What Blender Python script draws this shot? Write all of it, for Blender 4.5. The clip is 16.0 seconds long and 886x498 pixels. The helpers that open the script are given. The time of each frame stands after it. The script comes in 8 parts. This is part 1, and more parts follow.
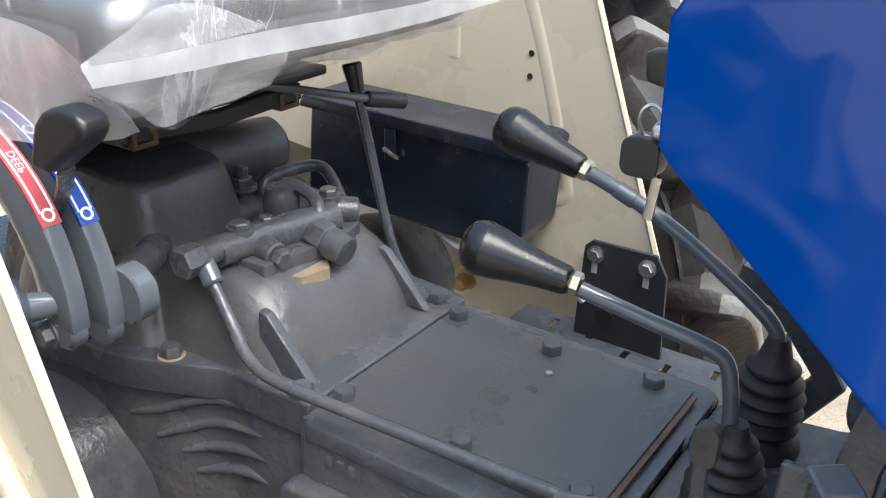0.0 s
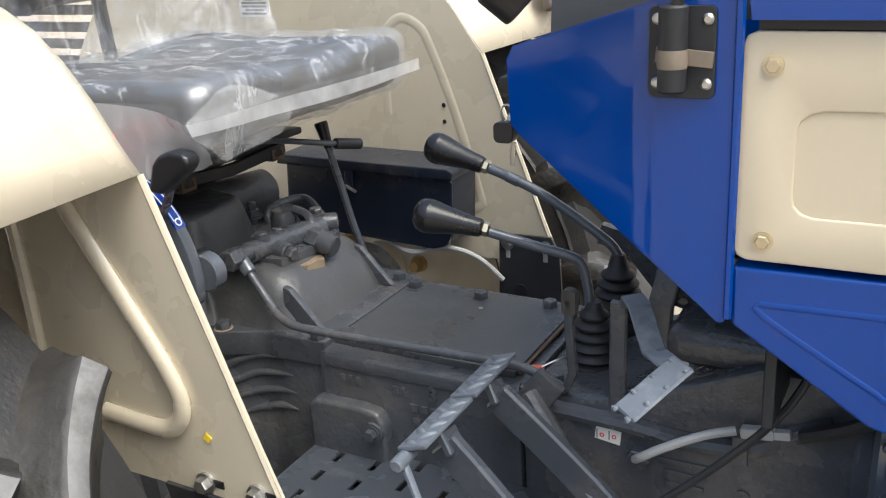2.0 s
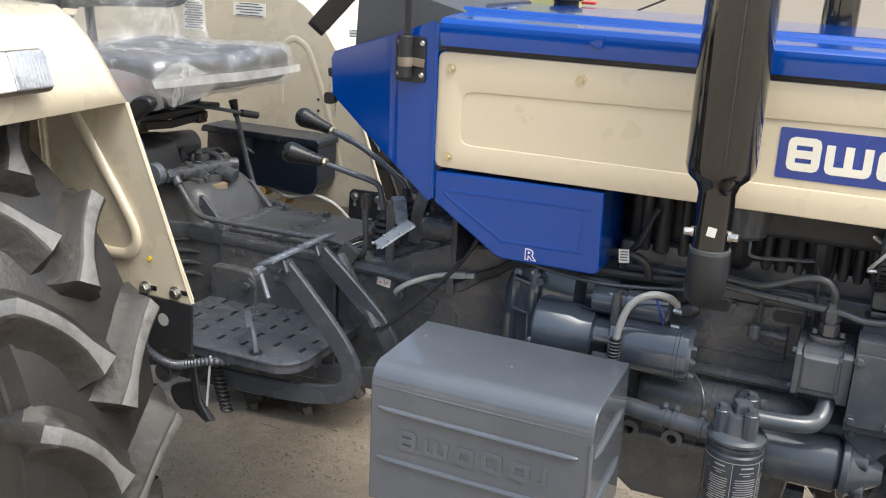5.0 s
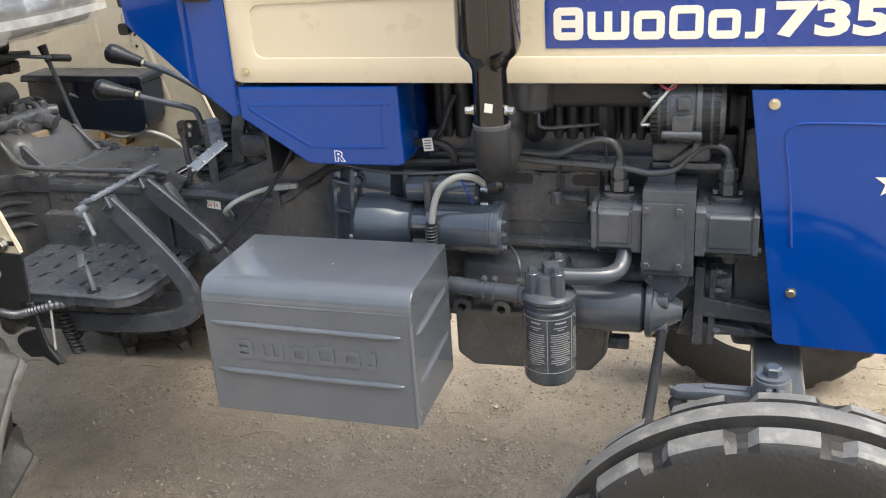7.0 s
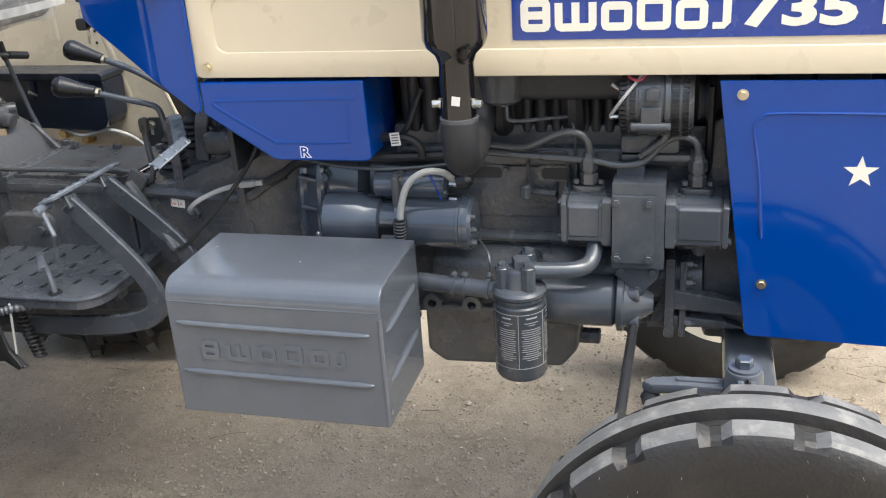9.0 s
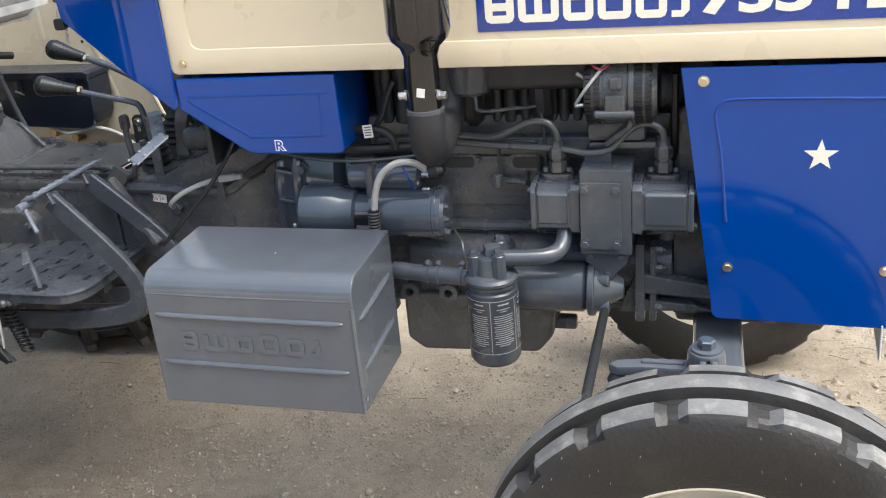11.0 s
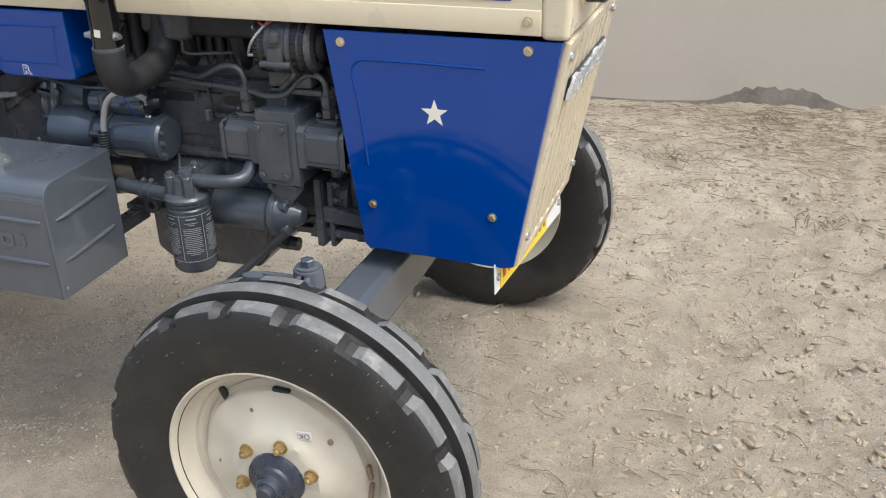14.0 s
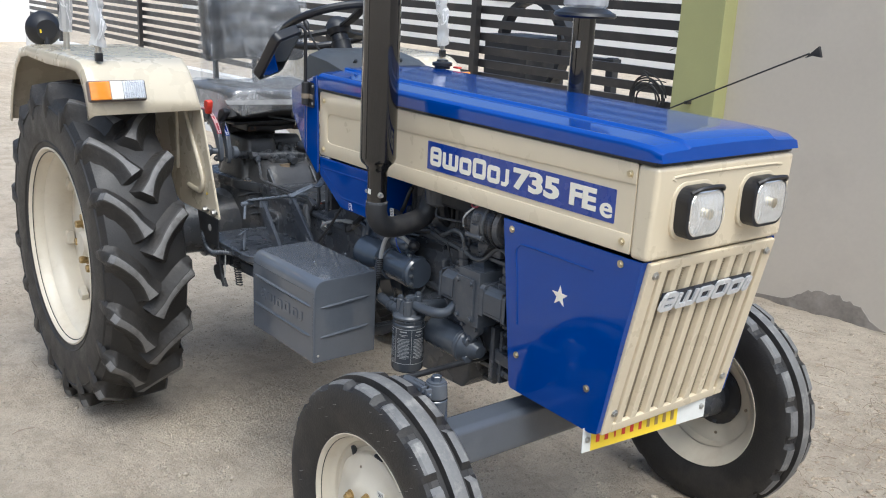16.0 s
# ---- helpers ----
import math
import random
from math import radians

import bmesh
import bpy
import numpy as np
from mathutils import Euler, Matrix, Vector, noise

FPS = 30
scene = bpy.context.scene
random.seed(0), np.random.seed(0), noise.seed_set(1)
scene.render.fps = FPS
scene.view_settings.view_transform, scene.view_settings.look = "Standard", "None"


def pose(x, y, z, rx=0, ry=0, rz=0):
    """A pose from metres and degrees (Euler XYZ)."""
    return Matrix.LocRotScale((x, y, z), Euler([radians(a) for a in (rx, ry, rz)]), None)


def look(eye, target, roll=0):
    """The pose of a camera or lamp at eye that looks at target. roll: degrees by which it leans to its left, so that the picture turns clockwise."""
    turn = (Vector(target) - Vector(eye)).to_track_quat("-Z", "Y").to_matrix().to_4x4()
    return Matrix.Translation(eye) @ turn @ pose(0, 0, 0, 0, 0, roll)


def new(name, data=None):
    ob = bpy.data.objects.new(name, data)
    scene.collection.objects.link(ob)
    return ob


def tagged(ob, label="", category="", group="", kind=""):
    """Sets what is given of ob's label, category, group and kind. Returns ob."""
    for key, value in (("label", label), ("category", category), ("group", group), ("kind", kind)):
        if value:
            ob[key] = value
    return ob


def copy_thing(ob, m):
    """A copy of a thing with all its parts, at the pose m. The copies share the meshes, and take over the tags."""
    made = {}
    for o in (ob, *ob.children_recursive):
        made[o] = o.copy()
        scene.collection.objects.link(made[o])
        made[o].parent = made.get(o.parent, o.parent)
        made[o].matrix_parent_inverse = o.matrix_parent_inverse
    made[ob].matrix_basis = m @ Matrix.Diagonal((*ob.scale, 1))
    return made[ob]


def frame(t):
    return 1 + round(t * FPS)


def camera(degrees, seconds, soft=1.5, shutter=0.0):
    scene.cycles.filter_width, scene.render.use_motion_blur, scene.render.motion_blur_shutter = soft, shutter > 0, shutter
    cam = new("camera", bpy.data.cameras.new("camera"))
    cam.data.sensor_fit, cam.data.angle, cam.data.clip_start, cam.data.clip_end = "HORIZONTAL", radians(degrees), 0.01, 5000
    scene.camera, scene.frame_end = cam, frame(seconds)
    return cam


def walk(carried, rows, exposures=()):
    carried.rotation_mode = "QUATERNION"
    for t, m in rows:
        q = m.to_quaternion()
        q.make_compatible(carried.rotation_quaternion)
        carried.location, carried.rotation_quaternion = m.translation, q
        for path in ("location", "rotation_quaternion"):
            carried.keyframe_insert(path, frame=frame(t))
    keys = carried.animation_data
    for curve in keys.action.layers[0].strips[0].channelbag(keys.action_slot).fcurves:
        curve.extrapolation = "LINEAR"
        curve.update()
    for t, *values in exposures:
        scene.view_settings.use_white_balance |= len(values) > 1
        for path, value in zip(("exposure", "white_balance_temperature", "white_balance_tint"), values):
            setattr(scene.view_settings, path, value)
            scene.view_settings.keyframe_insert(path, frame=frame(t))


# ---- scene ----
cam = camera(50.1, 16.0, soft=1.1)
METRES, EYE, TILT, LEAN, TURN = 3.84, 1.358, 0.0, 0.0, 33.3
ROWS = [
    (0.0, 0.0, 0.0, 0.0, 0.82, -24.62, -1.79),
    (0.5, -0.0069, -0.0272, 0.0039, -5.26, -23.84, -2.66),
    (1.0, 0.0038, -0.0626, 0.0082, -7.25, -20.78, -0.49),
    (1.5, 0.0045, -0.0953, 0.0133, -5.99, -20.83, 2.01),
    (2.0, -0.0097, -0.1224, 0.0152, -5.4, -19.8, 3.08),
    (2.5, -0.0205, -0.1584, 0.0118, -7.81, -19.33, 2.13),
    (3.0, -0.0052, -0.199, 0.0138, -8.05, -20.19, 2.22),
    (5.5, 0.0207, -0.3693, 0.0294, -8.96, -16.78, -3.09),
    (6.0, 0.0397, -0.3804, 0.0304, -11.41, -16.66, -0.36),
    (6.5, 0.0429, -0.3817, 0.028, -14.62, -18.69, 1.76),
    (7.0, 0.0435, -0.3791, 0.0234, -16.97, -22.03, 3.45),
    (7.5, 0.0397, -0.3794, 0.0217, -17.46, -24.02, 3.73),
    (8.0, 0.0402, -0.3805, 0.0216, -17.97, -24.0, 3.58),
    (8.5, 0.0427, -0.3795, 0.0212, -18.7, -23.55, 3.53),
    (9.0, 0.0455, -0.3745, 0.0208, -18.93, -22.34, 3.52),
    (9.5, 0.0513, -0.3692, 0.02, -20.97, -21.32, 2.84),
    (12.0, 0.0591, -0.4312, 0.0277, -15.7, -25.77, 4.49),
    (12.5, 0.0656, -0.4667, 0.0337, -14.58, -28.06, 3.19),
    (13.0, 0.1038, -0.5034, 0.0315, -14.62, -29.65, 4.3),
    (13.5, 0.1565, -0.5266, 0.0375, -15.67, -28.04, 3.6),
    (14.0, 0.2183, -0.5091, 0.0365, -14.12, -26.15, 1.33),
    (14.5, 0.2819, -0.5058, 0.0395, -1.45, -21.71, -2.12),
    (15.0, 0.3466, -0.5336, 0.0577, 7.66, -19.11, -0.12),
    (15.5, 0.3798, -0.5975, 0.0698, 15.44, -16.49, -1.58),
    (16.0, 0.4234, -0.6381, 0.0801, 18.85, -15.87, -2.67),
]
walk(cam, [(t, pose(0.902, -0.670, EYE, TILT, LEAN, TURN) @ pose(METRES * x, METRES * y, METRES * z, 90 + pitch, roll, yaw)) for t, x, y, z, yaw, pitch, roll in ROWS],
     exposures=((0.0, 0.76, 5600, 3), (1.0, 0.42, 5700, 3), (3.0, 0.25, 5800, 3), (5.5, 0.34, 5950, 3), (7.0, 0.46, 6050, 3), (9.0, 0.43, 5850, 3), (12.0, 0.34, 5800, 3), (12.5, 0.18, 5780, 3), (13.0, 0.03, 5750, 3), (14.0, -0.11, 5650, 3), (15.0, -0.24, 5450, 3), (16.0, -0.31, 5400, 3)))

# ---- world and sun ----
world = bpy.data.worlds.new("sky")
scene.world = world
world.use_nodes = True
wn = world.node_tree
sky = wn.nodes.new("ShaderNodeTexSky")
sky.sky_type = "NISHITA"
sky.sun_disc = False
sky.sun_elevation = radians(62)
sky.sun_rotation = radians(106)
sky.air_density, sky.dust_density, sky.ozone_density = 1.0, 10.0, 0.8
wn.links.new(sky.outputs[0], wn.nodes["Background"].inputs[0])
wn.nodes["Background"].inputs[1].default_value = 0.265
sun = new("sun", bpy.data.lights.new("sun", "SUN"))
sun.data.energy = 0.8
sun.data.angle = radians(50)
sun.data.color = (1.0, 0.97, 0.93)
sun.matrix_world = look((0, 0, 0), (-0.28, 0.10, -0.9))


# ---- materials ----
def material(name, color, rough=0.5, metal=0.0, vary=0.12, scale=14.0, fine=160.0, bump=0.0, bump_scale=120.0, coat=0.0,
             stain=None, stain_amount=0.0, stain_scale=6.0, rough_vary=0.1, by_object=0.0, by_island=0.0, spec=0.5):
    """Paint, metal, rubber or plastic: base colour with broad and fine variation, stains, relief."""
    m = bpy.data.materials.new(name)
    m.use_nodes = True
    nt = m.node_tree
    n, l = nt.nodes, nt.links
    bsdf = n["Principled BSDF"]
    tc = n.new("ShaderNodeTexCoord")
    broad = n.new("ShaderNodeTexNoise")
    broad.inputs["Scale"].default_value, broad.inputs["Detail"].default_value = scale, 6
    grain = n.new("ShaderNodeTexNoise")
    grain.inputs["Scale"].default_value, grain.inputs["Detail"].default_value = fine, 3
    l.new(tc.outputs["Object"], broad.inputs["Vector"])
    l.new(tc.outputs["Object"], grain.inputs["Vector"])
    add = n.new("ShaderNodeMath")
    add.operation = "MULTIPLY_ADD"
    l.new(grain.outputs[0], add.inputs[0])
    add.inputs[1].default_value = 0.4
    l.new(broad.outputs[0], add.inputs[2])
    value = add.outputs[0]
    if by_object or by_island:
        rnd = n.new("ShaderNodeObjectInfo").outputs["Random"] if by_object else n.new("ShaderNodeNewGeometry").outputs["Random Per Island"]
        more = n.new("ShaderNodeMath")
        more.operation = "MULTIPLY_ADD"
        l.new(rnd, more.inputs[0])
        more.inputs[1].default_value = by_object or by_island
        l.new(value, more.inputs[2])
        value = more.outputs[0]
    ramp = n.new("ShaderNodeMapRange")
    ramp.inputs["From Min"].default_value, ramp.inputs["From Max"].default_value = 0.3, 1.1
    ramp.inputs["To Min"].default_value, ramp.inputs["To Max"].default_value = 1 - vary, 1 + vary
    l.new(value, ramp.inputs["Value"])
    mul = n.new("ShaderNodeVectorMath")
    mul.operation = "SCALE"
    mul.inputs[0].default_value = color
    l.new(ramp.outputs[0], mul.inputs["Scale"])
    out = mul.outputs[0]
    if stain:
        spots = n.new("ShaderNodeTexNoise")
        spots.inputs["Scale"].default_value, spots.inputs["Detail"].default_value = stain_scale, 9
        spots.inputs["Roughness"].default_value = 0.65
        l.new(tc.outputs["Object"], spots.inputs["Vector"])
        cut = n.new("ShaderNodeMapRange")
        cut.inputs["From Min"].default_value, cut.inputs["From Max"].default_value = 0.52, 0.72
        cut.inputs["To Max"].default_value = stain_amount
        l.new(spots.outputs[0], cut.inputs["Value"])
        mix = n.new("ShaderNodeMix")
        mix.data_type = "RGBA"
        l.new(cut.outputs[0], mix.inputs["Factor"])
        l.new(out, mix.inputs["A"])
        mix.inputs["B"].default_value = (*stain, 1)
        out = mix.outputs["Result"]
    l.new(out, bsdf.inputs["Base Color"])
    rr = n.new("ShaderNodeMapRange")
    rr.inputs["From Min"].default_value, rr.inputs["From Max"].default_value = 0.3, 0.7
    rr.inputs["To Min"].default_value, rr.inputs["To Max"].default_value = max(0.02, rough - rough_vary), min(1, rough + rough_vary)
    l.new(broad.outputs[0], rr.inputs["Value"])
    l.new(rr.outputs[0], bsdf.inputs["Roughness"])
    bsdf.inputs["Metallic"].default_value = metal
    bsdf.inputs["Coat Weight"].default_value = coat
    bsdf.inputs["Coat Roughness"].default_value = 0.05
    bsdf.inputs["Specular IOR Level"].default_value = spec
    if bump:
        tex = n.new("ShaderNodeTexNoise")
        tex.inputs["Scale"].default_value, tex.inputs["Detail"].default_value = bump_scale, 5
        l.new(tc.outputs["Object"], tex.inputs["Vector"])
        b = n.new("ShaderNodeBump")
        b.inputs["Strength"].default_value, b.inputs["Distance"].default_value = bump, 0.004
        l.new(tex.outputs[0], b.inputs["Height"])
        l.new(b.outputs[0], bsdf.inputs["Normal"])
    return m


DUST = (0.30, 0.25, 0.19)
M_CASTDUST = material("dusty_cast_iron_paint", (0.066, 0.066, 0.068), 0.36, bump=0.3, bump_scale=110, vary=0.3, stain=(0.05, 0.052, 0.056), stain_amount=0.4, stain_scale=14)
M_COVERPLATE = material("scuffed_grey_plate_paint", (0.060, 0.063, 0.068), 0.36, bump=0.12, bump_scale=160, vary=0.2, stain=(0.12, 0.118, 0.112), stain_amount=0.3, stain_scale=9, rough_vary=0.15)
M_CAST = material("cast_iron_grey_paint", (0.063, 0.067, 0.075), 0.24, bump=0.32, bump_scale=130, vary=0.25, stain=DUST, stain_amount=0.2, stain_scale=11, rough_vary=0.14)
M_ENGINE = material("engine_grey_enamel", (0.057, 0.065, 0.078), 0.15, bump=0.05, bump_scale=120, vary=0.16, stain=(0.14, 0.13, 0.12), stain_amount=0.3, stain_scale=14, rough_vary=0.12)
M_GREY = material("grey_sheet_paint", (0.086, 0.096, 0.114), 0.13, coat=0.35, bump=0.05, bump_scale=22, vary=0.08, stain=(0.2, 0.2, 0.2), stain_amount=0.15)
M_DARKGREY = material("dark_grey_enamel", (0.052, 0.058, 0.070), 0.24, bump=0.06, bump_scale=60, vary=0.12, stain=(0.16, 0.16, 0.17), stain_amount=0.25, stain_scale=22)
M_GREYGLOSS = material("glossy_grey_paint", (0.058, 0.070, 0.090), 0.08, coat=0.8, bump=0.06, vary=0.12)
M_HUB = material("blue_grey_hub_paint", (0.040, 0.048, 0.068), 0.3, vary=0.35, scale=40, bump=0.35, bump_scale=90, stain=(0.12, 0.10, 0.08), stain_amount=0.4, stain_scale=30)
M_BLUE = material("gloss_blue_paint", (0.002, 0.047, 0.28), 0.16, coat=0.75, spec=0.15, vary=0.04, rough_vary=0.04, bump=0.16, bump_scale=6)
M_BLUE.node_tree.nodes["Principled BSDF"].inputs["Coat IOR"].default_value = 1.5
M_CREAM = material("cream_paint", (0.64, 0.555, 0.40), 0.3, coat=0.5, vary=0.03, rough_vary=0.05, bump=0.015, bump_scale=16)
M_FENDER = material("cream_fender_paint", (0.56, 0.497, 0.375), 0.28, coat=0.6, vary=0.05, rough_vary=0.06, bump=0.03, bump_scale=20, stain=(0.5, 0.43, 0.32), stain_amount=0.2)
M_RIM = material("cream_rim_paint", (0.62, 0.565, 0.455), 0.38, coat=0.2, vary=0.05, stain=(0.45, 0.36, 0.25), stain_amount=0.35, stain_scale=9, bump=0.06, bump_scale=30)
M_RUBBER = material("tyre_rubber", (0.019, 0.018, 0.0175), 0.52, vary=0.35, bump=0.3, bump_scale=150, stain=(0.075, 0.062, 0.048), stain_amount=0.35, stain_scale=8)
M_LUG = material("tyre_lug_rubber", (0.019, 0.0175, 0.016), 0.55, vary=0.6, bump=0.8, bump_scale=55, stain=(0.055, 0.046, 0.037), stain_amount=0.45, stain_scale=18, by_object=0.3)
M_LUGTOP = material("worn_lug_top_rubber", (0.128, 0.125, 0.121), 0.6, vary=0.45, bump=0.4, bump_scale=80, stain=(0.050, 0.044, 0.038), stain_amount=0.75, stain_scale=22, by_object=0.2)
M_TREAD = material("worn_tread_rubber", (0.135, 0.134, 0.132), 0.5, vary=0.35, bump=0.35, bump_scale=90, stain=(0.30, 0.29, 0.265), stain_amount=0.75, stain_scale=26)
M_BLACK = material("black_plastic", (0.012, 0.012, 0.014), 0.38, vary=0.2, bump=0.08, bump_scale=300)
M_KNOB = material("black_moulded_knob", (0.008, 0.008, 0.009), 0.3, vary=0.2, bump=0.05, bump_scale=200)
M_BLACKDULL = material("black_sheet_metal", (0.018, 0.019, 0.022), 0.5, vary=0.25, stain=DUST, stain_amount=0.15)
M_NAVY = material("dark_navy_toolbox_paint", (0.012, 0.017, 0.030), 0.22, vary=0.2, stain=DUST, stain_amount=0.12)
M_CHROMEBLACK = material("gloss_black_enamel", (0.007, 0.0068, 0.007), 0.08, coat=0.6, vary=0.1, rough_vary=0.04)
M_RUBBERBOOT = material("rubber_boot", (0.018, 0.018, 0.02), 0.55, vary=0.2, bump=0.1)
M_STEEL = material("zinc_steel", (0.52, 0.51, 0.48), 0.34, metal=1.0, vary=0.2)
M_SILVER = material("silver_painted_plastic", (0.62, 0.63, 0.64), 0.25, metal=0.25, vary=0.1)
M_BRASS = material("yellow_zinc", (0.66, 0.58, 0.40), 0.38, metal=1.0, vary=0.25)
M_RUSTNUT = material("tarnished_zinc_nut", (0.42, 0.30, 0.13), 0.45, metal=0.7, vary=0.4, scale=60)
M_PEDAL = material("worn_grey_tread_steel", (0.115, 0.13, 0.155), 0.36, vary=0.25, stain=(0.30, 0.31, 0.33), stain_amount=0.45, stain_scale=40, bump=0.1)
M_WHITE = material("white_lettering", (0.8, 0.8, 0.8), 0.4, vary=0.04)
M_CREAMLETTER = material("cream_lettering", (0.82, 0.78, 0.66), 0.4, vary=0.04)
M_CAPBLUE = material("faded_blue_plastic", (0.022, 0.045, 0.14), 0.5, vary=0.15)
M_DECAL = material("blue_decal", (0.008, 0.04, 0.27), 0.25, coat=0.5, vary=0.05)
M_RED = material("red_decal", (0.36, 0.06, 0.08), 0.35, vary=0.1)
M_REDPLASTIC = material("red_plastic", (0.6, 0.05, 0.03), 0.35, vary=0.08)
M_ORANGE = material("orange_plastic_seal", (0.65, 0.13, 0.06), 0.4, vary=0.1)
M_YELLOW = material("yellow_plate_paint", (0.85, 0.62, 0.03), 0.4, vary=0.04)
M_PLATE = material("white_plate", (0.72, 0.73, 0.7), 0.35, vary=0.05, stain=(0.4, 0.36, 0.3), stain_amount=0.2)
M_PAPER = material("paper_label", (0.72, 0.7, 0.64), 0.7, vary=0.06)
M_INK = material("label_print", (0.09, 0.09, 0.1), 0.6, vary=0.1)
M_FILTER = material("printed_filter_can", (0.040, 0.046, 0.056), 0.24, vary=0.1, stain=DUST, stain_amount=0.12)
M_PRINT = material("pale_label_print", (0.30, 0.31, 0.32), 0.5, vary=0.2)
M_WIREGREY = material("grey_sleeve", (0.36, 0.36, 0.35), 0.5, vary=0.15)
M_WIRE = material("dark_wire", (0.02, 0.02, 0.021), 0.5, vary=0.2)
M_SEAT = material("black_vinyl", (0.028, 0.028, 0.03), 0.5, vary=0.25, bump=0.2, bump_scale=60)
M_PIPE = material("steel_fuel_pipe", (0.10, 0.105, 0.11), 0.34, metal=0.4, vary=0.2)
M_RAW = material("bare_gasket", (0.27, 0.205, 0.135), 0.7, vary=0.4, scale=40, stain=(0.07, 0.07, 0.075), stain_amount=0.8, stain_scale=25)
M_GASKET = material("old_gasket", (0.10, 0.062, 0.04), 0.7, vary=0.4, scale=60)
# cream mesh, darkened in colour for the shade between the grille ribs
M_MESH = material("cream_mesh_shade_darkened", (0.24, 0.20, 0.135), 0.5, vary=0.1)
M_AMBER = material("amber_lens", (0.75, 0.25, 0.02), 0.15, coat=0.8, vary=0.2, scale=60)
M_MIRROR = material("mirror_glass", (0.8, 0.82, 0.85), 0.03, metal=1.0, vary=0.01, rough_vary=0.01)
M_BRIGHT = material("bright_headlamp_reflector", (0.93, 0.92, 0.88), 0.2, metal=0.85, vary=0.06, scale=30, bump=0.25, bump_scale=45)
M_REFLECTOR = material("lamp_reflector", (0.62, 0.62, 0.63), 0.3, metal=1.0, vary=0.05, scale=50, bump=0.15, bump_scale=120)
M_FENCE = material("dark_fence_steel", (0.022, 0.021, 0.022), 0.4, vary=0.3, stain=DUST, stain_amount=0.1)
M_PILLAR = material("olive_painted_plaster", (0.36, 0.36, 0.16), 0.8, vary=0.08, scale=5, bump=0.2, bump_scale=80)
M_OVERWALL = material("white_plaster", (0.80, 0.79, 0.76), 0.85, vary=0.1, scale=2, bump=0.2, bump_scale=60)
M_STONE = material("pebble", (0.31, 0.268, 0.21), 0.85, vary=0.25, by_island=0.5, bump=0.2)
M_TWIG = material("dry_twig", (0.16, 0.118, 0.078), 0.8, vary=0.3, by_island=0.5)
M_DRYPLANT = material("dry_weed", (0.13, 0.11, 0.07), 0.8, vary=0.3, by_island=0.5)
M_LAMPBODY = material("brown_lamp_housing", (0.11, 0.085, 0.075), 0.35, vary=0.1)
M_LEAF = material("green_leaf", (0.06, 0.13, 0.03), 0.5, vary=0.3)


def glass(name, tint, rough, clear, ior=1.45):
    """Clear moulding or film: part see-through, part glossy."""
    m = bpy.data.materials.new(name)
    m.use_nodes = True
    nt = m.node_tree
    n, l = nt.nodes, nt.links
    bsdf = n["Principled BSDF"]
    bsdf.inputs["Base Color"].default_value = (*tint, 1)
    bsdf.inputs["Roughness"].default_value = rough
    bsdf.inputs["IOR"].default_value = ior
    tr = n.new("ShaderNodeBsdfTransparent")
    mix = n.new("ShaderNodeMixShader")
    noise_t = n.new("ShaderNodeTexNoise")
    tc = n.new("ShaderNodeTexCoord")
    l.new(tc.outputs["Object"], noise_t.inputs["Vector"])
    noise_t.inputs["Scale"].default_value, noise_t.inputs["Detail"].default_value = 14, 6
    rng = n.new("ShaderNodeMapRange")
    rng.inputs["From Min"].default_value, rng.inputs["From Max"].default_value = 0.3, 0.7
    rng.inputs["To Min"].default_value, rng.inputs["To Max"].default_value = max(0.0, 1 - clear - 0.16), min(1.0, 1 - clear + 0.16)
    l.new(noise_t.outputs[0], rng.inputs["Value"])
    l.new(rng.outputs[0], mix.inputs[0])
    l.new(tr.outputs[0], mix.inputs[1])
    l.new(bsdf.outputs[0], mix.inputs[2])
    l.new(mix.outputs[0], n["Material Output"].inputs[0])
    return m


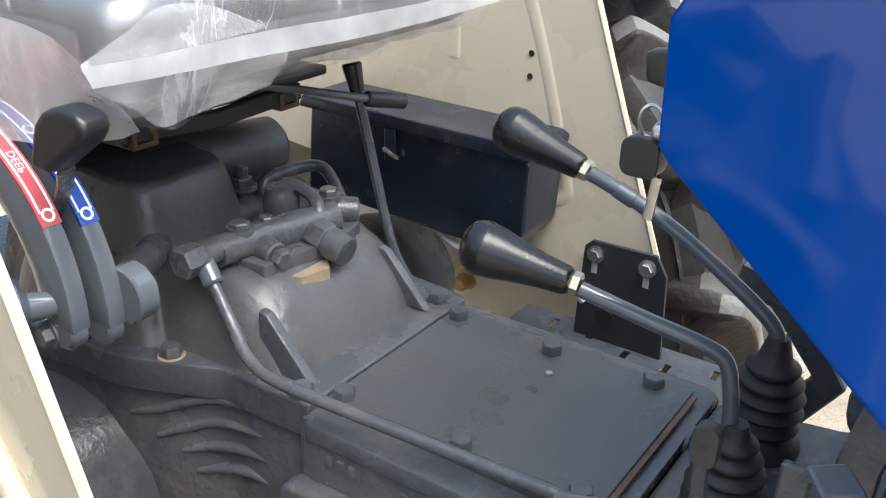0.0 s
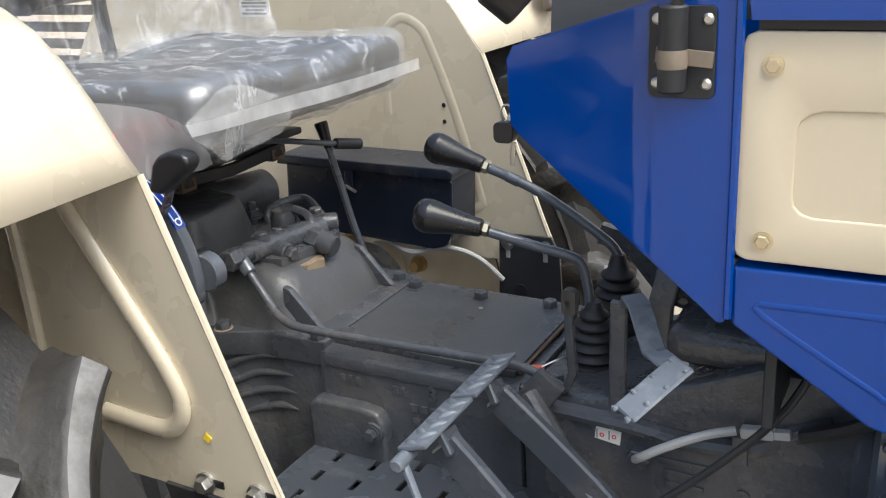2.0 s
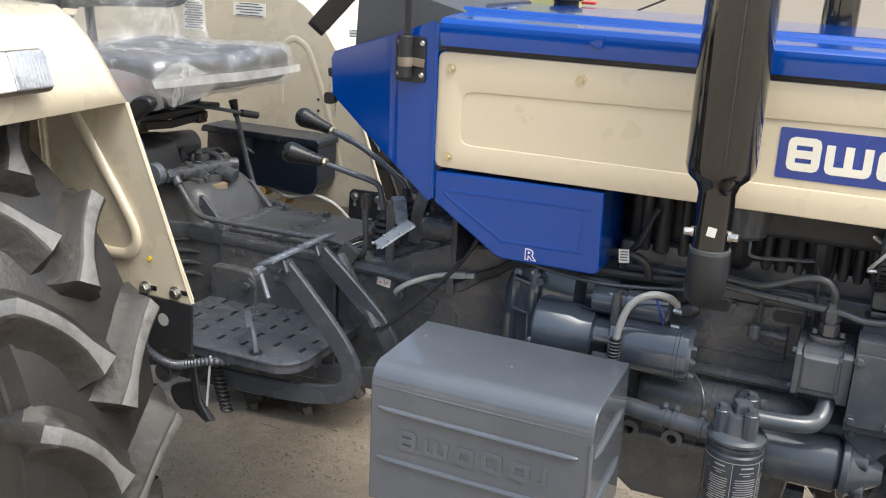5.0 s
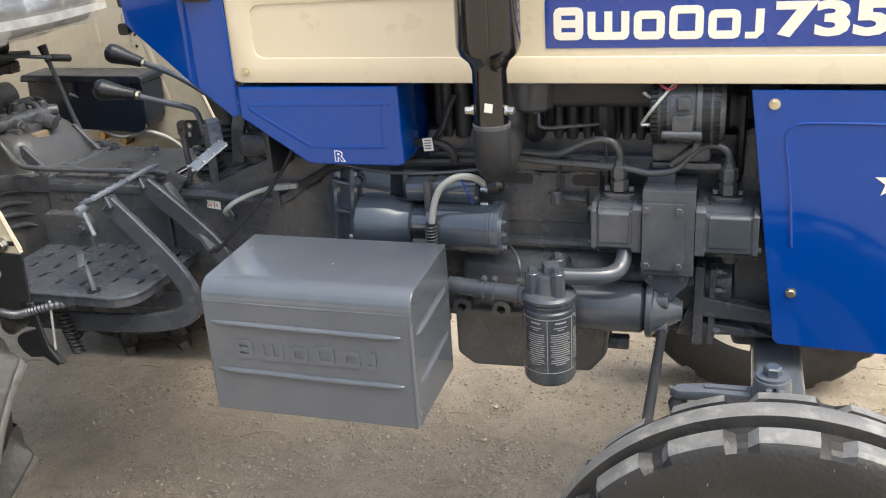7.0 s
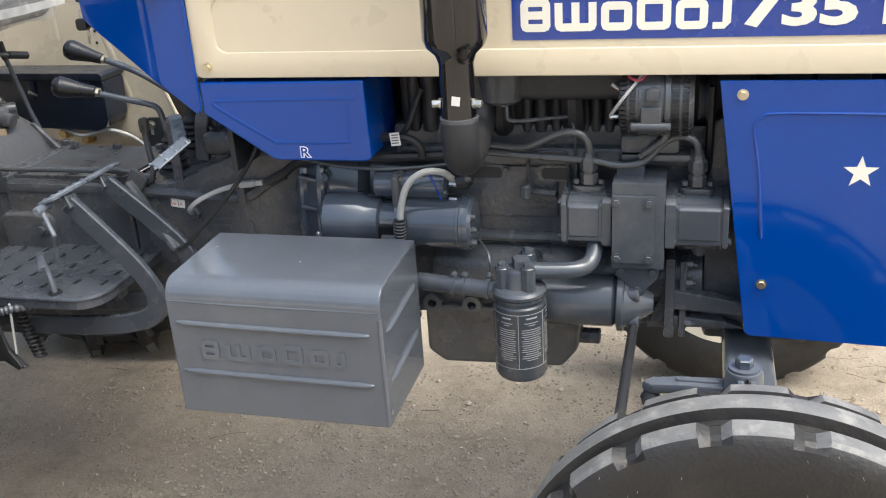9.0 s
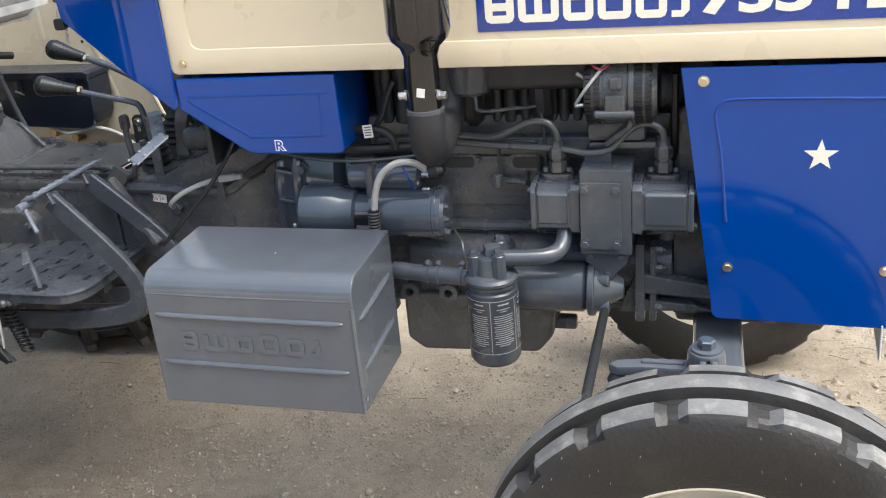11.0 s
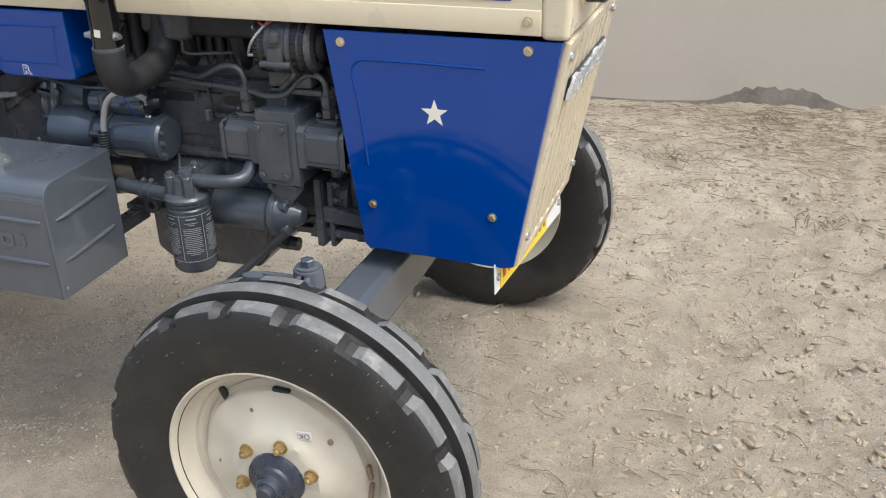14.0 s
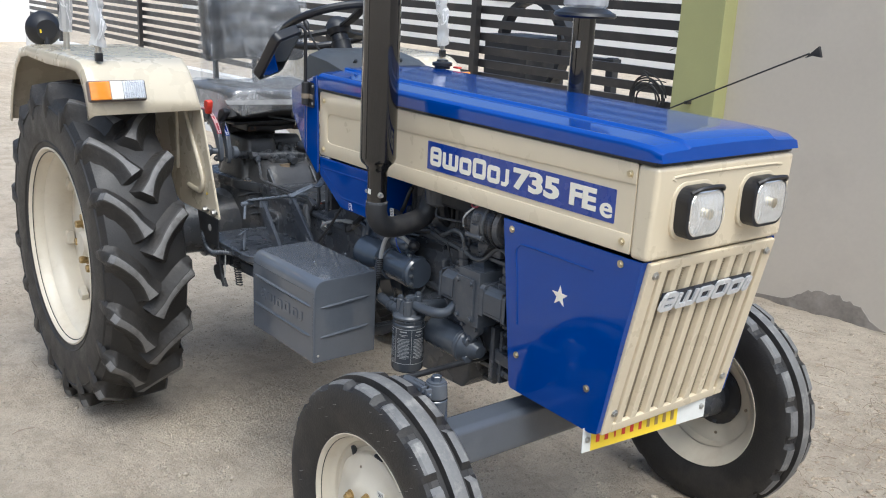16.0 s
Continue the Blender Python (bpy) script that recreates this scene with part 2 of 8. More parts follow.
def film_material(name, low, high, sheen=0.17):
    """Thin crumpled polythene: mostly clear, glossy, highlights along sharp creases painted as white streaks."""
    m = bpy.data.materials.new(name)
    m.use_nodes = True
    nt = m.node_tree
    n, l = nt.nodes, nt.links
    bsdf = n["Principled BSDF"]
    bsdf.inputs["Base Color"].default_value = (0.8, 0.81, 0.82, 1)
    bsdf.inputs["Roughness"].default_value = 0.14
    tc = n.new("ShaderNodeTexCoord")
    mp = n.new("ShaderNodeMapping")
    mp.inputs["Scale"].default_value = (0.6, 1.5, 0.5)
    l.new(tc.outputs["Object"], mp.inputs["Vector"])
    warp = n.new("ShaderNodeTexNoise")
    warp.inputs["Scale"].default_value, warp.inputs["Detail"].default_value, warp.inputs["Distortion"].default_value = 13, 5, 0.9
    l.new(mp.outputs[0], warp.inputs["Vector"])
    fold = n.new("ShaderNodeMath")
    fold.operation = "PINGPONG"
    fold.inputs[1].default_value = 0.15
    l.new(warp.outputs[0], fold.inputs[0])
    rng = n.new("ShaderNodeMapRange")
    rng.inputs["From Min"].default_value, rng.inputs["From Max"].default_value = 0.125, 0.15
    rng.inputs["To Min"].default_value, rng.inputs["To Max"].default_value = low, high
    l.new(fold.outputs[0], rng.inputs["Value"])
    b = n.new("ShaderNodeBump")
    b.inputs["Strength"].default_value, b.inputs["Distance"].default_value = 0.9, 0.010
    l.new(warp.outputs[0], b.inputs["Height"])
    l.new(b.outputs[0], bsdf.inputs["Normal"])
    gloss = n.new("ShaderNodeBsdfGlossy")
    gloss.inputs["Roughness"].default_value = 0.27
    l.new(b.outputs[0], gloss.inputs["Normal"])
    tr = n.new("ShaderNodeBsdfTransparent")
    thin = n.new("ShaderNodeMixShader")
    thin.inputs[0].default_value = sheen
    l.new(tr.outputs[0], thin.inputs[1])
    l.new(gloss.outputs[0], thin.inputs[2])
    mix = n.new("ShaderNodeMixShader")
    l.new(rng.outputs[0], mix.inputs[0])
    l.new(thin.outputs[0], mix.inputs[1])
    l.new(bsdf.outputs[0], mix.inputs[2])
    l.new(mix.outputs[0], n["Material Output"].inputs[0])
    return m


M_FILM = film_material("clear_plastic_film", 0.10, 0.34, 0.14)
M_THINFILM = film_material("thin_clear_film", 0.06, 0.20, 0.08)
M_SLEEVE = film_material("crumpled_plastic_film", 0.35, 0.75)
M_HAZEFILM = glass("white_hem_film", (0.8, 0.81, 0.82), 0.28, 0.60)
M_CLOUDFILM = film_material("cloudy_plastic_film", 0.34, 0.46, 0.10)
M_MILKYFILM = film_material("milky_plastic_film", 0.20, 0.36, 0.12)
M_LENS = glass("ribbed_lamp_glass", (0.8, 0.82, 0.84), 0.06, 0.84)


def ground_material():
    m = bpy.data.materials.new("sandy_gravel_ground")
    m.use_nodes = True
    nt = m.node_tree
    n, l = nt.nodes, nt.links
    bsdf = n["Principled BSDF"]
    tc = n.new("ShaderNodeTexCoord")

    def tex(scale, detail, rough=0.6):
        t = n.new("ShaderNodeTexNoise")
        t.inputs["Scale"].default_value, t.inputs["Detail"].default_value, t.inputs["Roughness"].default_value = scale, detail, rough
        l.new(tc.outputs["Object"], t.inputs["Vector"])
        return t.outputs[0]

    def ramp(src, a, b):
        r = n.new("ShaderNodeMapRange")
        r.inputs["From Min"].default_value, r.inputs["From Max"].default_value = a, b
        l.new(src, r.inputs["Value"])
        return r.outputs[0]

    def mix(f, a, b, k=1.0):
        x = n.new("ShaderNodeMix")
        x.data_type = "RGBA"
        if k != 1.0:
            s = n.new("ShaderNodeMath")
            s.operation = "MULTIPLY"
            l.new(f, s.inputs[0])
            s.inputs[1].default_value = k
            f = s.outputs[0]
        l.new(f, x.inputs["Factor"])
        for v, slot in ((a, "A"), (b, "B")):
            if isinstance(v, tuple):
                x.inputs[slot].default_value = (*v, 1)
            else:
                l.new(v, x.inputs[slot])
        return x.outputs["Result"]

    col = mix(ramp(tex(0.9, 5), 0.35, 0.68), (0.54, 0.46, 0.355), (0.65, 0.575, 0.46))
    col = mix(ramp(tex(7, 8, 0.7), 0.42, 0.68), col, (0.33, 0.265, 0.20), 0.6)
    col = mix(ramp(tex(60, 4, 0.7), 0.55, 0.72), col, (0.56, 0.51, 0.44), 0.7)
    col = mix(ramp(tex(34, 6, 0.75), 0.52, 0.66), col, (0.30, 0.24, 0.175), 0.35)
    stretch = n.new("ShaderNodeMapping")
    stretch.inputs["Scale"].default_value = (2.2, 13.0, 1.0)
    stretch.inputs["Rotation"].default_value = (0, 0, 0.12)
    l.new(tc.outputs["Object"], stretch.inputs["Vector"])
    streak = n.new("ShaderNodeTexNoise")
    streak.inputs["Scale"].default_value, streak.inputs["Detail"].default_value, streak.inputs["Roughness"].default_value = 1.6, 8, 0.7
    l.new(stretch.outputs[0], streak.inputs["Vector"])
    col = mix(ramp(streak.outputs[0], 0.54, 0.74), col, (0.27, 0.215, 0.155), 0.5)
    col = mix(ramp(tex(230, 3), 0.53, 0.66), col, (0.17, 0.135, 0.10), 0.45)
    l.new(col, bsdf.inputs["Base Color"])
    bsdf.inputs["Roughness"].default_value = 0.95
    bsdf.inputs["Specular IOR Level"].default_value = 0.15
    h = n.new("ShaderNodeMath")
    h.operation = "MULTIPLY_ADD"
    l.new(tex(130, 8, 0.75), h.inputs[0])
    h.inputs[1].default_value = 1.4
    l.new(tex(26, 5, 0.6), h.inputs[2])
    b = n.new("ShaderNodeBump")
    b.inputs["Strength"].default_value, b.inputs["Distance"].default_value = 1.0, 0.013
    l.new(h.outputs[0], b.inputs["Height"])
    l.new(b.outputs[0], bsdf.inputs["Normal"])
    return m


M_GROUND = ground_material()
M_WALL = material("beige_grey_plaster", (0.53, 0.48, 0.405), 0.88, vary=0.07, scale=1.3, fine=40, bump=0.12, bump_scale=50, stain=(0.40, 0.36, 0.31), stain_amount=0.4, stain_scale=1.4)
M_DAMP = material("damp_stained_plaster", (0.25, 0.222, 0.19), 0.9, vary=0.5, scale=7, fine=50, bump=0.4, bump_scale=60, stain=(0.38, 0.35, 0.30), stain_amount=0.6, stain_scale=9)
M_SOIL = material("dry_soil_clod", (0.27, 0.222, 0.162), 0.95, vary=0.15, by_island=0.3, bump=0.4, bump_scale=150, spec=0.15)
# lighter grey that stands in for sky reflections on the battery box
M_GLINT = material("grey_paint_glint", (0.26, 0.28, 0.31), 0.25, vary=0.3, scale=60)
M_TAPE = material("brown_paper_tape", (0.20, 0.165, 0.125), 0.5, vary=0.25)


# ---- mesh helpers ----
def link(name, bm, mat, parent=None, label="", smooth=35, flat=True):
    me = bpy.data.meshes.new(name)
    bmesh.ops.recalc_face_normals(bm, faces=bm.faces)
    bm.to_mesh(me)
    bm.free()
    for p in me.polygons:
        p.use_smooth = True
    me.set_sharp_from_angle(angle=radians(smooth))
    for one in (mat if isinstance(mat, (list, tuple)) else [mat]):
        me.materials.append(one)
    ob = new(name, me)
    ob.parent = parent
    if label:
        ob["label"] = label
    if flat and 24 < len(me.polygons) < 400:
        mod = ob.modifiers.new("flat_faces", "WEIGHTED_NORMAL")
        mod.keep_sharp, mod.weight = True, 80
    return ob


part = link


def empty(name, label, category, group="", at=(0, 0, 0)):
    ob = new(name)
    ob.location = at
    return tagged(ob, label, category, group)


def merge(bm, tmp):
    me = bpy.data.meshes.new("tmp")
    tmp.to_mesh(me)
    tmp.free()
    bm.from_mesh(me)
    bpy.data.meshes.remove(me)
    return bm


def box(c, s, rot=(0, 0, 0), bev=0.004, seg=2, bm=None):
    t = bmesh.new()
    bmesh.ops.create_cube(t, size=1)
    bmesh.ops.scale(t, vec=s, verts=t.verts)
    if bev:
        bmesh.ops.bevel(t, geom=list(t.edges), offset=min(bev, min(s) * 0.45), segments=seg, affect="EDGES", profile=0.5)
    bmesh.ops.transform(t, matrix=pose(*c, *rot), verts=t.verts)
    return merge(bm, t) if bm else t


def prism(pts, axis, a, b, bev=0.003, seg=2, bm=None):
    """A polygon of two coordinates pushed from a to b along an axis."""
    t = bmesh.new()

    def place(p, h):
        return {"x": (h, p[0], p[1]), "y": (p[0], h, p[1]), "z": (p[0], p[1], h)}[axis]
    lo = [t.verts.new(place(p, a)) for p in pts]
    hi = [t.verts.new(place(p, b)) for p in pts]
    t.faces.new(lo)
    t.faces.new(hi[::-1])
    for i in range(len(pts)):
        j = (i + 1) % len(pts)
        t.faces.new((lo[i], hi[i], hi[j], lo[j]))
    bmesh.ops.recalc_face_normals(t, faces=t.faces)
    if bev:
        bmesh.ops.bevel(t, geom=list(t.edges), offset=bev, segments=seg, affect="EDGES", profile=0.5, clamp_overlap=True)
    return merge(bm, t) if bm else t


def frame_to(p0, p1):
    d = Vector(p1) - Vector(p0)
    return Matrix.Translation(p0) @ d.to_track_quat("Z", "Y").to_matrix().to_4x4()


def lathe(profile, p0, p1, seg=24, bm=None):
    """A profile of (radius, way along) turned round the line from p0 towards p1."""
    t = bmesh.new()
    rings = []
    for r, h in profile:
        if r < 1e-5:
            rings.append([t.verts.new((0, 0, h))])
        else:
            rings.append([t.verts.new((r * math.cos(2 * math.pi * k / seg), r * math.sin(2 * math.pi * k / seg), h)) for k in range(seg)])
    for a, b in zip(rings, rings[1:]):
        for k in range(seg):
            j = (k + 1) % seg
            if len(a) == 1 and len(b) == 1:
                continue
            if len(a) == 1:
                t.faces.new((a[0], b[k], b[j]))
            elif len(b) == 1:
                t.faces.new((a[k], b[0], a[j]))
            else:
                t.faces.new((a[k], b[k], b[j], a[j]))
    bmesh.ops.transform(t, matrix=frame_to(p0, p1), verts=t.verts)
    return merge(bm, t) if bm else t


def rod(p0, p1, r, r2=None, seg=16, bev=0.002, bm=None):
    h = (Vector(p1) - Vector(p0)).length
    r2 = r if r2 is None else r2
    bev = min(bev, r * 0.4, r2 * 0.4, h * 0.3)
    return lathe([(0, 0), (r - bev, 0), (r, bev), (r2, h - bev), (r2 - bev, h), (0, h)], p0, p1, seg, bm)


def curve_points(pts, steps=6):
    P = [Vector(p) for p in pts]
    out = []
    for i in range(len(P) - 1):
        a, b, c, d = P[max(i - 1, 0)], P[i], P[i + 1], P[min(i + 2, len(P) - 1)]
        for k in range(steps):
            u = k / steps
            out.append(0.5 * (2 * b + (c - a) * u + (2 * a - 5 * b + 4 * c - d) * u * u + (3 * b - a - 3 * c + d) * u ** 3))
    return out + [P[-1]]


def tube(pts, r, seg=10, steps=6, flat=1.0, up=(0, 0, 1), bm=None):
    """A round or flattened bar along a smooth line; r may be a list, one for each given point."""
    line = curve_points(pts, steps) if steps > 1 else [Vector(p) for p in pts]
    n = len(line)
    t = bmesh.new()
    rings, side = [], None
    for i, p in enumerate(line):
        d = (line[min(i + 1, n - 1)] - line[max(i - 1, 0)]).normalized()
        ref = Vector(up) if side is None else side.cross(d) * -1
        s = d.cross(Vector(up)) if side is None else side - d * side.dot(d)
        if s.length < 1e-4:
            s = d.orthogonal()
        side = s.normalized()
        v = side.cross(d)
        if isinstance(r, (list, tuple)):
            u = i / (n - 1) * (len(r) - 1)
            k = min(int(u), len(r) - 2)
            rr = r[k] + (r[k + 1] - r[k]) * (u - k)
        else:
            rr = r
        rings.append([t.verts.new(p + side * rr * math.cos(2 * math.pi * k / seg) + v * rr * flat * math.sin(2 * math.pi * k / seg)) for k in range(seg)])
    for a, b in zip(rings, rings[1:]):
        for k in range(seg):
            j = (k + 1) % seg
            t.faces.new((a[k], b[k], b[j], a[j]))
    t.faces.new(rings[0])
    t.faces.new(rings[-1][::-1])
    return merge(bm, t) if bm else t


def strap(pts, w, th, side=(0, 1, 0), bm=None, bev=0.002):
    """A flat bar of width w (along side) and thickness th through points."""
    P = [Vector(p) for p in pts]
    sd = Vector(side).normalized()
    t = bmesh.new()
    rows = []
    for i, p in enumerate(P):
        d = (P[min(i + 1, len(P) - 1)] - P[max(i - 1, 0)]).normalized()
        s = (sd - d * sd.dot(d)).normalized()
        nrm = d.cross(s).normalized()
        rows.append([t.verts.new(p + s * w / 2 * a + nrm * th / 2 * b) for a, b in ((-1, -1), (1, -1), (1, 1), (-1, 1))])
    for a, b in zip(rows, rows[1:]):
        for k in range(4):
            t.faces.new((a[k], b[k], b[(k + 1) % 4], a[(k + 1) % 4]))
    t.faces.new(rows[0])
    t.faces.new(rows[-1][::-1])
    bmesh.ops.recalc_face_normals(t, faces=t.faces)
    if bev:
        bmesh.ops.bevel(t, geom=list(t.edges), offset=bev, segments=1, affect="EDGES", clamp_overlap=True)
    return merge(bm, t) if bm else t


def hexbolt(p, d, r=0.009, h=0.007, washer=True, bm=None):
    """A hexagon head with washer; d points out of the surface."""
    p, d = Vector(p), Vector(d).normalized()
    t = bmesh.new()
    if washer:
        lathe([(0, -0.002), (r * 1.35, -0.002), (r * 1.35, 0.0015), (0, 0.0015)], p, p + d, 14, t)
    lathe([(0, 0), (r, 0), (r, h * 0.8), (r * 0.86, h), (0, h)], p, p + d, 6, t)
    return merge(bm, t) if bm else t


def slotted_plate(x0, x1, y0, y1, z, th, slots, parent, name, mat, label="", slot=(0.024, 0.009), corner=0.0):
    """A sheet with through slots at (x, y)."""
    xs, ys = {x0, x1}, {y0, y1}
    for sx, sy in slots:
        xs |= {round(sx - slot[0] / 2, 4), round(sx + slot[0] / 2, 4)}
        ys |= {round(sy - slot[1] / 2, 4), round(sy + slot[1] / 2, 4)}
    if corner:
        xs |= {round(x1 - corner * k, 4) for k in (1, 0.62, 0.3)}
        ys |= {round(y0 + corner * k, 4) for k in (1, 0.62, 0.3)}
    xs, ys = sorted(xs), sorted(ys)
    t = bmesh.new()
    grid = {}

    def vert(i, j, k):
        if (i, j, k) not in grid:
            grid[i, j, k] = t.verts.new((xs[i], ys[j], z - th * k))
        return grid[i, j, k]

    def hole(i, j):
        if not (0 <= i < len(xs) - 1 and 0 <= j < len(ys) - 1):
            return True
        cx, cy = (xs[i] + xs[i + 1]) / 2, (ys[j] + ys[j + 1]) / 2
        return any(abs(cx - a) < slot[0] / 2 and abs(cy - b) < slot[1] / 2 for a, b in slots)
    for i in range(len(xs) - 1):
        for j in range(len(ys) - 1):
            if hole(i, j):
                continue
            t.faces.new([vert(*q, 0) for q in ((i, j), (i + 1, j), (i + 1, j + 1), (i, j + 1))])
            t.faces.new([vert(*q, 1) for q in ((i, j + 1), (i + 1, j + 1), (i + 1, j), (i, j))])
            for (di, dj), (a, b) in (((-1, 0), ((i, j), (i, j + 1))), ((1, 0), ((i + 1, j + 1), (i + 1, j))), ((0, -1), ((i + 1, j), (i, j))), ((0, 1), ((i, j + 1), (i + 1, j + 1)))):
                if hole(i + di, j + dj):
                    t.faces.new((vert(*a, 0), vert(*b, 0), vert(*b, 1), vert(*a, 1)))
    for v in t.verts if corner else ():
        u, w = (v.co.x - x1 + corner) / corner, (y0 + corner - v.co.y) / corner
        if u > 0 and w > 0:
            k = max(u, w) / math.hypot(u, w)
            v.co.x, v.co.y = x1 - corner + u * k * corner, y0 + corner - w * k * corner
    return part(name, t, mat, parent, label)


def text(body, size, m, depth, mat, parent, name="lettering", label="", bold=0.0):
    """Letters of the built-in font, standing in the plane of m, centred."""
    cu = bpy.data.curves.new("t", "FONT")
    cu.body, cu.size, cu.extrude, cu.align_x, cu.align_y, cu.offset = body, size, depth, "CENTER", "CENTER", bold
    cu.resolution_u = 3
    ob = bpy.data.objects.new("t", cu)
    scene.collection.objects.link(ob)
    bpy.context.view_layer.update()
    me = bpy.data.meshes.new_from_object(ob)
    bpy.data.objects.remove(ob)
    me.transform(m)
    me.materials.clear()
    me.materials.append(mat)
    out = new(name, me)
    out.parent = parent
    if label:
        out["label"] = label
    return out


def rounded(x0, z0, x1, z1, r, n=4):
    """Corner points of a rounded rectangle."""
    out = []
    for cx, cz, a0 in ((x1 - r, z1 - r, 0), (x0 + r, z1 - r, 90), (x0 + r, z0 + r, 180), (x1 - r, z0 + r, 270)):
        for k in range(n + 1):
            a = radians(a0 + 90 * k / n)
            out.append((cx + r * math.cos(a), cz + r * math.sin(a)))
    return out


def ground_z(x, y):
    """The yard rises a little to the front and towards the wall, and levels out far off."""
    sx = max(-6.0, min(6.0, x))
    sy = max(-6.0, min(6.0, y))
    return 0.007 + 0.0328 * sx + 0.017 * sy


# ---- ground, wall, pillar, fence ----
def spread(lo, hi, step, far):
    near = [lo + (hi - lo) * k / round((hi - lo) / step) for k in range(round((hi - lo) / step) + 1)]
    out, d, a, b = [], step, lo, hi
    left, right = [], []
    while b < far:
        d *= 1.6
        a, b = a - d, b + d
        left.append(a)
        right.append(b)
    return left[::-1] + near + right


def build_ground():
    xs, ys = spread(-1.6, 4.6, 0.018, 320), spread(-1.6, 2.9, 0.018, 320)
    verts, faces = [], []
    for y in ys:
        for x in xs:
            h = ground_z(x, y)
            if -6 < x < 8 and -6 < y < 4:
                h += 0.013 * noise.noise((x * 2.1, y * 2.1, 0)) + 0.009 * noise.noise((x * 7, y * 7, 3)) + 0.006 * noise.noise((x * 19, y * 19, 5))
                rough = max(0.0, min(1.0, (x - 1.9) * 0.8)) * max(0.0, min(1.0, (y + 0.6) * 1.2))
                h += rough * (0.034 * abs(noise.noise((x * 4.5, y * 9.5, 9))) + 0.026 * noise.noise((x * 13, y * 16, 2)) + 0.019 * noise.noise((x * 34, y * 38, 6)))
                h += rough * (0.012 * abs(noise.noise((x * 55, y * 60, 7))) + 0.006 * noise.noise((x * 8, y * 30, 3)))
                h -= max(0.0, min(1.0, (y - 1.9) * 1.1)) ** 2 * 0.068
            verts.append((x, y, h))
    w = len(xs)
    for j in range(len(ys) - 1):
        for i in range(w - 1):
            faces.append((j * w + i, j * w + i + 1, (j + 1) * w + i + 1, (j + 1) * w + i))
    me = bpy.data.meshes.new("ground")
    me.from_pydata(verts, [], faces)
    for p in me.polygons:
        p.use_smooth = True
    me.materials.append(M_GROUND)
    ob = new("ground", me)
    tagged(ob, "dry sandy ground with fine gravel and loose soil", "ground", kind="structure")


build_ground()

WALL_Y = 2.78


def build_wall():
    bm = prism([(0.33, -0.3), (13, 0.0), (13, 2.25), (0.33, 2.25)], "y", WALL_Y, WALL_Y + 0.2, 0.004)
    tagged(link("wall_north", bm, M_WALL), "beige grey plastered boundary wall behind the tractor", "wall", kind="structure")
    xs = [0.40 + 0.02 * k for k in range(300)]
    top = [(x, ground_z(x, WALL_Y) - 0.05 + 0.03 * noise.noise((x * 1.7, 0, 4)) + (0.065 + 0.03 * noise.noise((x * 9, 1, 4)) + 0.025 * noise.noise((x * 31, 2, 4))) * math.exp(-((x - 2.72) / 0.25) ** 4) + (0.11 + 0.03 * noise.noise((x * 9, 1, 6)) + 0.025 * noise.noise((x * 33, 2, 6))) * math.exp(-((x - 1.17) / 0.22) ** 4)) for x in xs]
    bm = prism([(xs[0], -0.2), (xs[-1], 0.0)] + top[::-1], "y", WALL_Y - 0.004, WALL_Y + 0.05, 0)
    tagged(link("trim", bm, M_DAMP), "dark damp-stained plaster along the foot of the wall", "plaster", kind="structure")
    bm = box((0.19, WALL_Y + 0.06, 1.05), (0.30, 0.34, 2.7), bev=0.006)
    tagged(link("pillar", bm, M_PILLAR), "olive green painted plaster pillar at the end of the wall", "pillar", kind="structure")
    # low plinth under the fence
    bm = prism([(-14, -0.5), (0.04, -0.5), (0.04, 0.62), (-14, 0.42)], "y", WALL_Y + 0.02, WALL_Y + 0.17, 0.004)
    tagged(link("wall_plinth", bm, M_OVERWALL), "low white plastered plinth under the slatted fence", "wall", kind="structure")


build_wall()


def build_fence():
    fence = empty("fence", "dark steel fence of horizontal slats on a low plinth", "fence", at=(0, WALL_Y, 0.6))
    inv = Matrix.Translation((0, -WALL_Y, -0.6))
    y = WALL_Y + 0.08

    def add(name, bm):
        bmesh.ops.transform(bm, matrix=inv, verts=bm.verts)
        return part(name, bm, M_FENCE, fence)
    for x in (-2.0, -5.4, -8.8, -12.2):
        add("post", box((x, y, 1.25), (0.06, 0.05, 1.75), bev=0.003))
    for k in range(15):
        z = 0.68 + 0.098 * k
        add("slat", box((-7.0, y + 0.045, z), (14.0, 0.022, 0.058), bev=0.002))


build_fence()


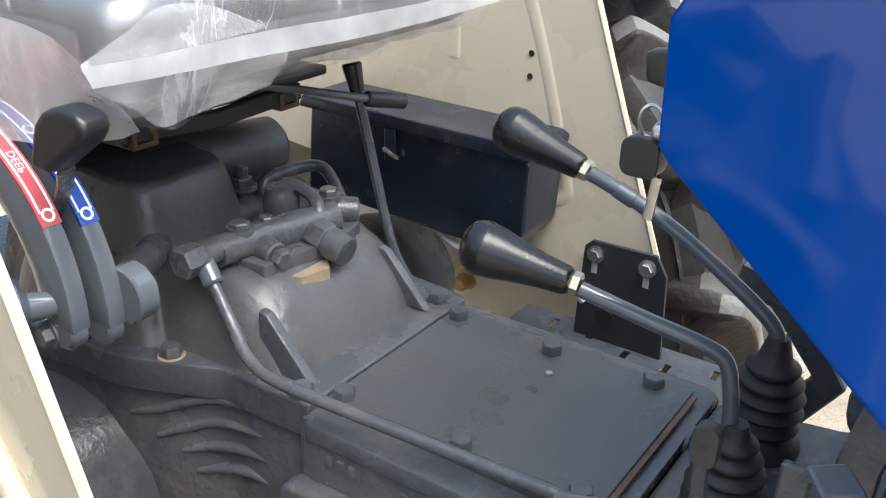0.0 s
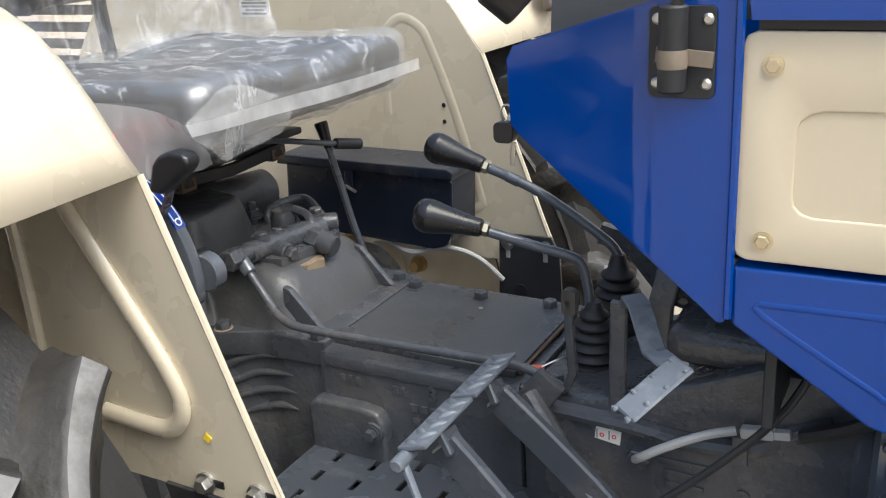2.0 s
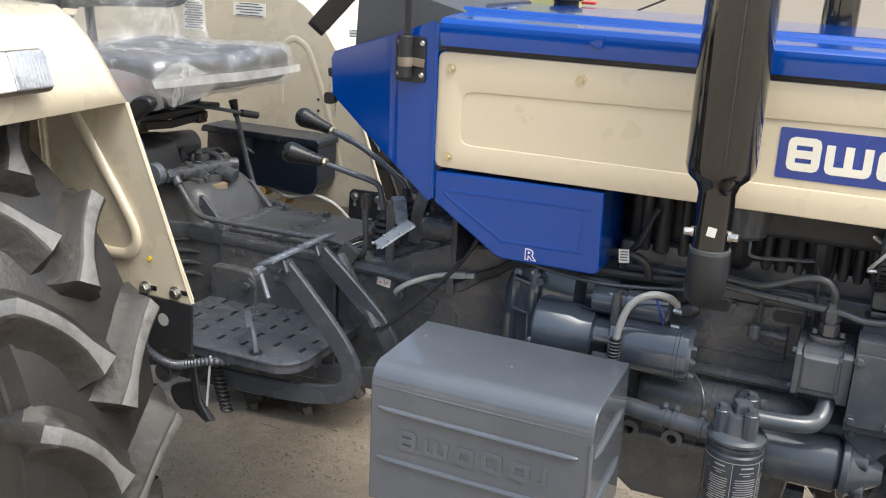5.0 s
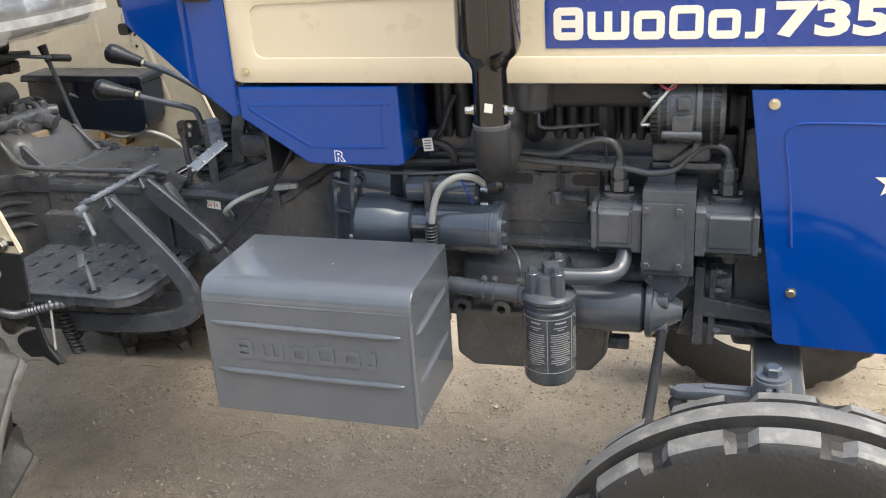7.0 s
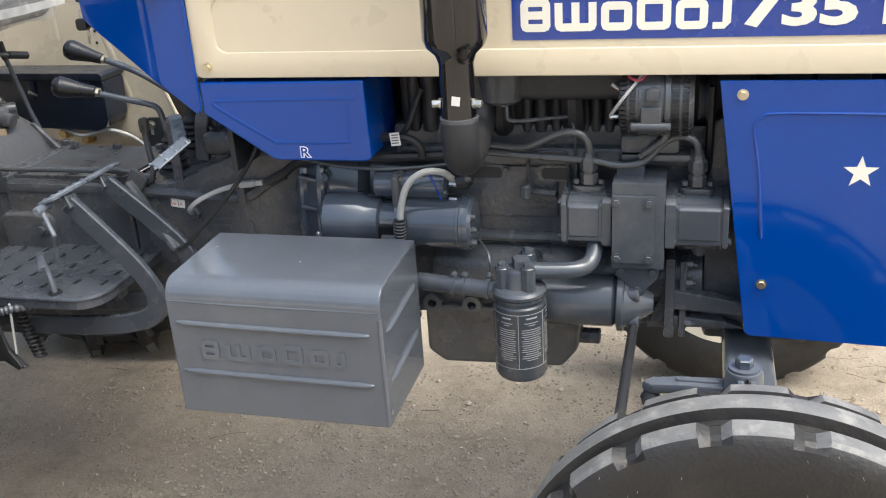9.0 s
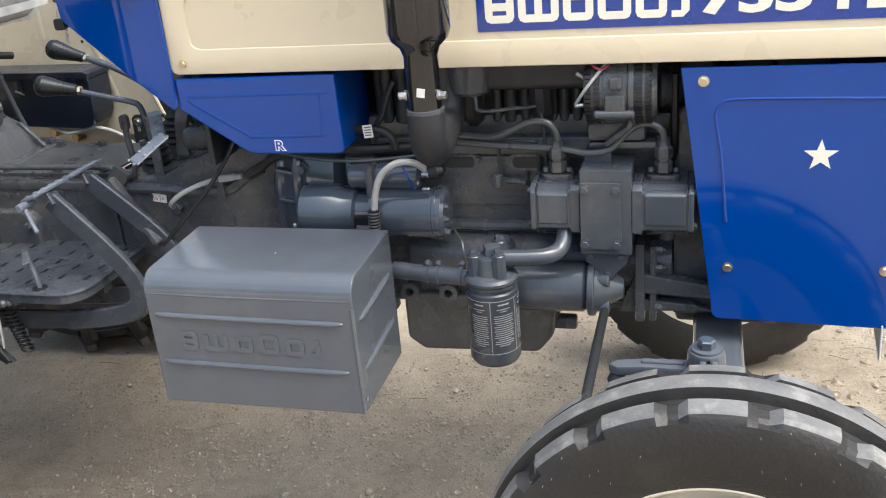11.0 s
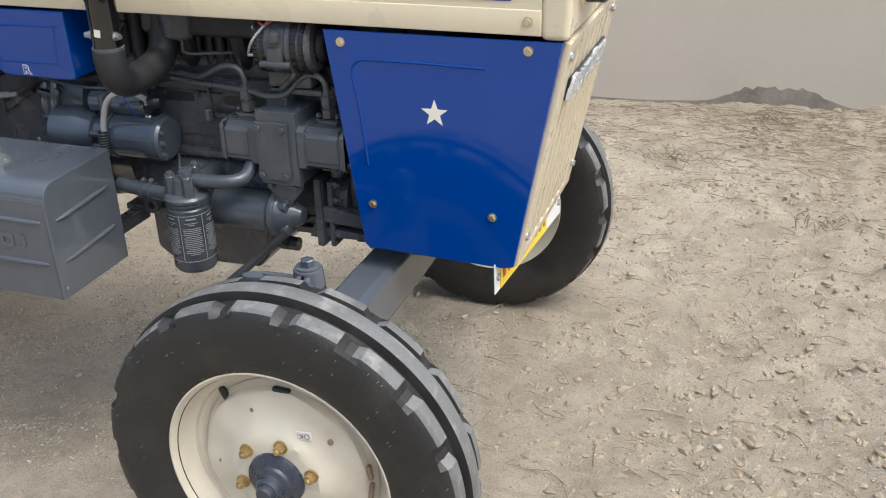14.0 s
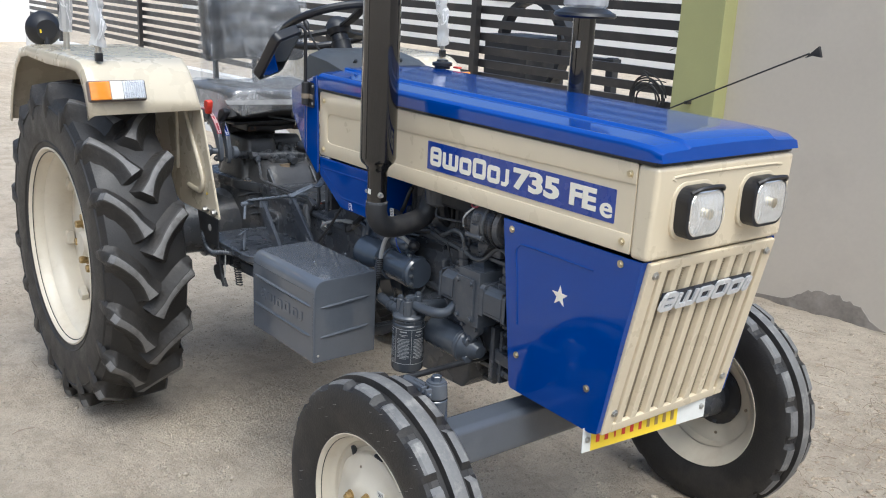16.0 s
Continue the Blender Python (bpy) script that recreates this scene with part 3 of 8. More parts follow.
def build_beyond():
    """What shows between the slats and past them: a pale yard, a white house wall and a farm implement."""
    bm = box((-8, 16, 1.6), (60, 0.3, 3.8), bev=0.01)
    house = empty("white_house", "long white plastered house wall across the next yard", "house", at=(-8, 16, 0))
    bmesh.ops.translate(bm, vec=(8, -16, 0), verts=bm.verts)
    part("wall", bm, M_OVERWALL, house)
    for x in (-16, -9, -2):
        part("window", box((x + 8, -0.16, 1.8), (1.3, 0.08, 1.2), bev=0.01), M_BLACKDULL, house)
    part("roof_slab", box((0, 0, 3.6), (61, 0.9, 0.18), bev=0.01), M_OVERWALL, house)
    bm = box((-19.5, 0.2, 1.2), (0.25, 9, 4), bev=0.01)
    tagged(link("wall_west", bm, M_OVERWALL), "white plastered wall at the far end of the yard", "wall", kind="structure")
    imp = empty("farm_implement", "dark parked farm implement with a ring wheel behind the fence", "implement", at=(-3.0, 4.4, 0.1))
    bm = bmesh.new()
    for k in range(28):
        a, b = 2 * math.pi * k / 28, 2 * math.pi * (k + 1) / 28
        strap([(0.42 * math.cos(a), 0, 1.0 + 0.42 * math.sin(a)), (0.42 * math.cos(b), 0, 1.0 + 0.42 * math.sin(b))], 0.12, 0.05, (0, 1, 0), bm, 0)
    part("ring_wheel", bm, M_BLACKDULL, imp)
    part("beam", strap([(0.1, -0.1, 1.5), (0.5, -0.1, 1.25), (0.75, -0.1, 0.95), (1.15, -0.1, 0.95)], 0.1, 0.08, (0, 1, 0)), M_BLACKDULL, imp)
    part("box_frame", box((-0.1, 0, 0.55), (0.6, 0.5, 1.1), bev=0.02), M_BLACKDULL, imp)
    part("stand", box((1.1, -0.1, 0.5), (0.08, 0.08, 1.0), bev=0.01), M_BLACKDULL, imp)


build_beyond()


def build_wall_clutter():
    coil = empty("cable_coil", "black cable coiled in loops and hung on the fence", "cable", at=(-0.2, WALL_Y - 0.03, 1.02))
    rng = random.Random(4)
    for k in range(6):
        r = 0.10 + rng.uniform(-0.025, 0.03)
        cx, cz = rng.uniform(-0.02, 0.02), rng.uniform(-0.02, 0.03)
        ring = [(cx + r * math.cos(a) * 1.05, rng.uniform(-0.012, 0.012), cz + r * math.sin(a)) for a in [2 * math.pi * q / 14 for q in range(15)]]
        part("cable_loop", tube(ring, 0.0055, 6, 2, up=(0, 1, 0)), M_WIRE, coil)
    part("hook", tube([(0.0, 0.16, 0.10), (0.0, 0.05, 0.115), (0.0, -0.005, 0.10), (0.0, -0.015, 0.08)], 0.004, 6), M_WIRE, coil)
    part("cable_end", tube([(0.05, -0.01, 0.1), (0.0, -0.02, 0.14), (-0.03, -0.02, 0.17), (0.04, -0.02, 0.15)], 0.005, 6), M_WIRE, coil)
    stick = empty("wall_rod", "thin dark rod with a small arrow-shaped tip", "rod", at=(0.30, WALL_Y - 0.15, 1.1))
    part("shaft", rod((-0.44, 0.0, -0.19), (0.62, -0.02, 0.295), 0.0045, seg=8), M_WIRE, stick)
    part("tip", prism([(0.60, 0.27), (0.67, 0.335), (0.69, 0.28), (0.635, 0.285)], "y", -0.03, -0.01, 0.003), M_BLACKDULL, stick)
    part("wall_clip", box((-0.12, 0.022, -0.045), (0.02, 0.05, 0.02), bev=0.003), M_BLACKDULL, stick)
    leaf = empty("potted_shrub", "small green shrub sprig beyond the fence slats", "plant", at=(-0.12, WALL_Y + 0.25, 1.35))
    bm = bmesh.new()
    for k in range(40):
        a, e, r = rng.uniform(0, 6.28), rng.uniform(-0.6, 0.9), rng.uniform(0.03, 0.13)
        p = Vector((r * math.cos(a), 0.5 * r * math.sin(a), r * e))
        d = Vector((math.cos(a), math.sin(a), e)).normalized()
        s = d.cross(Vector((0, 0, 1))).normalized()
        q = [bm.verts.new(v) for v in (p, p + d * 0.03 + s * 0.009, p + d * 0.065 + Vector((0, 0, -0.01)), p + d * 0.03 - s * 0.009)]
        bm.faces.new(q)
    part("leaves", bm, M_LEAF, leaf)
    part("stem", tube([(0, 0, -1.30), (0.01, 0, -0.4), (0, 0, 0.05)], 0.006, 6), M_TWIG, leaf)


build_wall_clutter()


# ---- the tractor ----
tractor = empty("tractor", "cream and blue farm tractor with grey engine and open platform", "tractor")
Y = -0.2525     # the cream side panel's outer face, on the near side
SIDES = (-1, 1)


def blocks(widths, h, gap, m, depth, mat, parent, name, slit=True, slant=0.0):
    """A row of plain rounded frames and bars in place of a maker's name."""
    total = sum(widths) + gap * (len(widths) - 1)
    x = -total / 2
    t = h * 0.24
    for k, w in enumerate(widths):
        hh = h if k in (0, 3) else h * 0.86
        z0 = -h / 2
        bm = bmesh.new()
        c = t * 0.75
        x1, z1, e = x + w, z0 + hh, x + w / 2
        left = [(x, z0 + c), (x + c * 0.3, z0 + c * 0.3), (x + t, z0 + t), (x + t, z1 - t), (x + c * 0.3, z1 - c * 0.3), (x, z1 - c)]
        low = [(x + c * 0.3, z0 + c * 0.3), (x + c, z0), (x1 - c, z0), (x1 - c * 0.3, z0 + c * 0.3), (x1 - t, z0 + t), (x + t, z0 + t)]
        right = [(2 * e - a, b) for a, b in left[::-1]]
        high = [(a, z0 + z1 - b) for a, b in low[::-1]]
        if w < h * 0.55:
            pieces = [[(x1 - t, z0 + t * 0.8), (x1 - t, z1), (x1, z1), (x1, z0 + c), (x1 - c, z0), (x1 - t, z0)], [(x, z0), (x1 - t, z0), (x1 - t, z0 + t * 0.8), (x, z0 + t * 0.8)]]
        elif k == 1:
            up = [(x, z0 + c), (x + c * 0.3, z0 + c * 0.3), (x + t, z0 + t), (x + t, z1), (x, z1)]
            pieces = [low, up, [(2 * e - a, b) for a, b in up[::-1]], [(e - t / 2, z0 + t), (e + t / 2, z0 + t), (e + t / 2, z1), (e - t / 2, z1)]]
        else:
            pieces = [low, high, left, right]
            if k == 0:
                zc = z0 + hh / 2
                pieces.append([(x + t, zc - t / 2), (x1 - t, zc - t / 2), (x1 - t, zc + t / 2), (x + t, zc + t / 2)])
        for piece in pieces:
            prism(piece, "z", 0, depth, 0, bm=bm)
        for v in bm.verts:
            v.co.x += slant * v.co.y
        bmesh.ops.transform(bm, matrix=m, verts=bm.verts)
        part(name, bm, mat, parent)
        x += w + gap


# the plane of a near-side panel seen from outside: x forward, y up, z out
def side_plane(x, z, y=Y, tilt=0):
    return pose(x, y, z, 90, 0, 0) @ pose(0, 0, 0, 0, 0, tilt)


# -- bonnet top --
def bonnet():
    bm = bmesh.new()
    rings = []
    prof = [(-0.262, 1.316), (-0.2625, 1.345), (-0.260, 1.354), (-0.254, 1.360), (-0.246, 1.363), (-0.172, 1.3695), (-0.168, 1.372), (-0.164, 1.3765), (-0.159, 1.379), (0, 1.3815)]
    prof = prof + [(-y, z) for y, z in prof[-2::-1]]
    for x, k, dz in ((0.972, 1.0, 0.0), (0.985, 1.0, 0.0), (1.4, 1.0, -0.004), (1.9, 1.0, -0.009), (2.26, 1.0, -0.014), (2.325, 0.985, -0.022), (2.352, 0.955, -0.038)):
        rings.append([bm.verts.new((x + (0.004 if abs(z - 1.316) < 1e-6 else 0), y * k, z + dz * ((z - 1.316) / 0.07))) for y, z in prof])
    front = [bm.verts.new((2.356, v.co.y, 1.316)) for v in rings[-1]]
    rings.append(front)
    for a, b in zip(rings, rings[1:]):
        for i in range(len(prof) - 1):
            bm.faces.new((a[i], a[i + 1], b[i + 1], b[i]))
    bm.faces.new(rings[0])
    bm.faces.new([r[0] for r in rings] + [r[-1] for r in rings[::-1]])
    hood = part("bonnet", bm, M_BLUE, tractor, "glossy blue painted bonnet top", 28)
    # raised rear notch of the side crease
    part("crease", prism([(1.235, 1.342), (1.262, 1.352), (1.26, 1.333), (1.25, 1.331)], "y", -0.2665, -0.258, 0.002), M_BLUE, hood)
    part("cap", lathe([(0, 0), (0.026, 0), (0.026, 0.008), (0.034, 0.01), (0.034, 0.02), (0.02, 0.024), (0.018, 0.03), (0, 0.031)], (1.062, 0.165, 1.378), (1.062, 0.165, 2), 20), M_BLACK, hood, "black plastic fuel filler cap")
    part("cap_tag", box((1.10, 0.20, 1.384), (0.03, 0.015, 0.006), bev=0.002), M_REDPLASTIC, hood)
    part("seal", box((1.66, 0, 1.311), (1.36, 0.50, 0.008), bev=0), M_BLACK, hood, "black rubber seal under the bonnet")
    return hood


bonnet()


def side_panels():
    for s in SIDES:
        y = s * 0.2525
        n = (0, s, 0)
        bm = prism(rounded(0.969, 1.103, 2.291, 1.305, 0.012), "y", y - s * 0.003, y - s * 0.03, 0.001, 1)
        panel = part("upper_side_panel", bm, M_CREAM, tractor, "cream painted bonnet side panel")
        # raised border round the pressed field, open at the front end
        border = [(2.292, 1.259), (2.292, 1.306), (0.980, 1.306), (0.9715, 1.3025), (0.968, 1.294), (0.968, 1.114), (0.9715, 1.1055), (0.980, 1.102), (2.292, 1.102), (2.292, 1.147),
                  (1.034, 1.147), (1.024, 1.150), (1.018, 1.156), (1.016, 1.165), (1.016, 1.222), (1.019, 1.231), (1.026, 1.237), (1.036, 1.240), (1.535, 1.248)]
        part("pressed_border", prism(border, "y", y, y - s * 0.0042, 0.0026, 3), M_CREAM, panel)
        for x, z in ((0.994, 1.278), (0.994, 1.122), (1.226, 1.28), (2.268, 1.127), (2.274, 1.281)):
            part("bolt", hexbolt((x, y + s * 0.001, z), n, 0.0066, 0.005), M_BRASS, panel, "zinc-plated hexagon bolt")
        if s < 0:
            dec = part("model_decal", prism(rounded(1.546, 1.160, 2.238, 1.238, 0.003), "y", y + 0.0018, y + 0.006, 0), M_DECAL, panel, "dark blue model decal with pale lettering")
            rows = [0.048, 0.066, 0.048, 0.052, 0.048, 0.027]
            blocks(rows, 0.052, 0.007, side_plane(1.722, 1.199, y + 0.0018), 0.001, M_CREAMLETTER, dec, "letter_block")
            text("735", 0.068, side_plane(1.982, 1.199, y + 0.0012) @ Matrix.Diagonal((1.62, 1, 1, 1)), 0.0006, M_CREAMLETTER, dec, bold=0.003)
            text("FE", 0.068, side_plane(2.137, 1.199, y + 0.0012) @ Matrix.Diagonal((1.3, 1, 1, 1)), 0.0006, M_CREAMLETTER, dec, bold=0.003)
            text("e", 0.068, side_plane(2.212, 1.191, y + 0.0012) @ Matrix.Diagonal((1.25, 1, 1, 1)), 0.0006, M_CREAMLETTER, dec, bold=0.0012)
        # lower blue side sheet
        bm = prism([(1.872, 1.092), (2.330, 1.092), (2.246, 0.645), (2.225, 0.640), (1.94, 0.648), (1.932, 0.655)], "y", s * 0.249, s * 0.243, 0.0024, 2)
        low = part("lower_side_panel", bm, M_BLUE, tractor, "glossy blue lower side panel with a star")
        part("front_fold", prism([(2.330, 1.092), (2.246, 0.645), (2.236, 0.646), (2.318, 1.090)], "y", s * 0.2475, s * 0.218, 0.0015), M_BLUE, low)
        yy = s * 0.249
        part("pressed_ridge", tube([(1.950, yy, 0.83), (1.938, yy, 0.95), (1.928, yy, 1.012), (1.937, yy, 1.033), (1.96, yy, 1.04), (2.07, yy, 1.040), (2.19, yy, 1.038)], 0.0028, 6, 4), M_BLUE, low)
        for x, z in ((1.908, 1.07), (2.269, 1.075), (1.955, 0.747), (2.203, 0.748)):
            part("bolt", hexbolt((x, yy + s * 0.001, z), n, 0.0066, 0.005), M_BRASS, low, "zinc-plated hexagon bolt")
        star = []
        for k in range(10):
            r = 0.027 if k % 2 == 0 else 0.0108
            star.append((2.091 + r * math.sin(k * math.pi / 5), 0.946 + r * math.cos(k * math.pi / 5)))
        part("star_decal", prism(star, "y", yy, yy + s * 0.0012, 0), M_CREAMLETTER, low, "cream five-pointed star")


side_panels()


def front_face():
    bm = prism([(2.289, 1.094), (2.340, 1.094), (2.346, 1.2), (2.350, 1.306), (2.289, 1.306)], "y", -0.2515, 0.2515, 0.012, 4)
    nose = part("nose_panel", bm, M_CREAM, tractor, "cream front panel that holds both headlamps")
    part("top_ridge", tube([(2.347, -0.19, 1.272), (2.350, -0.17, 1.284), (2.350, 0.17, 1.284), (2.347, 0.19, 1.272)], 0.003, 6, 4), M_CREAM, nose)
    for y in (-0.124, 0.116):
        lamp = part("headlamp", prism(rounded(y - 0.064, 1.203 - 0.058, y + 0.064, 1.203 + 0.058, 0.034, 6), "x", 2.330, 2.386, 0.006, 2), M_BLACK, nose, "black rubber headlamp surround")
        part("bezel_base", prism(rounded(y - 0.072, 1.203 - 0.066, y + 0.072, 1.203 + 0.066, 0.04, 6), "x", 2.335, 2.352, 0.004, 2), M_CREAM, lamp)
        ring = prism(rounded(y - 0.056, 1.203 - 0.050, y + 0.056, 1.203 + 0.050, 0.029, 6), "x", 2.380, 2.3885, 0.002, 1)
        part("reflector", ring, M_BRIGHT, lamp, "bright lamp reflector")
        lens = bmesh.new()
        R = rounded(-0.055, -0.049, 0.055, 0.049, 0.028, 6)
        rows = [[lens.verts.new((2.3895 + 0.016 * (1 - f * f), y + a * f, 1.203 + b * f)) for a, b in R] for f in (1.0, 0.85, 0.6, 0.3)]
        mid = lens.verts.new((2.4055, y, 1.203))
        for a, b in zip(rows, rows[1:]):
            for k in range(len(R)):
                j = (k + 1) % len(R)
                lens.faces.new((a[k], a[j], b[j], b[k]))
        for k in range(len(R)):
            lens.faces.new((rows[-1][k], rows[-1][(k + 1) % len(R)], mid))
        part("lens", lens, M_LENS, lamp, "clear ribbed glass lens")
        for k in range(-4, 5):
            part("lens_rib", tube([(2.391, y + k * 0.011, 1.203 - 0.041), (2.402, y + k * 0.011, 1.203), (2.391, y + k * 0.011, 1.203 + 0.041)], 0.0012, 5, 3), M_LENS, lamp)
        part("bulb", lathe([(0, 0), (0.01, 0), (0.012, 0.01), (0, 0.014)], (2.388, y, 1.203), (2.5, y, 1.203), 12), M_BRASS, lamp)
        part("peak", tube([(2.385, y - 0.055, 1.252), (2.396, y - 0.03, 1.263), (2.398, y + 0.03, 1.263), (2.385, y + 0.055, 1.252)], 0.005, 6, 4), M_BLACK, lamp)
    # slanted grille: a tilted plane from (2.335, 1.088) to (2.243, 0.645)
    top, low = Vector((2.336, 0, 1.090)), Vector((2.243, 0, 0.640))
    up = (top - low).normalized()
    L = (top - low).length
    out = Vector((up.z, 0, -up.x))
    m = Matrix((((0, up.x, out.x, low.x)), ((1, up.y, out.y, 0)), ((0, up.z, out.z, low.z)), (0, 0, 0, 1)))

    def add(name, bm, mat, parent, label=""):
        bmesh.ops.transform(bm, matrix=m, verts=bm.verts)
        return part(name, bm, mat, parent, label)
    grille = add("grille", box((0, L / 2, -0.012), (0.44, L, 0.006), bev=0), M_MESH, tractor, "cream slanted radiator grille with upright ribs")
    for x, w in ((-0.217, 0.034), (0.217, 0.034)):
        add("side_frame", box((x, L / 2, 0.0), (w, L, 0.014), bev=0.004), M_CREAM, grille)
    add("top_frame", box((0, L - 0.012, 0.0), (0.402, 0.026, 0.0135), bev=0.004), M_CREAM, grille)
    add("bottom_frame", box((0, 0.012, 0.0), (0.402, 0.026, 0.0135), bev=0.004), M_CREAM, grille)
    for k in range(8):
        x = -0.178 + 0.356 * k / 7
        add("rib", prism([(x - 0.0165, -0.012), (x - 0.0105, 0.0055), (x + 0.0105, 0.0055), (x + 0.0165, -0.012)], "y", 0.022, L - 0.022, 0.002), M_CREAM, grille)
    # fine wire grid of the perforated sheet between the ribs
    bm = bmesh.new()
    for k in range(62):
        box((0, 0.03 + (L - 0.06) * k / 61, -0.0075), (0.40, 0.0028, 0.0024), bev=0, bm=bm)
    for k in range(60):
        box((-0.196 + 0.392 * k / 59, L / 2, -0.0078), (0.0026, L - 0.05, 0.002), bev=0, bm=bm)
    add("wire_grid", bm, M_MESH, grille, "fine cream wire mesh")["kind"] = "stuff"
    for x, y in ((-0.209, L - 0.03), (0.209, L - 0.03), (-0.209, 0.06), (0.209, 0.06)):
        add("bolt", hexbolt((x, y, 0.007), (0, 0, 1), 0.0075, 0.006), M_STEEL, grille, "zinc hexagon bolt")
    badge = add("badge", box((0.003, L - 0.105, 0.008), (0.36, 0.06, 0.006), bev=0.002), M_NAVY, grille, "raised silver badge on dark blue backing")
    badge.data.transform(m @ Matrix.Translation((0.003, L - 0.105, 0.008)) @ Matrix.Diagonal((0.93, 0.75, 1, 1)) @ (m @ Matrix.Translation((0.003, L - 0.105, 0.008))).inverted())
    blocks([0.048, 0.072, 0.052, 0.056, 0.052, 0.026], 0.046, 0.006, m @ Matrix.Translation((0.003, L - 0.105, 0.009)), 0.007, M_SILVER, badge, "letter_block", slant=0.25)
    # plate below the grille; its writing is plain bars
    pl = pose(2.225, -0.038, 0.614, 89, 0, 85.6)
    bm = box((0, 0, 0), (0.43, 0.066, 0.003), bev=0.001)
    bmesh.ops.transform(bm, matrix=pl, verts=bm.verts)
    plate = part("number_plate", bm, M_PLATE, tractor, "white plate with a yellow field and plain bars")
    bm = box((-0.040, -0.003, 0.0024), (0.297, 0.056, 0.002), bev=0)
    bmesh.ops.transform(bm, matrix=pl, verts=bm.verts)
    field = part("yellow_field", bm, M_YELLOW, plate, "yellow field")
    for k, w in enumerate((0.022, 0.022, 0.01, 0.022, 0.022, 0.02, 0.02, 0.022, 0.022, 0.022)):
        bm = box((-0.168 + 0.0285 * k, 0.002, 0.0042), (w * 0.5, 0.028, 0.001), bev=0)
        bmesh.ops.transform(bm, matrix=pl, verts=bm.verts)
        part("bar", bm, M_REDPLASTIC if k < 6 else M_RUSTNUT, plate)
    for x in (-0.2, 0.2):
        bm = hexbolt((x, 0.0, 0.002), (0, 0, 1), 0.006, 0.005)
        bmesh.ops.transform(bm, matrix=pl, verts=bm.verts)
        part("bolt", bm, M_STEEL, plate)
    part("bracket", box((2.155, -0.02, 0.645), (0.11, 0.36, 0.02), bev=0.004), M_CAST, plate)
    part("bracket_leg", box((2.198, -0.02, 0.63), (0.05, 0.02, 0.05), bev=0.003), M_CAST, plate)


front_face()


def dash_cowl():
    """The blue sheets round the dashboard, behind the bonnet."""
    for s in SIDES:
        bm = bmesh.new()
        rim = [(0.966, 1.358, 0.262), (0.966, 1.040, 0.255), (0.958, 1.036, 0.255), (0.745, 1.197, 0.222), (0.736, 1.206, 0.220), (0.736, 1.272, 0.226), (0.744, 1.286, 0.228), (0.885, 1.330, 0.257)]
        outer = [bm.verts.new((x, s * y, z)) for x, z, y in rim]
        inner = [bm.verts.new((x, s * (y - 0.004), z)) for x, z, y in rim]
        fold = bm.verts.new((0.885, s * 0.257, 1.10))
        fold_in = bm.verts.new((0.885, s * 0.253, 1.10))
        for ring, f in ((outer, fold), (inner, fold_in)):
            bm.faces.new((ring[0], ring[7], f, ring[2], ring[1]))
            bm.faces.new((ring[7], ring[6], ring[5], ring[4], ring[3], f))
            bm.faces.new((ring[3], ring[2], f))
        for k in range(8):
            j = (k + 1) % 8
            bm.faces.new((outer[k], outer[j], inner[j], inner[k]))
        bmesh.ops.recalc_face_normals(bm, faces=bm.faces)
        edges = [e for e in bm.edges if e.is_manifold and e.calc_face_angle(0) > 0.9]
        bmesh.ops.bevel(bm, geom=edges, offset=0.0018, segments=2, affect="EDGES")
        folds = [e for e in bm.edges if e.is_manifold and 0.05 < e.calc_face_angle(0) < 0.9 and e.calc_length() > 0.12]
        bmesh.ops.bevel(bm, geom=folds, offset=0.012, segments=4, affect="EDGES")
        cowl = part("dash_side_panel", bm, M_BLUE, tractor, "glossy blue sheet beside the dashboard", 40)
        part("edge_bead", tube([(0.967, s * 0.263, 1.352), (0.967, s * 0.258, 1.2), (0.967, s * 0.2555, 1.044)], 0.004, 6, 3), M_BLUE, cowl)
        if s < 0:
            br = part("mirror_bracket", prism(rounded(0.890, 1.249, 0.948, 1.328, 0.006), "y", -0.2635, -0.2585, 0.001), M_BLACKDULL, cowl, "black bolted bracket of the mirror arm")
            part("sleeve", rod((0.914, -0.274, 1.256), (0.914, -0.274, 1.330), 0.0125), M_BLACKDULL, br)
            part("tape", lathe([(0.0130, 0), (0.0137, 0.007), (0.0130, 0.016)], (0.914, -0.274, 1.277), (0.914, -0.274, 1.4), 14), M_TAPE, br, "brown paper tape")
            part("tape_end", box((0.922, -0.2655, 1.285), (0.050, 0.004, 0.014), (0, 5, 0), bev=0.001), M_TAPE, br)
            for x, z in ((0.898, 1.317), (0.941, 1.317), (0.898, 1.262), (0.941, 1.262)):
                part("screw", lathe([(0, 0.003), (0.003, 0.0028), (0.0050, 0.0012), (0.0052, 0), (0, 0)], (x, -0.2635, z), (x, -1, z), 14), M_STEEL, br, "cross-head screw")
    # back plate with key switch
    bm = prism([(-0.220, 1.206), (0.220, 1.206), (0.226, 1.272), (0.222, 1.284), (-0.222, 1.284), (-0.226, 1.272)], "x", 0.741, 0.749, 0.002)
    back = part("instrument_panel", bm, M_BLACKDULL, tractor, "black instrument panel with key switch and knobs")
    part("key_barrel", rod((0.764, -0.205, 1.211), (0.728, -0.205, 1.209), 0.006), M_STEEL, back)
    part("key_head", prism(rounded(0.713, 1.184, 0.735, 1.206, 0.006), "y", -0.213, -0.197, 0.004), M_BLACK, back, "black plastic key head")
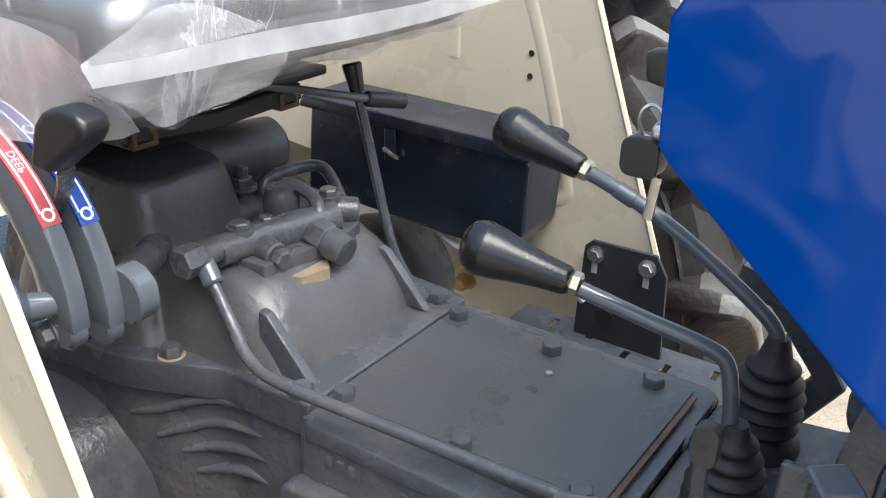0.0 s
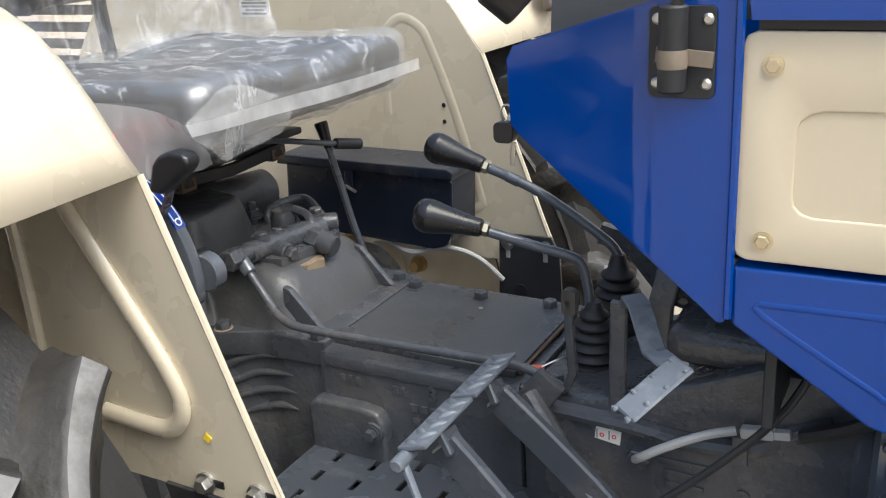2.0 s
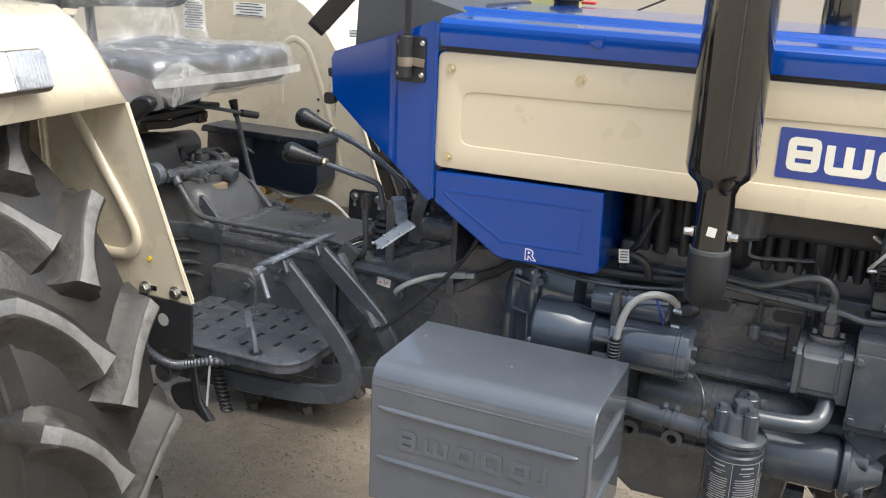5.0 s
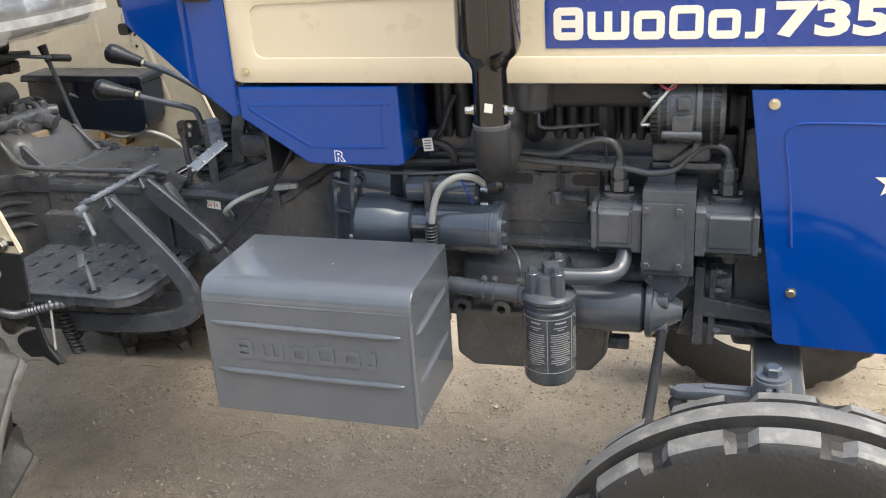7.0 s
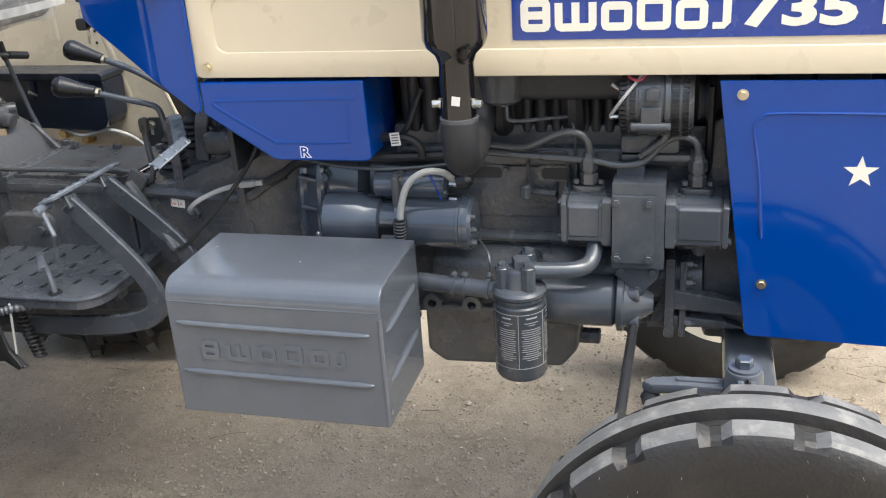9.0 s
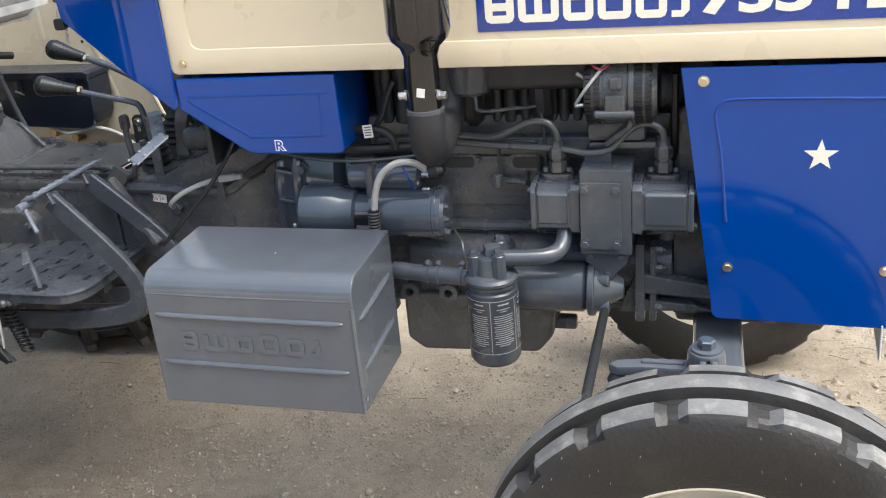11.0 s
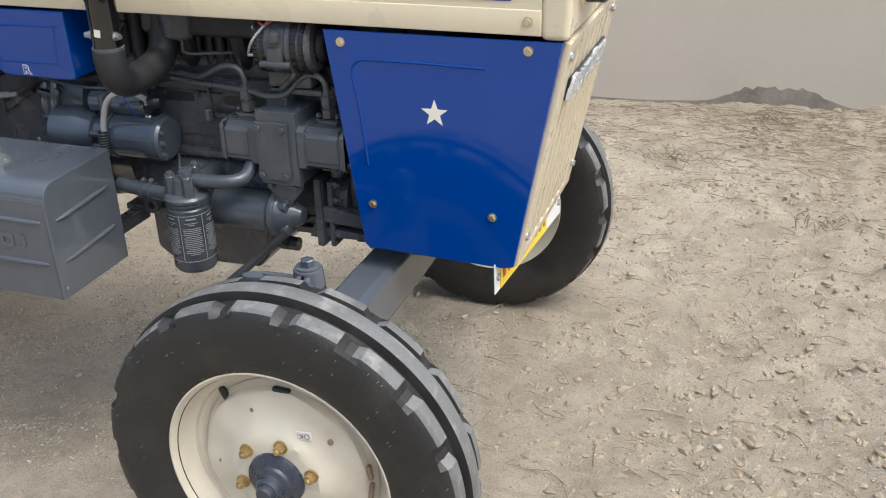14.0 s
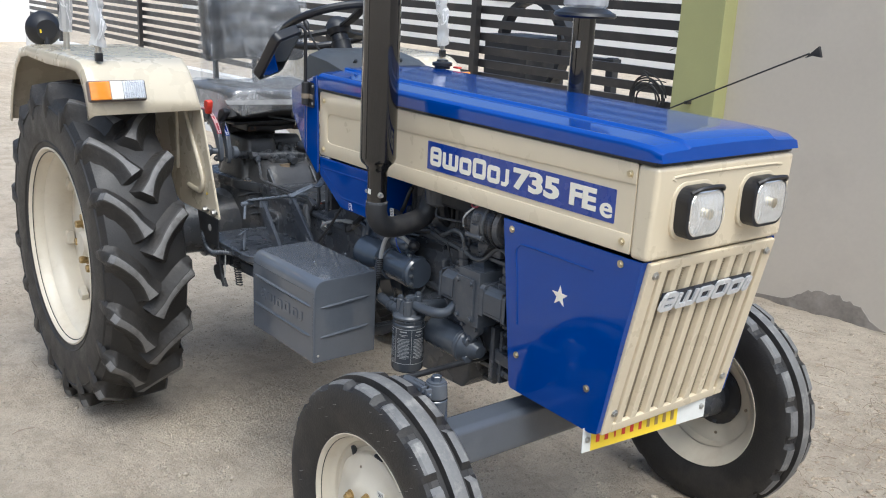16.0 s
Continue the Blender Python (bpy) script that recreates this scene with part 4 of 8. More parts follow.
    part("key_ring", tube([(0.726 + 0.007 * math.cos(a), -0.205, 1.214 + 0.009 * math.sin(a)) for a in [k * math.pi / 6 for k in range(13)]], 0.0012, 5, 2, up=(0, 1, 0)), M_STEEL, back)
    part("spare_key", box((0.732, -0.206, 1.172), (0.006, 0.002, 0.026), (0, 6, 0), bev=0.001), M_STEEL, back)
    part("switch_barrel", rod((0.764, -0.205, 1.252), (0.732, -0.205, 1.250), 0.006), M_STEEL, back)
    part("switch_knob", prism([(0.722, 1.236), (0.733, 1.234), (0.735, 1.254), (0.720, 1.252)], "y", -0.213, -0.199, 0.003), M_BLACK, back)
    # grey plastic dash hood above
    bm = bmesh.new()
    rows = []
    for x, w, z0, z1 in ((0.775, 0.205, 1.28, 1.405), (0.80, 0.207, 1.28, 1.425), (0.90, 0.20, 1.29, 1.412), (1.0, 0.185, 1.32, 1.384)):
        rows.append([bm.verts.new((x, y, z)) for y, z in ((-w, z0), (-w + 0.012, z1 - 0.02), (-w + 0.07, z1), (w - 0.07, z1), (w - 0.012, z1 - 0.02), (w, z0))])
    for a, b in zip(rows, rows[1:]):
        for k in range(6):
            bm.faces.new((a[k], a[(k + 1) % 6], b[(k + 1) % 6], b[k]))
    bm.faces.new(rows[0])
    bm.faces.new(rows[-1][::-1])
    dash = part("dash_hood", bm, material("grey_dash_plastic", (0.055, 0.06, 0.066), 0.5, vary=0.1, bump=0.1, bump_scale=300), tractor, "dark grey moulded dashboard hood", 50)
    for y in (-0.12, 0.06):
        part("screw_recess", rod((0.958, y, 1.386), (0.972, y, 1.402), 0.006), M_BLACK, dash)
    # steering column and wheel
    c, up = Vector((0.665, 0.0, 1.478)), Vector((-0.42, 0, 0.907)).normalized()
    col = part("steering_column", rod(c - up * 0.01 - up * 0.20, c - up * 0.02, 0.042, 0.03), M_BLACK, tractor, "black steering column")
    part("collar", rod(c - up * 0.09, c - up * 0.045, 0.036), M_BLACK, col)
    m = frame_to(c, c + up)
    bm = tube([(0.2 * math.cos(k * math.pi / 12), 0.2 * math.sin(k * math.pi / 12), 0.012) for k in range(25)], 0.0135, 10, 2)
    bmesh.ops.transform(bm, matrix=m, verts=bm.verts)
    wheel = part("steering_wheel", bm, M_BLACK, tractor, "black three-spoke steering wheel")
    for a in (90, 210, 330):
        ca, sa = math.cos(radians(a)), math.sin(radians(a))
        bm = strap([(0.02 * ca, 0.02 * sa, 0.0), (0.11 * ca, 0.11 * sa, 0.0), (0.195 * ca, 0.195 * sa, 0.01)], 0.034, 0.012, (-sa, ca, 0))
        bmesh.ops.transform(bm, matrix=m, verts=bm.verts)
        part("spoke", bm, M_BLACK, wheel)
    bm = lathe([(0, -0.02), (0.035, -0.02), (0.045, 0.0), (0.04, 0.015), (0, 0.02)], (0, 0, 0), (0, 0, 1), 18)
    bmesh.ops.transform(bm, matrix=m, verts=bm.verts)
    part("hub_cap", bm, M_BLACK, wheel)
    # hand throttle beside the column
    thr = part("hand_throttle", tube([(0.72, -0.10, 1.40), (0.69, -0.12, 1.45), (0.67, -0.125, 1.48)], 0.004, 8), M_BLACK, tractor)
    part("throttle_knob", lathe([(0, 0), (0.008, 0.004), (0.011, 0.02), (0.008, 0.034), (0, 0.036)], (0.672, -0.125, 1.475), (0.66, -0.128, 1.50), 12), M_BLACK, thr)
    # mirror on its arm
    arm = part("mirror_arm", tube([(0.918, -0.277, 1.30), (0.918, -0.277, 1.46), (0.914, -0.28, 1.495), (0.895, -0.295, 1.500), (0.872, -0.325, 1.455)], 0.006, 8, 4), M_BLACK, tractor, "thin black mirror arm")
    u, w = Vector((0.707, 0, 0.707)), Vector((0.25, -0.935, -0.25)).normalized()
    n = u.cross(w)
    head = Matrix(((w.x, u.x, n.x, 0.857), (w.y, u.y, n.y, -0.345), (w.z, u.z, n.z, 1.416), (0, 0, 0, 1)))
    bm = prism(rounded(-0.055, -0.10, 0.055, 0.10, 0.018), "z", -0.016, 0.016, 0.007, 3)
    bmesh.ops.transform(bm, matrix=head, verts=bm.verts)
    shell = part("mirror_shell", bm, M_BLACK, arm, "black mirror housing")
    bm = prism(rounded(-0.044, -0.086, 0.044, 0.086, 0.014), "z", 0.0150, 0.0172, 0)
    bmesh.ops.transform(bm, matrix=head, verts=bm.verts)
    part("mirror_glass", bm, M_MIRROR, arm, "rear-view mirror glass")


dash_cowl()


def under_bonnet_box():
    pts = [(0.968, 1.094), (1.282, 1.096), (1.285, 0.955), (1.275, 0.950), (1.108, 0.950), (1.095, 0.953), (0.970, 1.036)]
    b = part("tool_locker", prism(pts, "y", -0.2515, -0.09, 0.004, 3), M_BLUE, tractor, "glossy blue locker below the side panel")
    line = [(0.995, 1.060), (1.246, 1.064), (1.252, 1.058), (1.248, 0.992), (1.240, 0.986), (1.112, 0.984), (1.10, 0.988), (0.999, 1.048), (0.995, 1.060)]
    part("pressed_ridge", tube([(x, -0.2515, z) for x, z in line], 0.0032, 8, 3, flat=0.32, up=(0, 1, 0)), M_BLUE, b)
    text("R", 0.025, side_plane(1.160, 0.966, -0.2517) @ Matrix.Diagonal((1.15, 1, 1, 1)), 0.0005, M_WHITE, b, bold=0.0019)
    text("R", 0.025, side_plane(1.160, 0.966, -0.2521) @ Matrix.Diagonal((1.15, 1, 1, 1)), 0.0005, M_BLUE, b, bold=0.0004)


under_bonnet_box()


def exhaust():
    x, y = 1.480, -0.371
    prof = [(0, 0.0), (0.0275, 0.0), (0.0275, 0.098), (0.029, 0.102), (0.033, 0.112), (0.046, 0.124), (0.0505, 0.137), (0.0505, 0.93), (0.046, 0.945), (0.028, 0.955), (0.028, 1.05), (0.024, 1.05), (0.024, 0.95), (0, 0.95)]
    muf = part("silencer", lathe(prof, (x, y, 1.052), (x, y, 3), 40), M_CHROMEBLACK, tractor, "glossy black upright exhaust silencer")
    part("clamp", lathe([(0.0275, 0), (0.031, 0.001), (0.031, 0.007), (0.0275, 0.008)], (x, y, 1.058), (x, y, 2), 24), M_CAST, muf)
    for s in (-1, 1):
        part("clamp_bolt", hexbolt((x + s * 0.028, y - 0.008, 1.088), (s, -0.2, 0), 0.006, 0.012), M_STEEL, muf)
    part("seam", box((x + 0.012, y - 0.049, 1.52), (0.004, 0.004, 0.66), bev=0.001), M_CHROMEBLACK, muf)
    part("paper_mark", box((x + 0.003, y - 0.0279, 1.096), (0.013, 0.001, 0.014), (0, 8, 0), bev=0), M_PAPER, muf)
    part("elbow", tube([(x, y, 1.062), (x, y, 1.030), (x - 0.003, y + 0.016, 1.0), (x - 0.008, y + 0.055, 0.982), (x - 0.012, y + 0.12, 0.984), (x - 0.014, y + 0.175, 1.0), (x - 0.012, y + 0.20, 1.045), (x - 0.01, y + 0.205, 1.10)], 0.0305, 20, 5), M_BLACKDULL, tractor, "dull black cast exhaust elbow")
    man = part("exhaust_manifold", box((1.62, -0.155, 1.075), (0.40, 0.075, 0.06), bev=0.014, seg=3), M_BLACKDULL, tractor, "dark cast exhaust manifold")
    part("outlet", lathe([(0, 0), (0.030, 0), (0.036, 0.006), (0.040, 0.03), (0.044, 0.06), (0.044, 0.10), (0, 0.10)], (1.510, -0.178, 1.040), (1.512, -0.17, 1.5), 20), M_CAST, man)
    part("outlet_neck", box((1.530, -0.165, 1.085), (0.05, 0.05, 0.07), bev=0.012, seg=3), M_CAST, man)
    for k in range(3):
        part("runner", tube([(1.50 + 0.13 * k, -0.155, 1.06), (1.50 + 0.13 * k, -0.14, 1.0), (1.50 + 0.13 * k, -0.10, 0.97)], 0.022, 10), M_BLACKDULL, man)
    # air intake on the far side
    pole = part("air_intake_pipe", rod((1.583, 0.285, 1.20), (1.583, 0.285, 1.60), 0.034, seg=24), M_CHROMEBLACK, tractor, "black upright air intake pipe")
    part("hood_skirt", lathe([(0.034, 0), (0.088, 0.0), (0.094, 0.006), (0.090, 0.014), (0.062, 0.028), (0.034, 0.03)], (1.583, 0.285, 1.577), (1.583, 0.285, 3), 28), M_BLACK, pole)
    part("dust_bowl", lathe([(0.058, 0), (0.066, 0.01), (0.066, 0.085), (0.05, 0.10), (0, 0.105)], (1.583, 0.285, 1.604), (1.583, 0.285, 3), 28), M_HAZEFILM, pole, "clear plastic dust bowl")
    part("bowl_core", rod((1.583, 0.285, 1.60), (1.583, 0.285, 1.69), 0.026), M_BLACK, pole)
    part("sticker", box((1.596, 0.2525, 1.50), (0.014, 0.002, 0.02), (0, 0, 22), bev=0), M_PAPER, pole)


exhaust()


# -- front wheels --
def front_wheel():
    """Built round its own hub, outer side towards -y."""
    prof = [(0.205, 0.048), (0.213, 0.057), (0.24, 0.066), (0.28, 0.073), (0.31, 0.072), (0.326, 0.068), (0.337, 0.062), (0.342, 0.056), (0.344, 0.036), (0.334, 0.032), (0.334, 0.020), (0.350, 0.017), (0.353, 0.0)]
    half = [(r, -w) for r, w in prof]
    full = half + [(r, -w) for r, w in half[-2::-1]]
    seg = 144
    bm = bmesh.new()
    rings = []
    for i in range(seg):
        a = 2 * math.pi * i / seg
        step = (i % 8) in (0, 1)
        ring = []
        for k, (r, w) in enumerate(full):
            if 0.330 < r < 0.346 and abs(w) > 0.035:
                if step:
                    r, w = r - 0.011, w * 0.9
            ring.append(bm.verts.new((r * math.cos(a), w, r * math.sin(a))))
        rings.append(ring)
    for i in range(seg):
        a, b = rings[i], rings[(i + 1) % seg]
        for k in range(len(full) - 1):
            f = bm.faces.new((a[k], a[k + 1], b[k + 1], b[k]))
            r, w = full[k]
            r2, w2 = full[k + 1]
            f.material_index = 1 if (min(r, r2) > 0.348 or (min(r, r2) > 0.336 and (i % 8) not in (0, 1) and abs(w) > 0.033 and abs(w2) > 0.033)) else 0
    rim = bmesh.new()
    lathe([(0.168, 0.004), (0.176, -0.004), (0.186, -0.010), (0.189, -0.018), (0.198, -0.024), (0.203, -0.034), (0.207, -0.052), (0.215, -0.0595), (0.2195, -0.058), (0.2175, -0.050), (0.211, -0.045), (0.207, 0.045), (0.219, 0.053), (0.215, 0.060), (0.203, 0.052), (0.186, 0.03), (0.165, 0.012), (0.168, 0.004)], (0, 0, 0), (0, 1, 0), 96, rim)
    lathe([(0.172, -0.002), (0.163, -0.010), (0.1615, -0.018), (0.160, -0.0245), (0.156, -0.0275), (0.146, -0.0295), (0.128, -0.033), (0.110, -0.040), (0.094, -0.051), (0.084, -0.056), (0.07, -0.057), (0.0, -0.057), (0.0, -0.048), (0.085, -0.046), (0.12, -0.028), (0.155, -0.016), (0.165, 0.004)], (0, 0, 0), (0, 1, 0), 96, rim)
    for v in rim.verts:
        a = math.atan2(v.co.z, v.co.x)
        r = math.hypot(v.co.x, v.co.z)
        if 0.08 < r < 0.161 and v.co.y < -0.017:
            v.co.y += 0.006 * noise.noise((v.co.x * 17, v.co.z * 17, 1)) - 0.003 * math.cos(6 * a) * (r < 0.12)
            if r > 0.15:
                k = 1 + 0.028 * noise.noise((math.cos(a) * 2.5, math.sin(a) * 2.5, 5))
                v.co.x, v.co.z = v.co.x * k, v.co.z * k
    wheel = part("front_wheel", rim, M_RIM, tractor, "cream pressed-steel front wheel with black ribbed tyre")
    part("tyre", bm, [M_RUBBER, M_TREAD], wheel, "black three-rib front tyre", 30)
    part("hub", lathe([(0, -0.096), (0.019, -0.096), (0.023, -0.092), (0.0245, -0.079), (0.033, -0.076), (0.036, -0.071), (0.046, -0.069), (0.053, -0.064), (0.0545, -0.056), (0.0545, -0.04), (0, -0.04)], (0, 0, 0), (0, 1, 0), 32), M_HUB, wheel, "dark grey hub cap")
    part("hub_crown", lathe([(0, -0.108), (0.0135, -0.108), (0.016, -0.105), (0.016, -0.095), (0, -0.095)], (0, 0, 0), (0, 1, 0), 20), M_HUB, wheel)
    for k in range(6):
        a = radians(60 * k + 18)
        p = (0.073 * math.cos(a), -0.058, 0.073 * math.sin(a))
        nut = part("wheel_nut", hexbolt(p, (0, -1, 0), 0.0098, 0.013), M_RUSTNUT, wheel, "tarnished wheel nut")
        part("stud", rod((p[0], -0.066, p[2]), (p[0], -0.077, p[2]), 0.0055, seg=10), M_RUSTNUT, nut)
    for k in range(5):
        a = radians(72 * k + 40)
        part("disc_hole", rod((0.128 * math.cos(a), -0.0352, 0.128 * math.sin(a)), (0.128 * math.cos(a), -0.022, 0.128 * math.sin(a)), 0.0052), M_RAW, wheel)
    # loose paint and slots at the edge of the disc
    for a0, r, w, mat in ((133, 0.170, 0.030, M_BLACKDULL), (88, 0.1625, 0.034, M_BLACKDULL), (352, 0.1635, 0.046, M_RAW), (8, 0.1640, 0.030, M_RAW)):
        a = radians(a0)
        part("slot", box((r * math.cos(a), -0.018 if r < 0.169 else -0.009, r * math.sin(a)), (0.009 if r < 0.169 else w, 0.012, w if r < 0.169 else 0.012), (0, -a0 + (18 if r > 0.169 else 0), 0), bev=0.004), mat, wheel)
    st = part("sticker", box((0.058, -0.0475, 0.098), (0.026, 0.002, 0.016), (0, -6, 0), bev=0), M_PAPER, wheel, "small white paper sticker")
    text("OK", 0.015, pose(0.058, -0.0487, 0.098, 90, 0, 0) @ pose(0, 0, 0, 0, 0, 186), 0.0002, M_INK, wheel)
    bm = bmesh.new()
    rng = random.Random(8)
    for k in range(70):
        a, r = rng.uniform(0, 6.283), rng.choice([0.222, 0.265, 0.29, 0.315, 0.33])
        w = -0.056 - 0.017 * math.sin(max(0, min(1, (r - 0.21) / 0.12)) * 2.4)
        p = Vector((r * math.cos(a), w, r * math.sin(a)))
        rod(p, p + Vector((0, -0.008, 0.002)), 0.0005, 0.00025, 4, bm=bm)
    part("moulding_hairs", bm, M_TREAD, wheel)["kind"] = "stuff"
    for k in range(6):
        a = radians(60 * k + 18)
        part("inner_nut", hexbolt((0.088 * math.cos(a), -0.040, 0.088 * math.sin(a)), (0, 1, 0), 0.011, 0.014), M_CAST, wheel)
    part("inner_flange", lathe([(0, -0.02), (0.098, -0.038), (0.102, -0.036), (0.100, -0.030), (0.07, -0.022), (0.06, 0.0), (0, 0.0)], (0, 0, 0), (0, 1, 0), 24), M_BLACKDULL, wheel)
    part("inner_drum", lathe([(0, 0.10), (0.05, 0.10), (0.06, 0.06), (0.065, 0.0), (0.055, -0.03), (0, -0.03)], (0, 0, 0), (0, 1, 0), 24), M_CAST, wheel)
    return wheel


fw = front_wheel()
HUB = (1.943, -0.645, 0.408)
fw.matrix_basis = pose(*HUB, 0, 0, 0)
fw2 = copy_thing(fw, pose(1.948, 0.618, 0.418, 0, 0, 180))


def front_axle():
    zc = 0.545
    beam = part("front_axle", prism([(1.905, zc - 0.05), (1.985, zc - 0.05), (1.993, zc - 0.04), (1.988, zc + 0.045), (1.975, zc + 0.055), (1.91, zc + 0.055), (1.90, zc + 0.045)], "y", -0.475, 0.475, 0.006, 3), M_GREY, tractor, "grey tubular front axle beam")
    for s in SIDES:
        y = s * 0.481
        kx = 1.922
        kp = part("kingpin", rod((kx, y, 0.40), (kx, y, 0.672), 0.031), M_GREYGLOSS, beam, "grey kingpin housing")
        part("clamp", lathe([(0.02, 0), (0.029, 0), (0.030, 0.004), (0.0275, 0.034), (0.026, 0.037), (0.013, 0.037)], (kx, y, 0.676), (kx, y, 2), 28), M_GREY, kp)
        part("clamp_slot", box((kx + 0.004, y - 0.0290, 0.694), (0.003, 0.004, 0.034), bev=0), M_BLACK, kp)
        part("washer", lathe([(0, 0), (0.023, 0), (0.023, 0.004), (0, 0.004)], (kx, y, 0.713), (kx, y, 2), 24), M_GREY, kp)
        part("cap_nut", lathe([(0, 0), (0.0135, 0), (0.0135, 0.012), (0.011, 0.014), (0, 0.014)], (kx, y, 0.717), (kx, y, 2), 6), M_GREYGLOSS, kp)
        for e in (-1, 1):
            part("ear", box((kx + 0.004 + e * 0.009, y - 0.034, 0.694), (0.011, 0.020, 0.028), bev=0.004), M_GREY, kp)
        part("pinch_bolt", rod((kx - 0.020, y - 0.037, 0.694), (kx + 0.028, y - 0.037, 0.694), 0.006, seg=10), M_GREYGLOSS, kp)
        arm = prism([(kx - 0.02, -0.017), (kx - 0.09, -0.015), (kx - 0.135, -0.013), (kx - 0.150, 0.0), (kx - 0.135, 0.013), (kx - 0.09, 0.015), (kx - 0.02, 0.017)], "z", 0.664, 0.682, 0.005, 2)
        for v in arm.verts:
            v.co.y += y + s * -0.008
            v.co.z -= 0.10 * max(0.0, kx - 0.09 - v.co.x)
        part("steering_arm", arm, M_GREY, kp, "flat grey steering arm")
        part("arm_web", box((kx - 0.065, y - s * 0.008, 0.683), (0.065, 0.012, 0.006), bev=0.003), M_GREY, kp)
        part("ball_joint", lathe([(0, 0), (0.013, 0), (0.016, 0.012), (0.010, 0.024), (0, 0.024)], (kx - 0.135, y - s * 0.008, 0.636), (kx - 0.135, y - s * 0.008, 2), 14), M_BLACKDULL, kp)
        part("stub", rod((kx, y, 0.43), (1.943, s * 0.60, 0.415), 0.03), M_CAST, kp)
    part("tie_rod", rod((1.745, -0.555, 0.650), (1.745, 0.555, 0.650), 0.0085), M_BLACKDULL, tractor, "grey steering tie rod")
    part("axle_bracket", box((1.965, 0, 0.61), (0.20, 0.20, 0.10), bev=0.012), M_CAST, tractor, "cast axle pivot bracket")
    part("front_support", prism([(1.86, 0.60), (2.20, 0.62), (2.22, 0.68), (2.2, 0.72), (1.86, 0.76)], "y", -0.15, 0.15, 0.01), M_CAST, tractor, "cast front support of the engine")
    # radiator block behind the grille
    rad = part("radiator", box((2.06, 0, 0.92), (0.08, 0.40, 0.56), bev=0.006), M_BLACKDULL, tractor, "black radiator behind the grille")
    part("fan_shroud", box((1.985, 0, 0.93), (0.07, 0.40, 0.46), bev=0.02), M_BLACK, rad)


front_axle()


# -- engine --
def engine():
    blk = part("engine_block", prism([(1.29, 0.60), (1.93, 0.60), (1.93, 0.99), (1.29, 0.99)], "y", -0.135, 0.135, 0.012, 2), M_CAST, tractor, "dark grey painted cast engine block")
    part("side_rail", box((1.61, -0.142, 0.935), (0.60, 0.03, 0.035), bev=0.008), M_CAST, blk)
    part("side_swell", lathe([(0, 0), (0.055, 0), (0.06, 0.01), (0.06, 0.50), (0, 0.51)], (1.36, -0.115, 0.70), (2, -0.115, 0.70), 20), M_CAST, blk)
    part("face_step", box((1.475, -0.134, 0.862), (0.25, 0.012, 0.10), bev=0.005), M_CAST, blk)
    part("lower_rail", tube([(1.30, -0.135, 0.775), (1.50, -0.137, 0.772), (1.70, -0.137, 0.772)], 0.012, 10, 3), M_CAST, blk)
    for x, w in ((1.455, 0.10), (1.60, 0.075), (1.69, 0.05)):
        win = part("cast_frame", prism(rounded(x - w / 2, 0.882, x + w / 2, 0.915, 0.010), "y", -0.141, -0.132, 0.004), M_CAST, blk)
        part("recess", prism(rounded(x - w / 2 + 0.008, 0.888, x + w / 2 - 0.008, 0.909, 0.007), "y", -0.1420, -0.140, 0.001), M_BLACKDULL, win)
    for x, z in ((1.505, 0.905), (1.53, 0.868), (1.42, 0.905)):
        part("bolt", hexbolt((x, -0.141, z), (0, -1, 0), 0.006, 0.006), M_CAST, blk)
    part("drain_line", tube([(1.455, -0.17, 0.775), (1.475, -0.20, 0.765), (1.483, -0.215, 0.745), (1.483, -0.215, 0.715)], 0.0026, 6, 5), M_PIPE, blk)
    head = part("cylinder_head", box((1.615, 0.045, 1.085), (0.63, 0.30, 0.21), bev=0.01), M_BLACKDULL, tractor, "black cylinder head under the bonnet")
    for x, r in ((1.335, 0.012), (1.365, 0.016), (1.405, 0.011), (1.47, 0.013), (1.515, 0.009), (1.545, 0.010), (1.570, 0.012), (1.598, 0.010), (1.622, 0.012), (1.648, 0.009), (1.668, 0.010), (1.692, 0.010), (1.715, 0.008), (1.735, 0.010)):
        part("push_rod_tube", rod((x, -0.128, 0.975), (x, -0.128, 1.15), r, seg=14), M_BLACKDULL, head)
    part("rocker_cover", box((1.6, 0, 1.20), (0.56, 0.16, 0.10), bev=0.02), M_BLACKDULL, head)
    part("fuel_tank", box((1.24, 0, 1.23), (0.46, 0.42, 0.14), bev=0.02), M_BLACKDULL, tractor, "black fuel tank under the bonnet")
    part("tank_bracket", box((1.175, 0.10, 1.05), (0.33, 0.16, 0.24), bev=0.01), M_BLACKDULL, tractor, "black bracket below the fuel tank")
    part("firewall", box((1.005, 0, 1.12), (0.012, 0.46, 0.40), bev=0.003), M_BLACKDULL, tractor, "black bulkhead sheet")
    sump = part("sump", prism([(1.325, 0.615), (1.625, 0.615), (1.640, 0.600), (1.632, 0.53), (1.60, 0.490), (1.36, 0.484), (1.325, 0.51)], "y", -0.13, 0.13, 0.016, 3), M_CAST, tractor, "dark grey oil sump")
    part("drain_plug", rod((1.62, -0.05, 0.525), (1.668, -0.05, 0.525), 0.017, seg=8), M_CAST, sump)
    part("flange", box((1.60, 0, 0.617), (0.66, 0.30, 0.016), bev=0.004), M_CAST, sump)
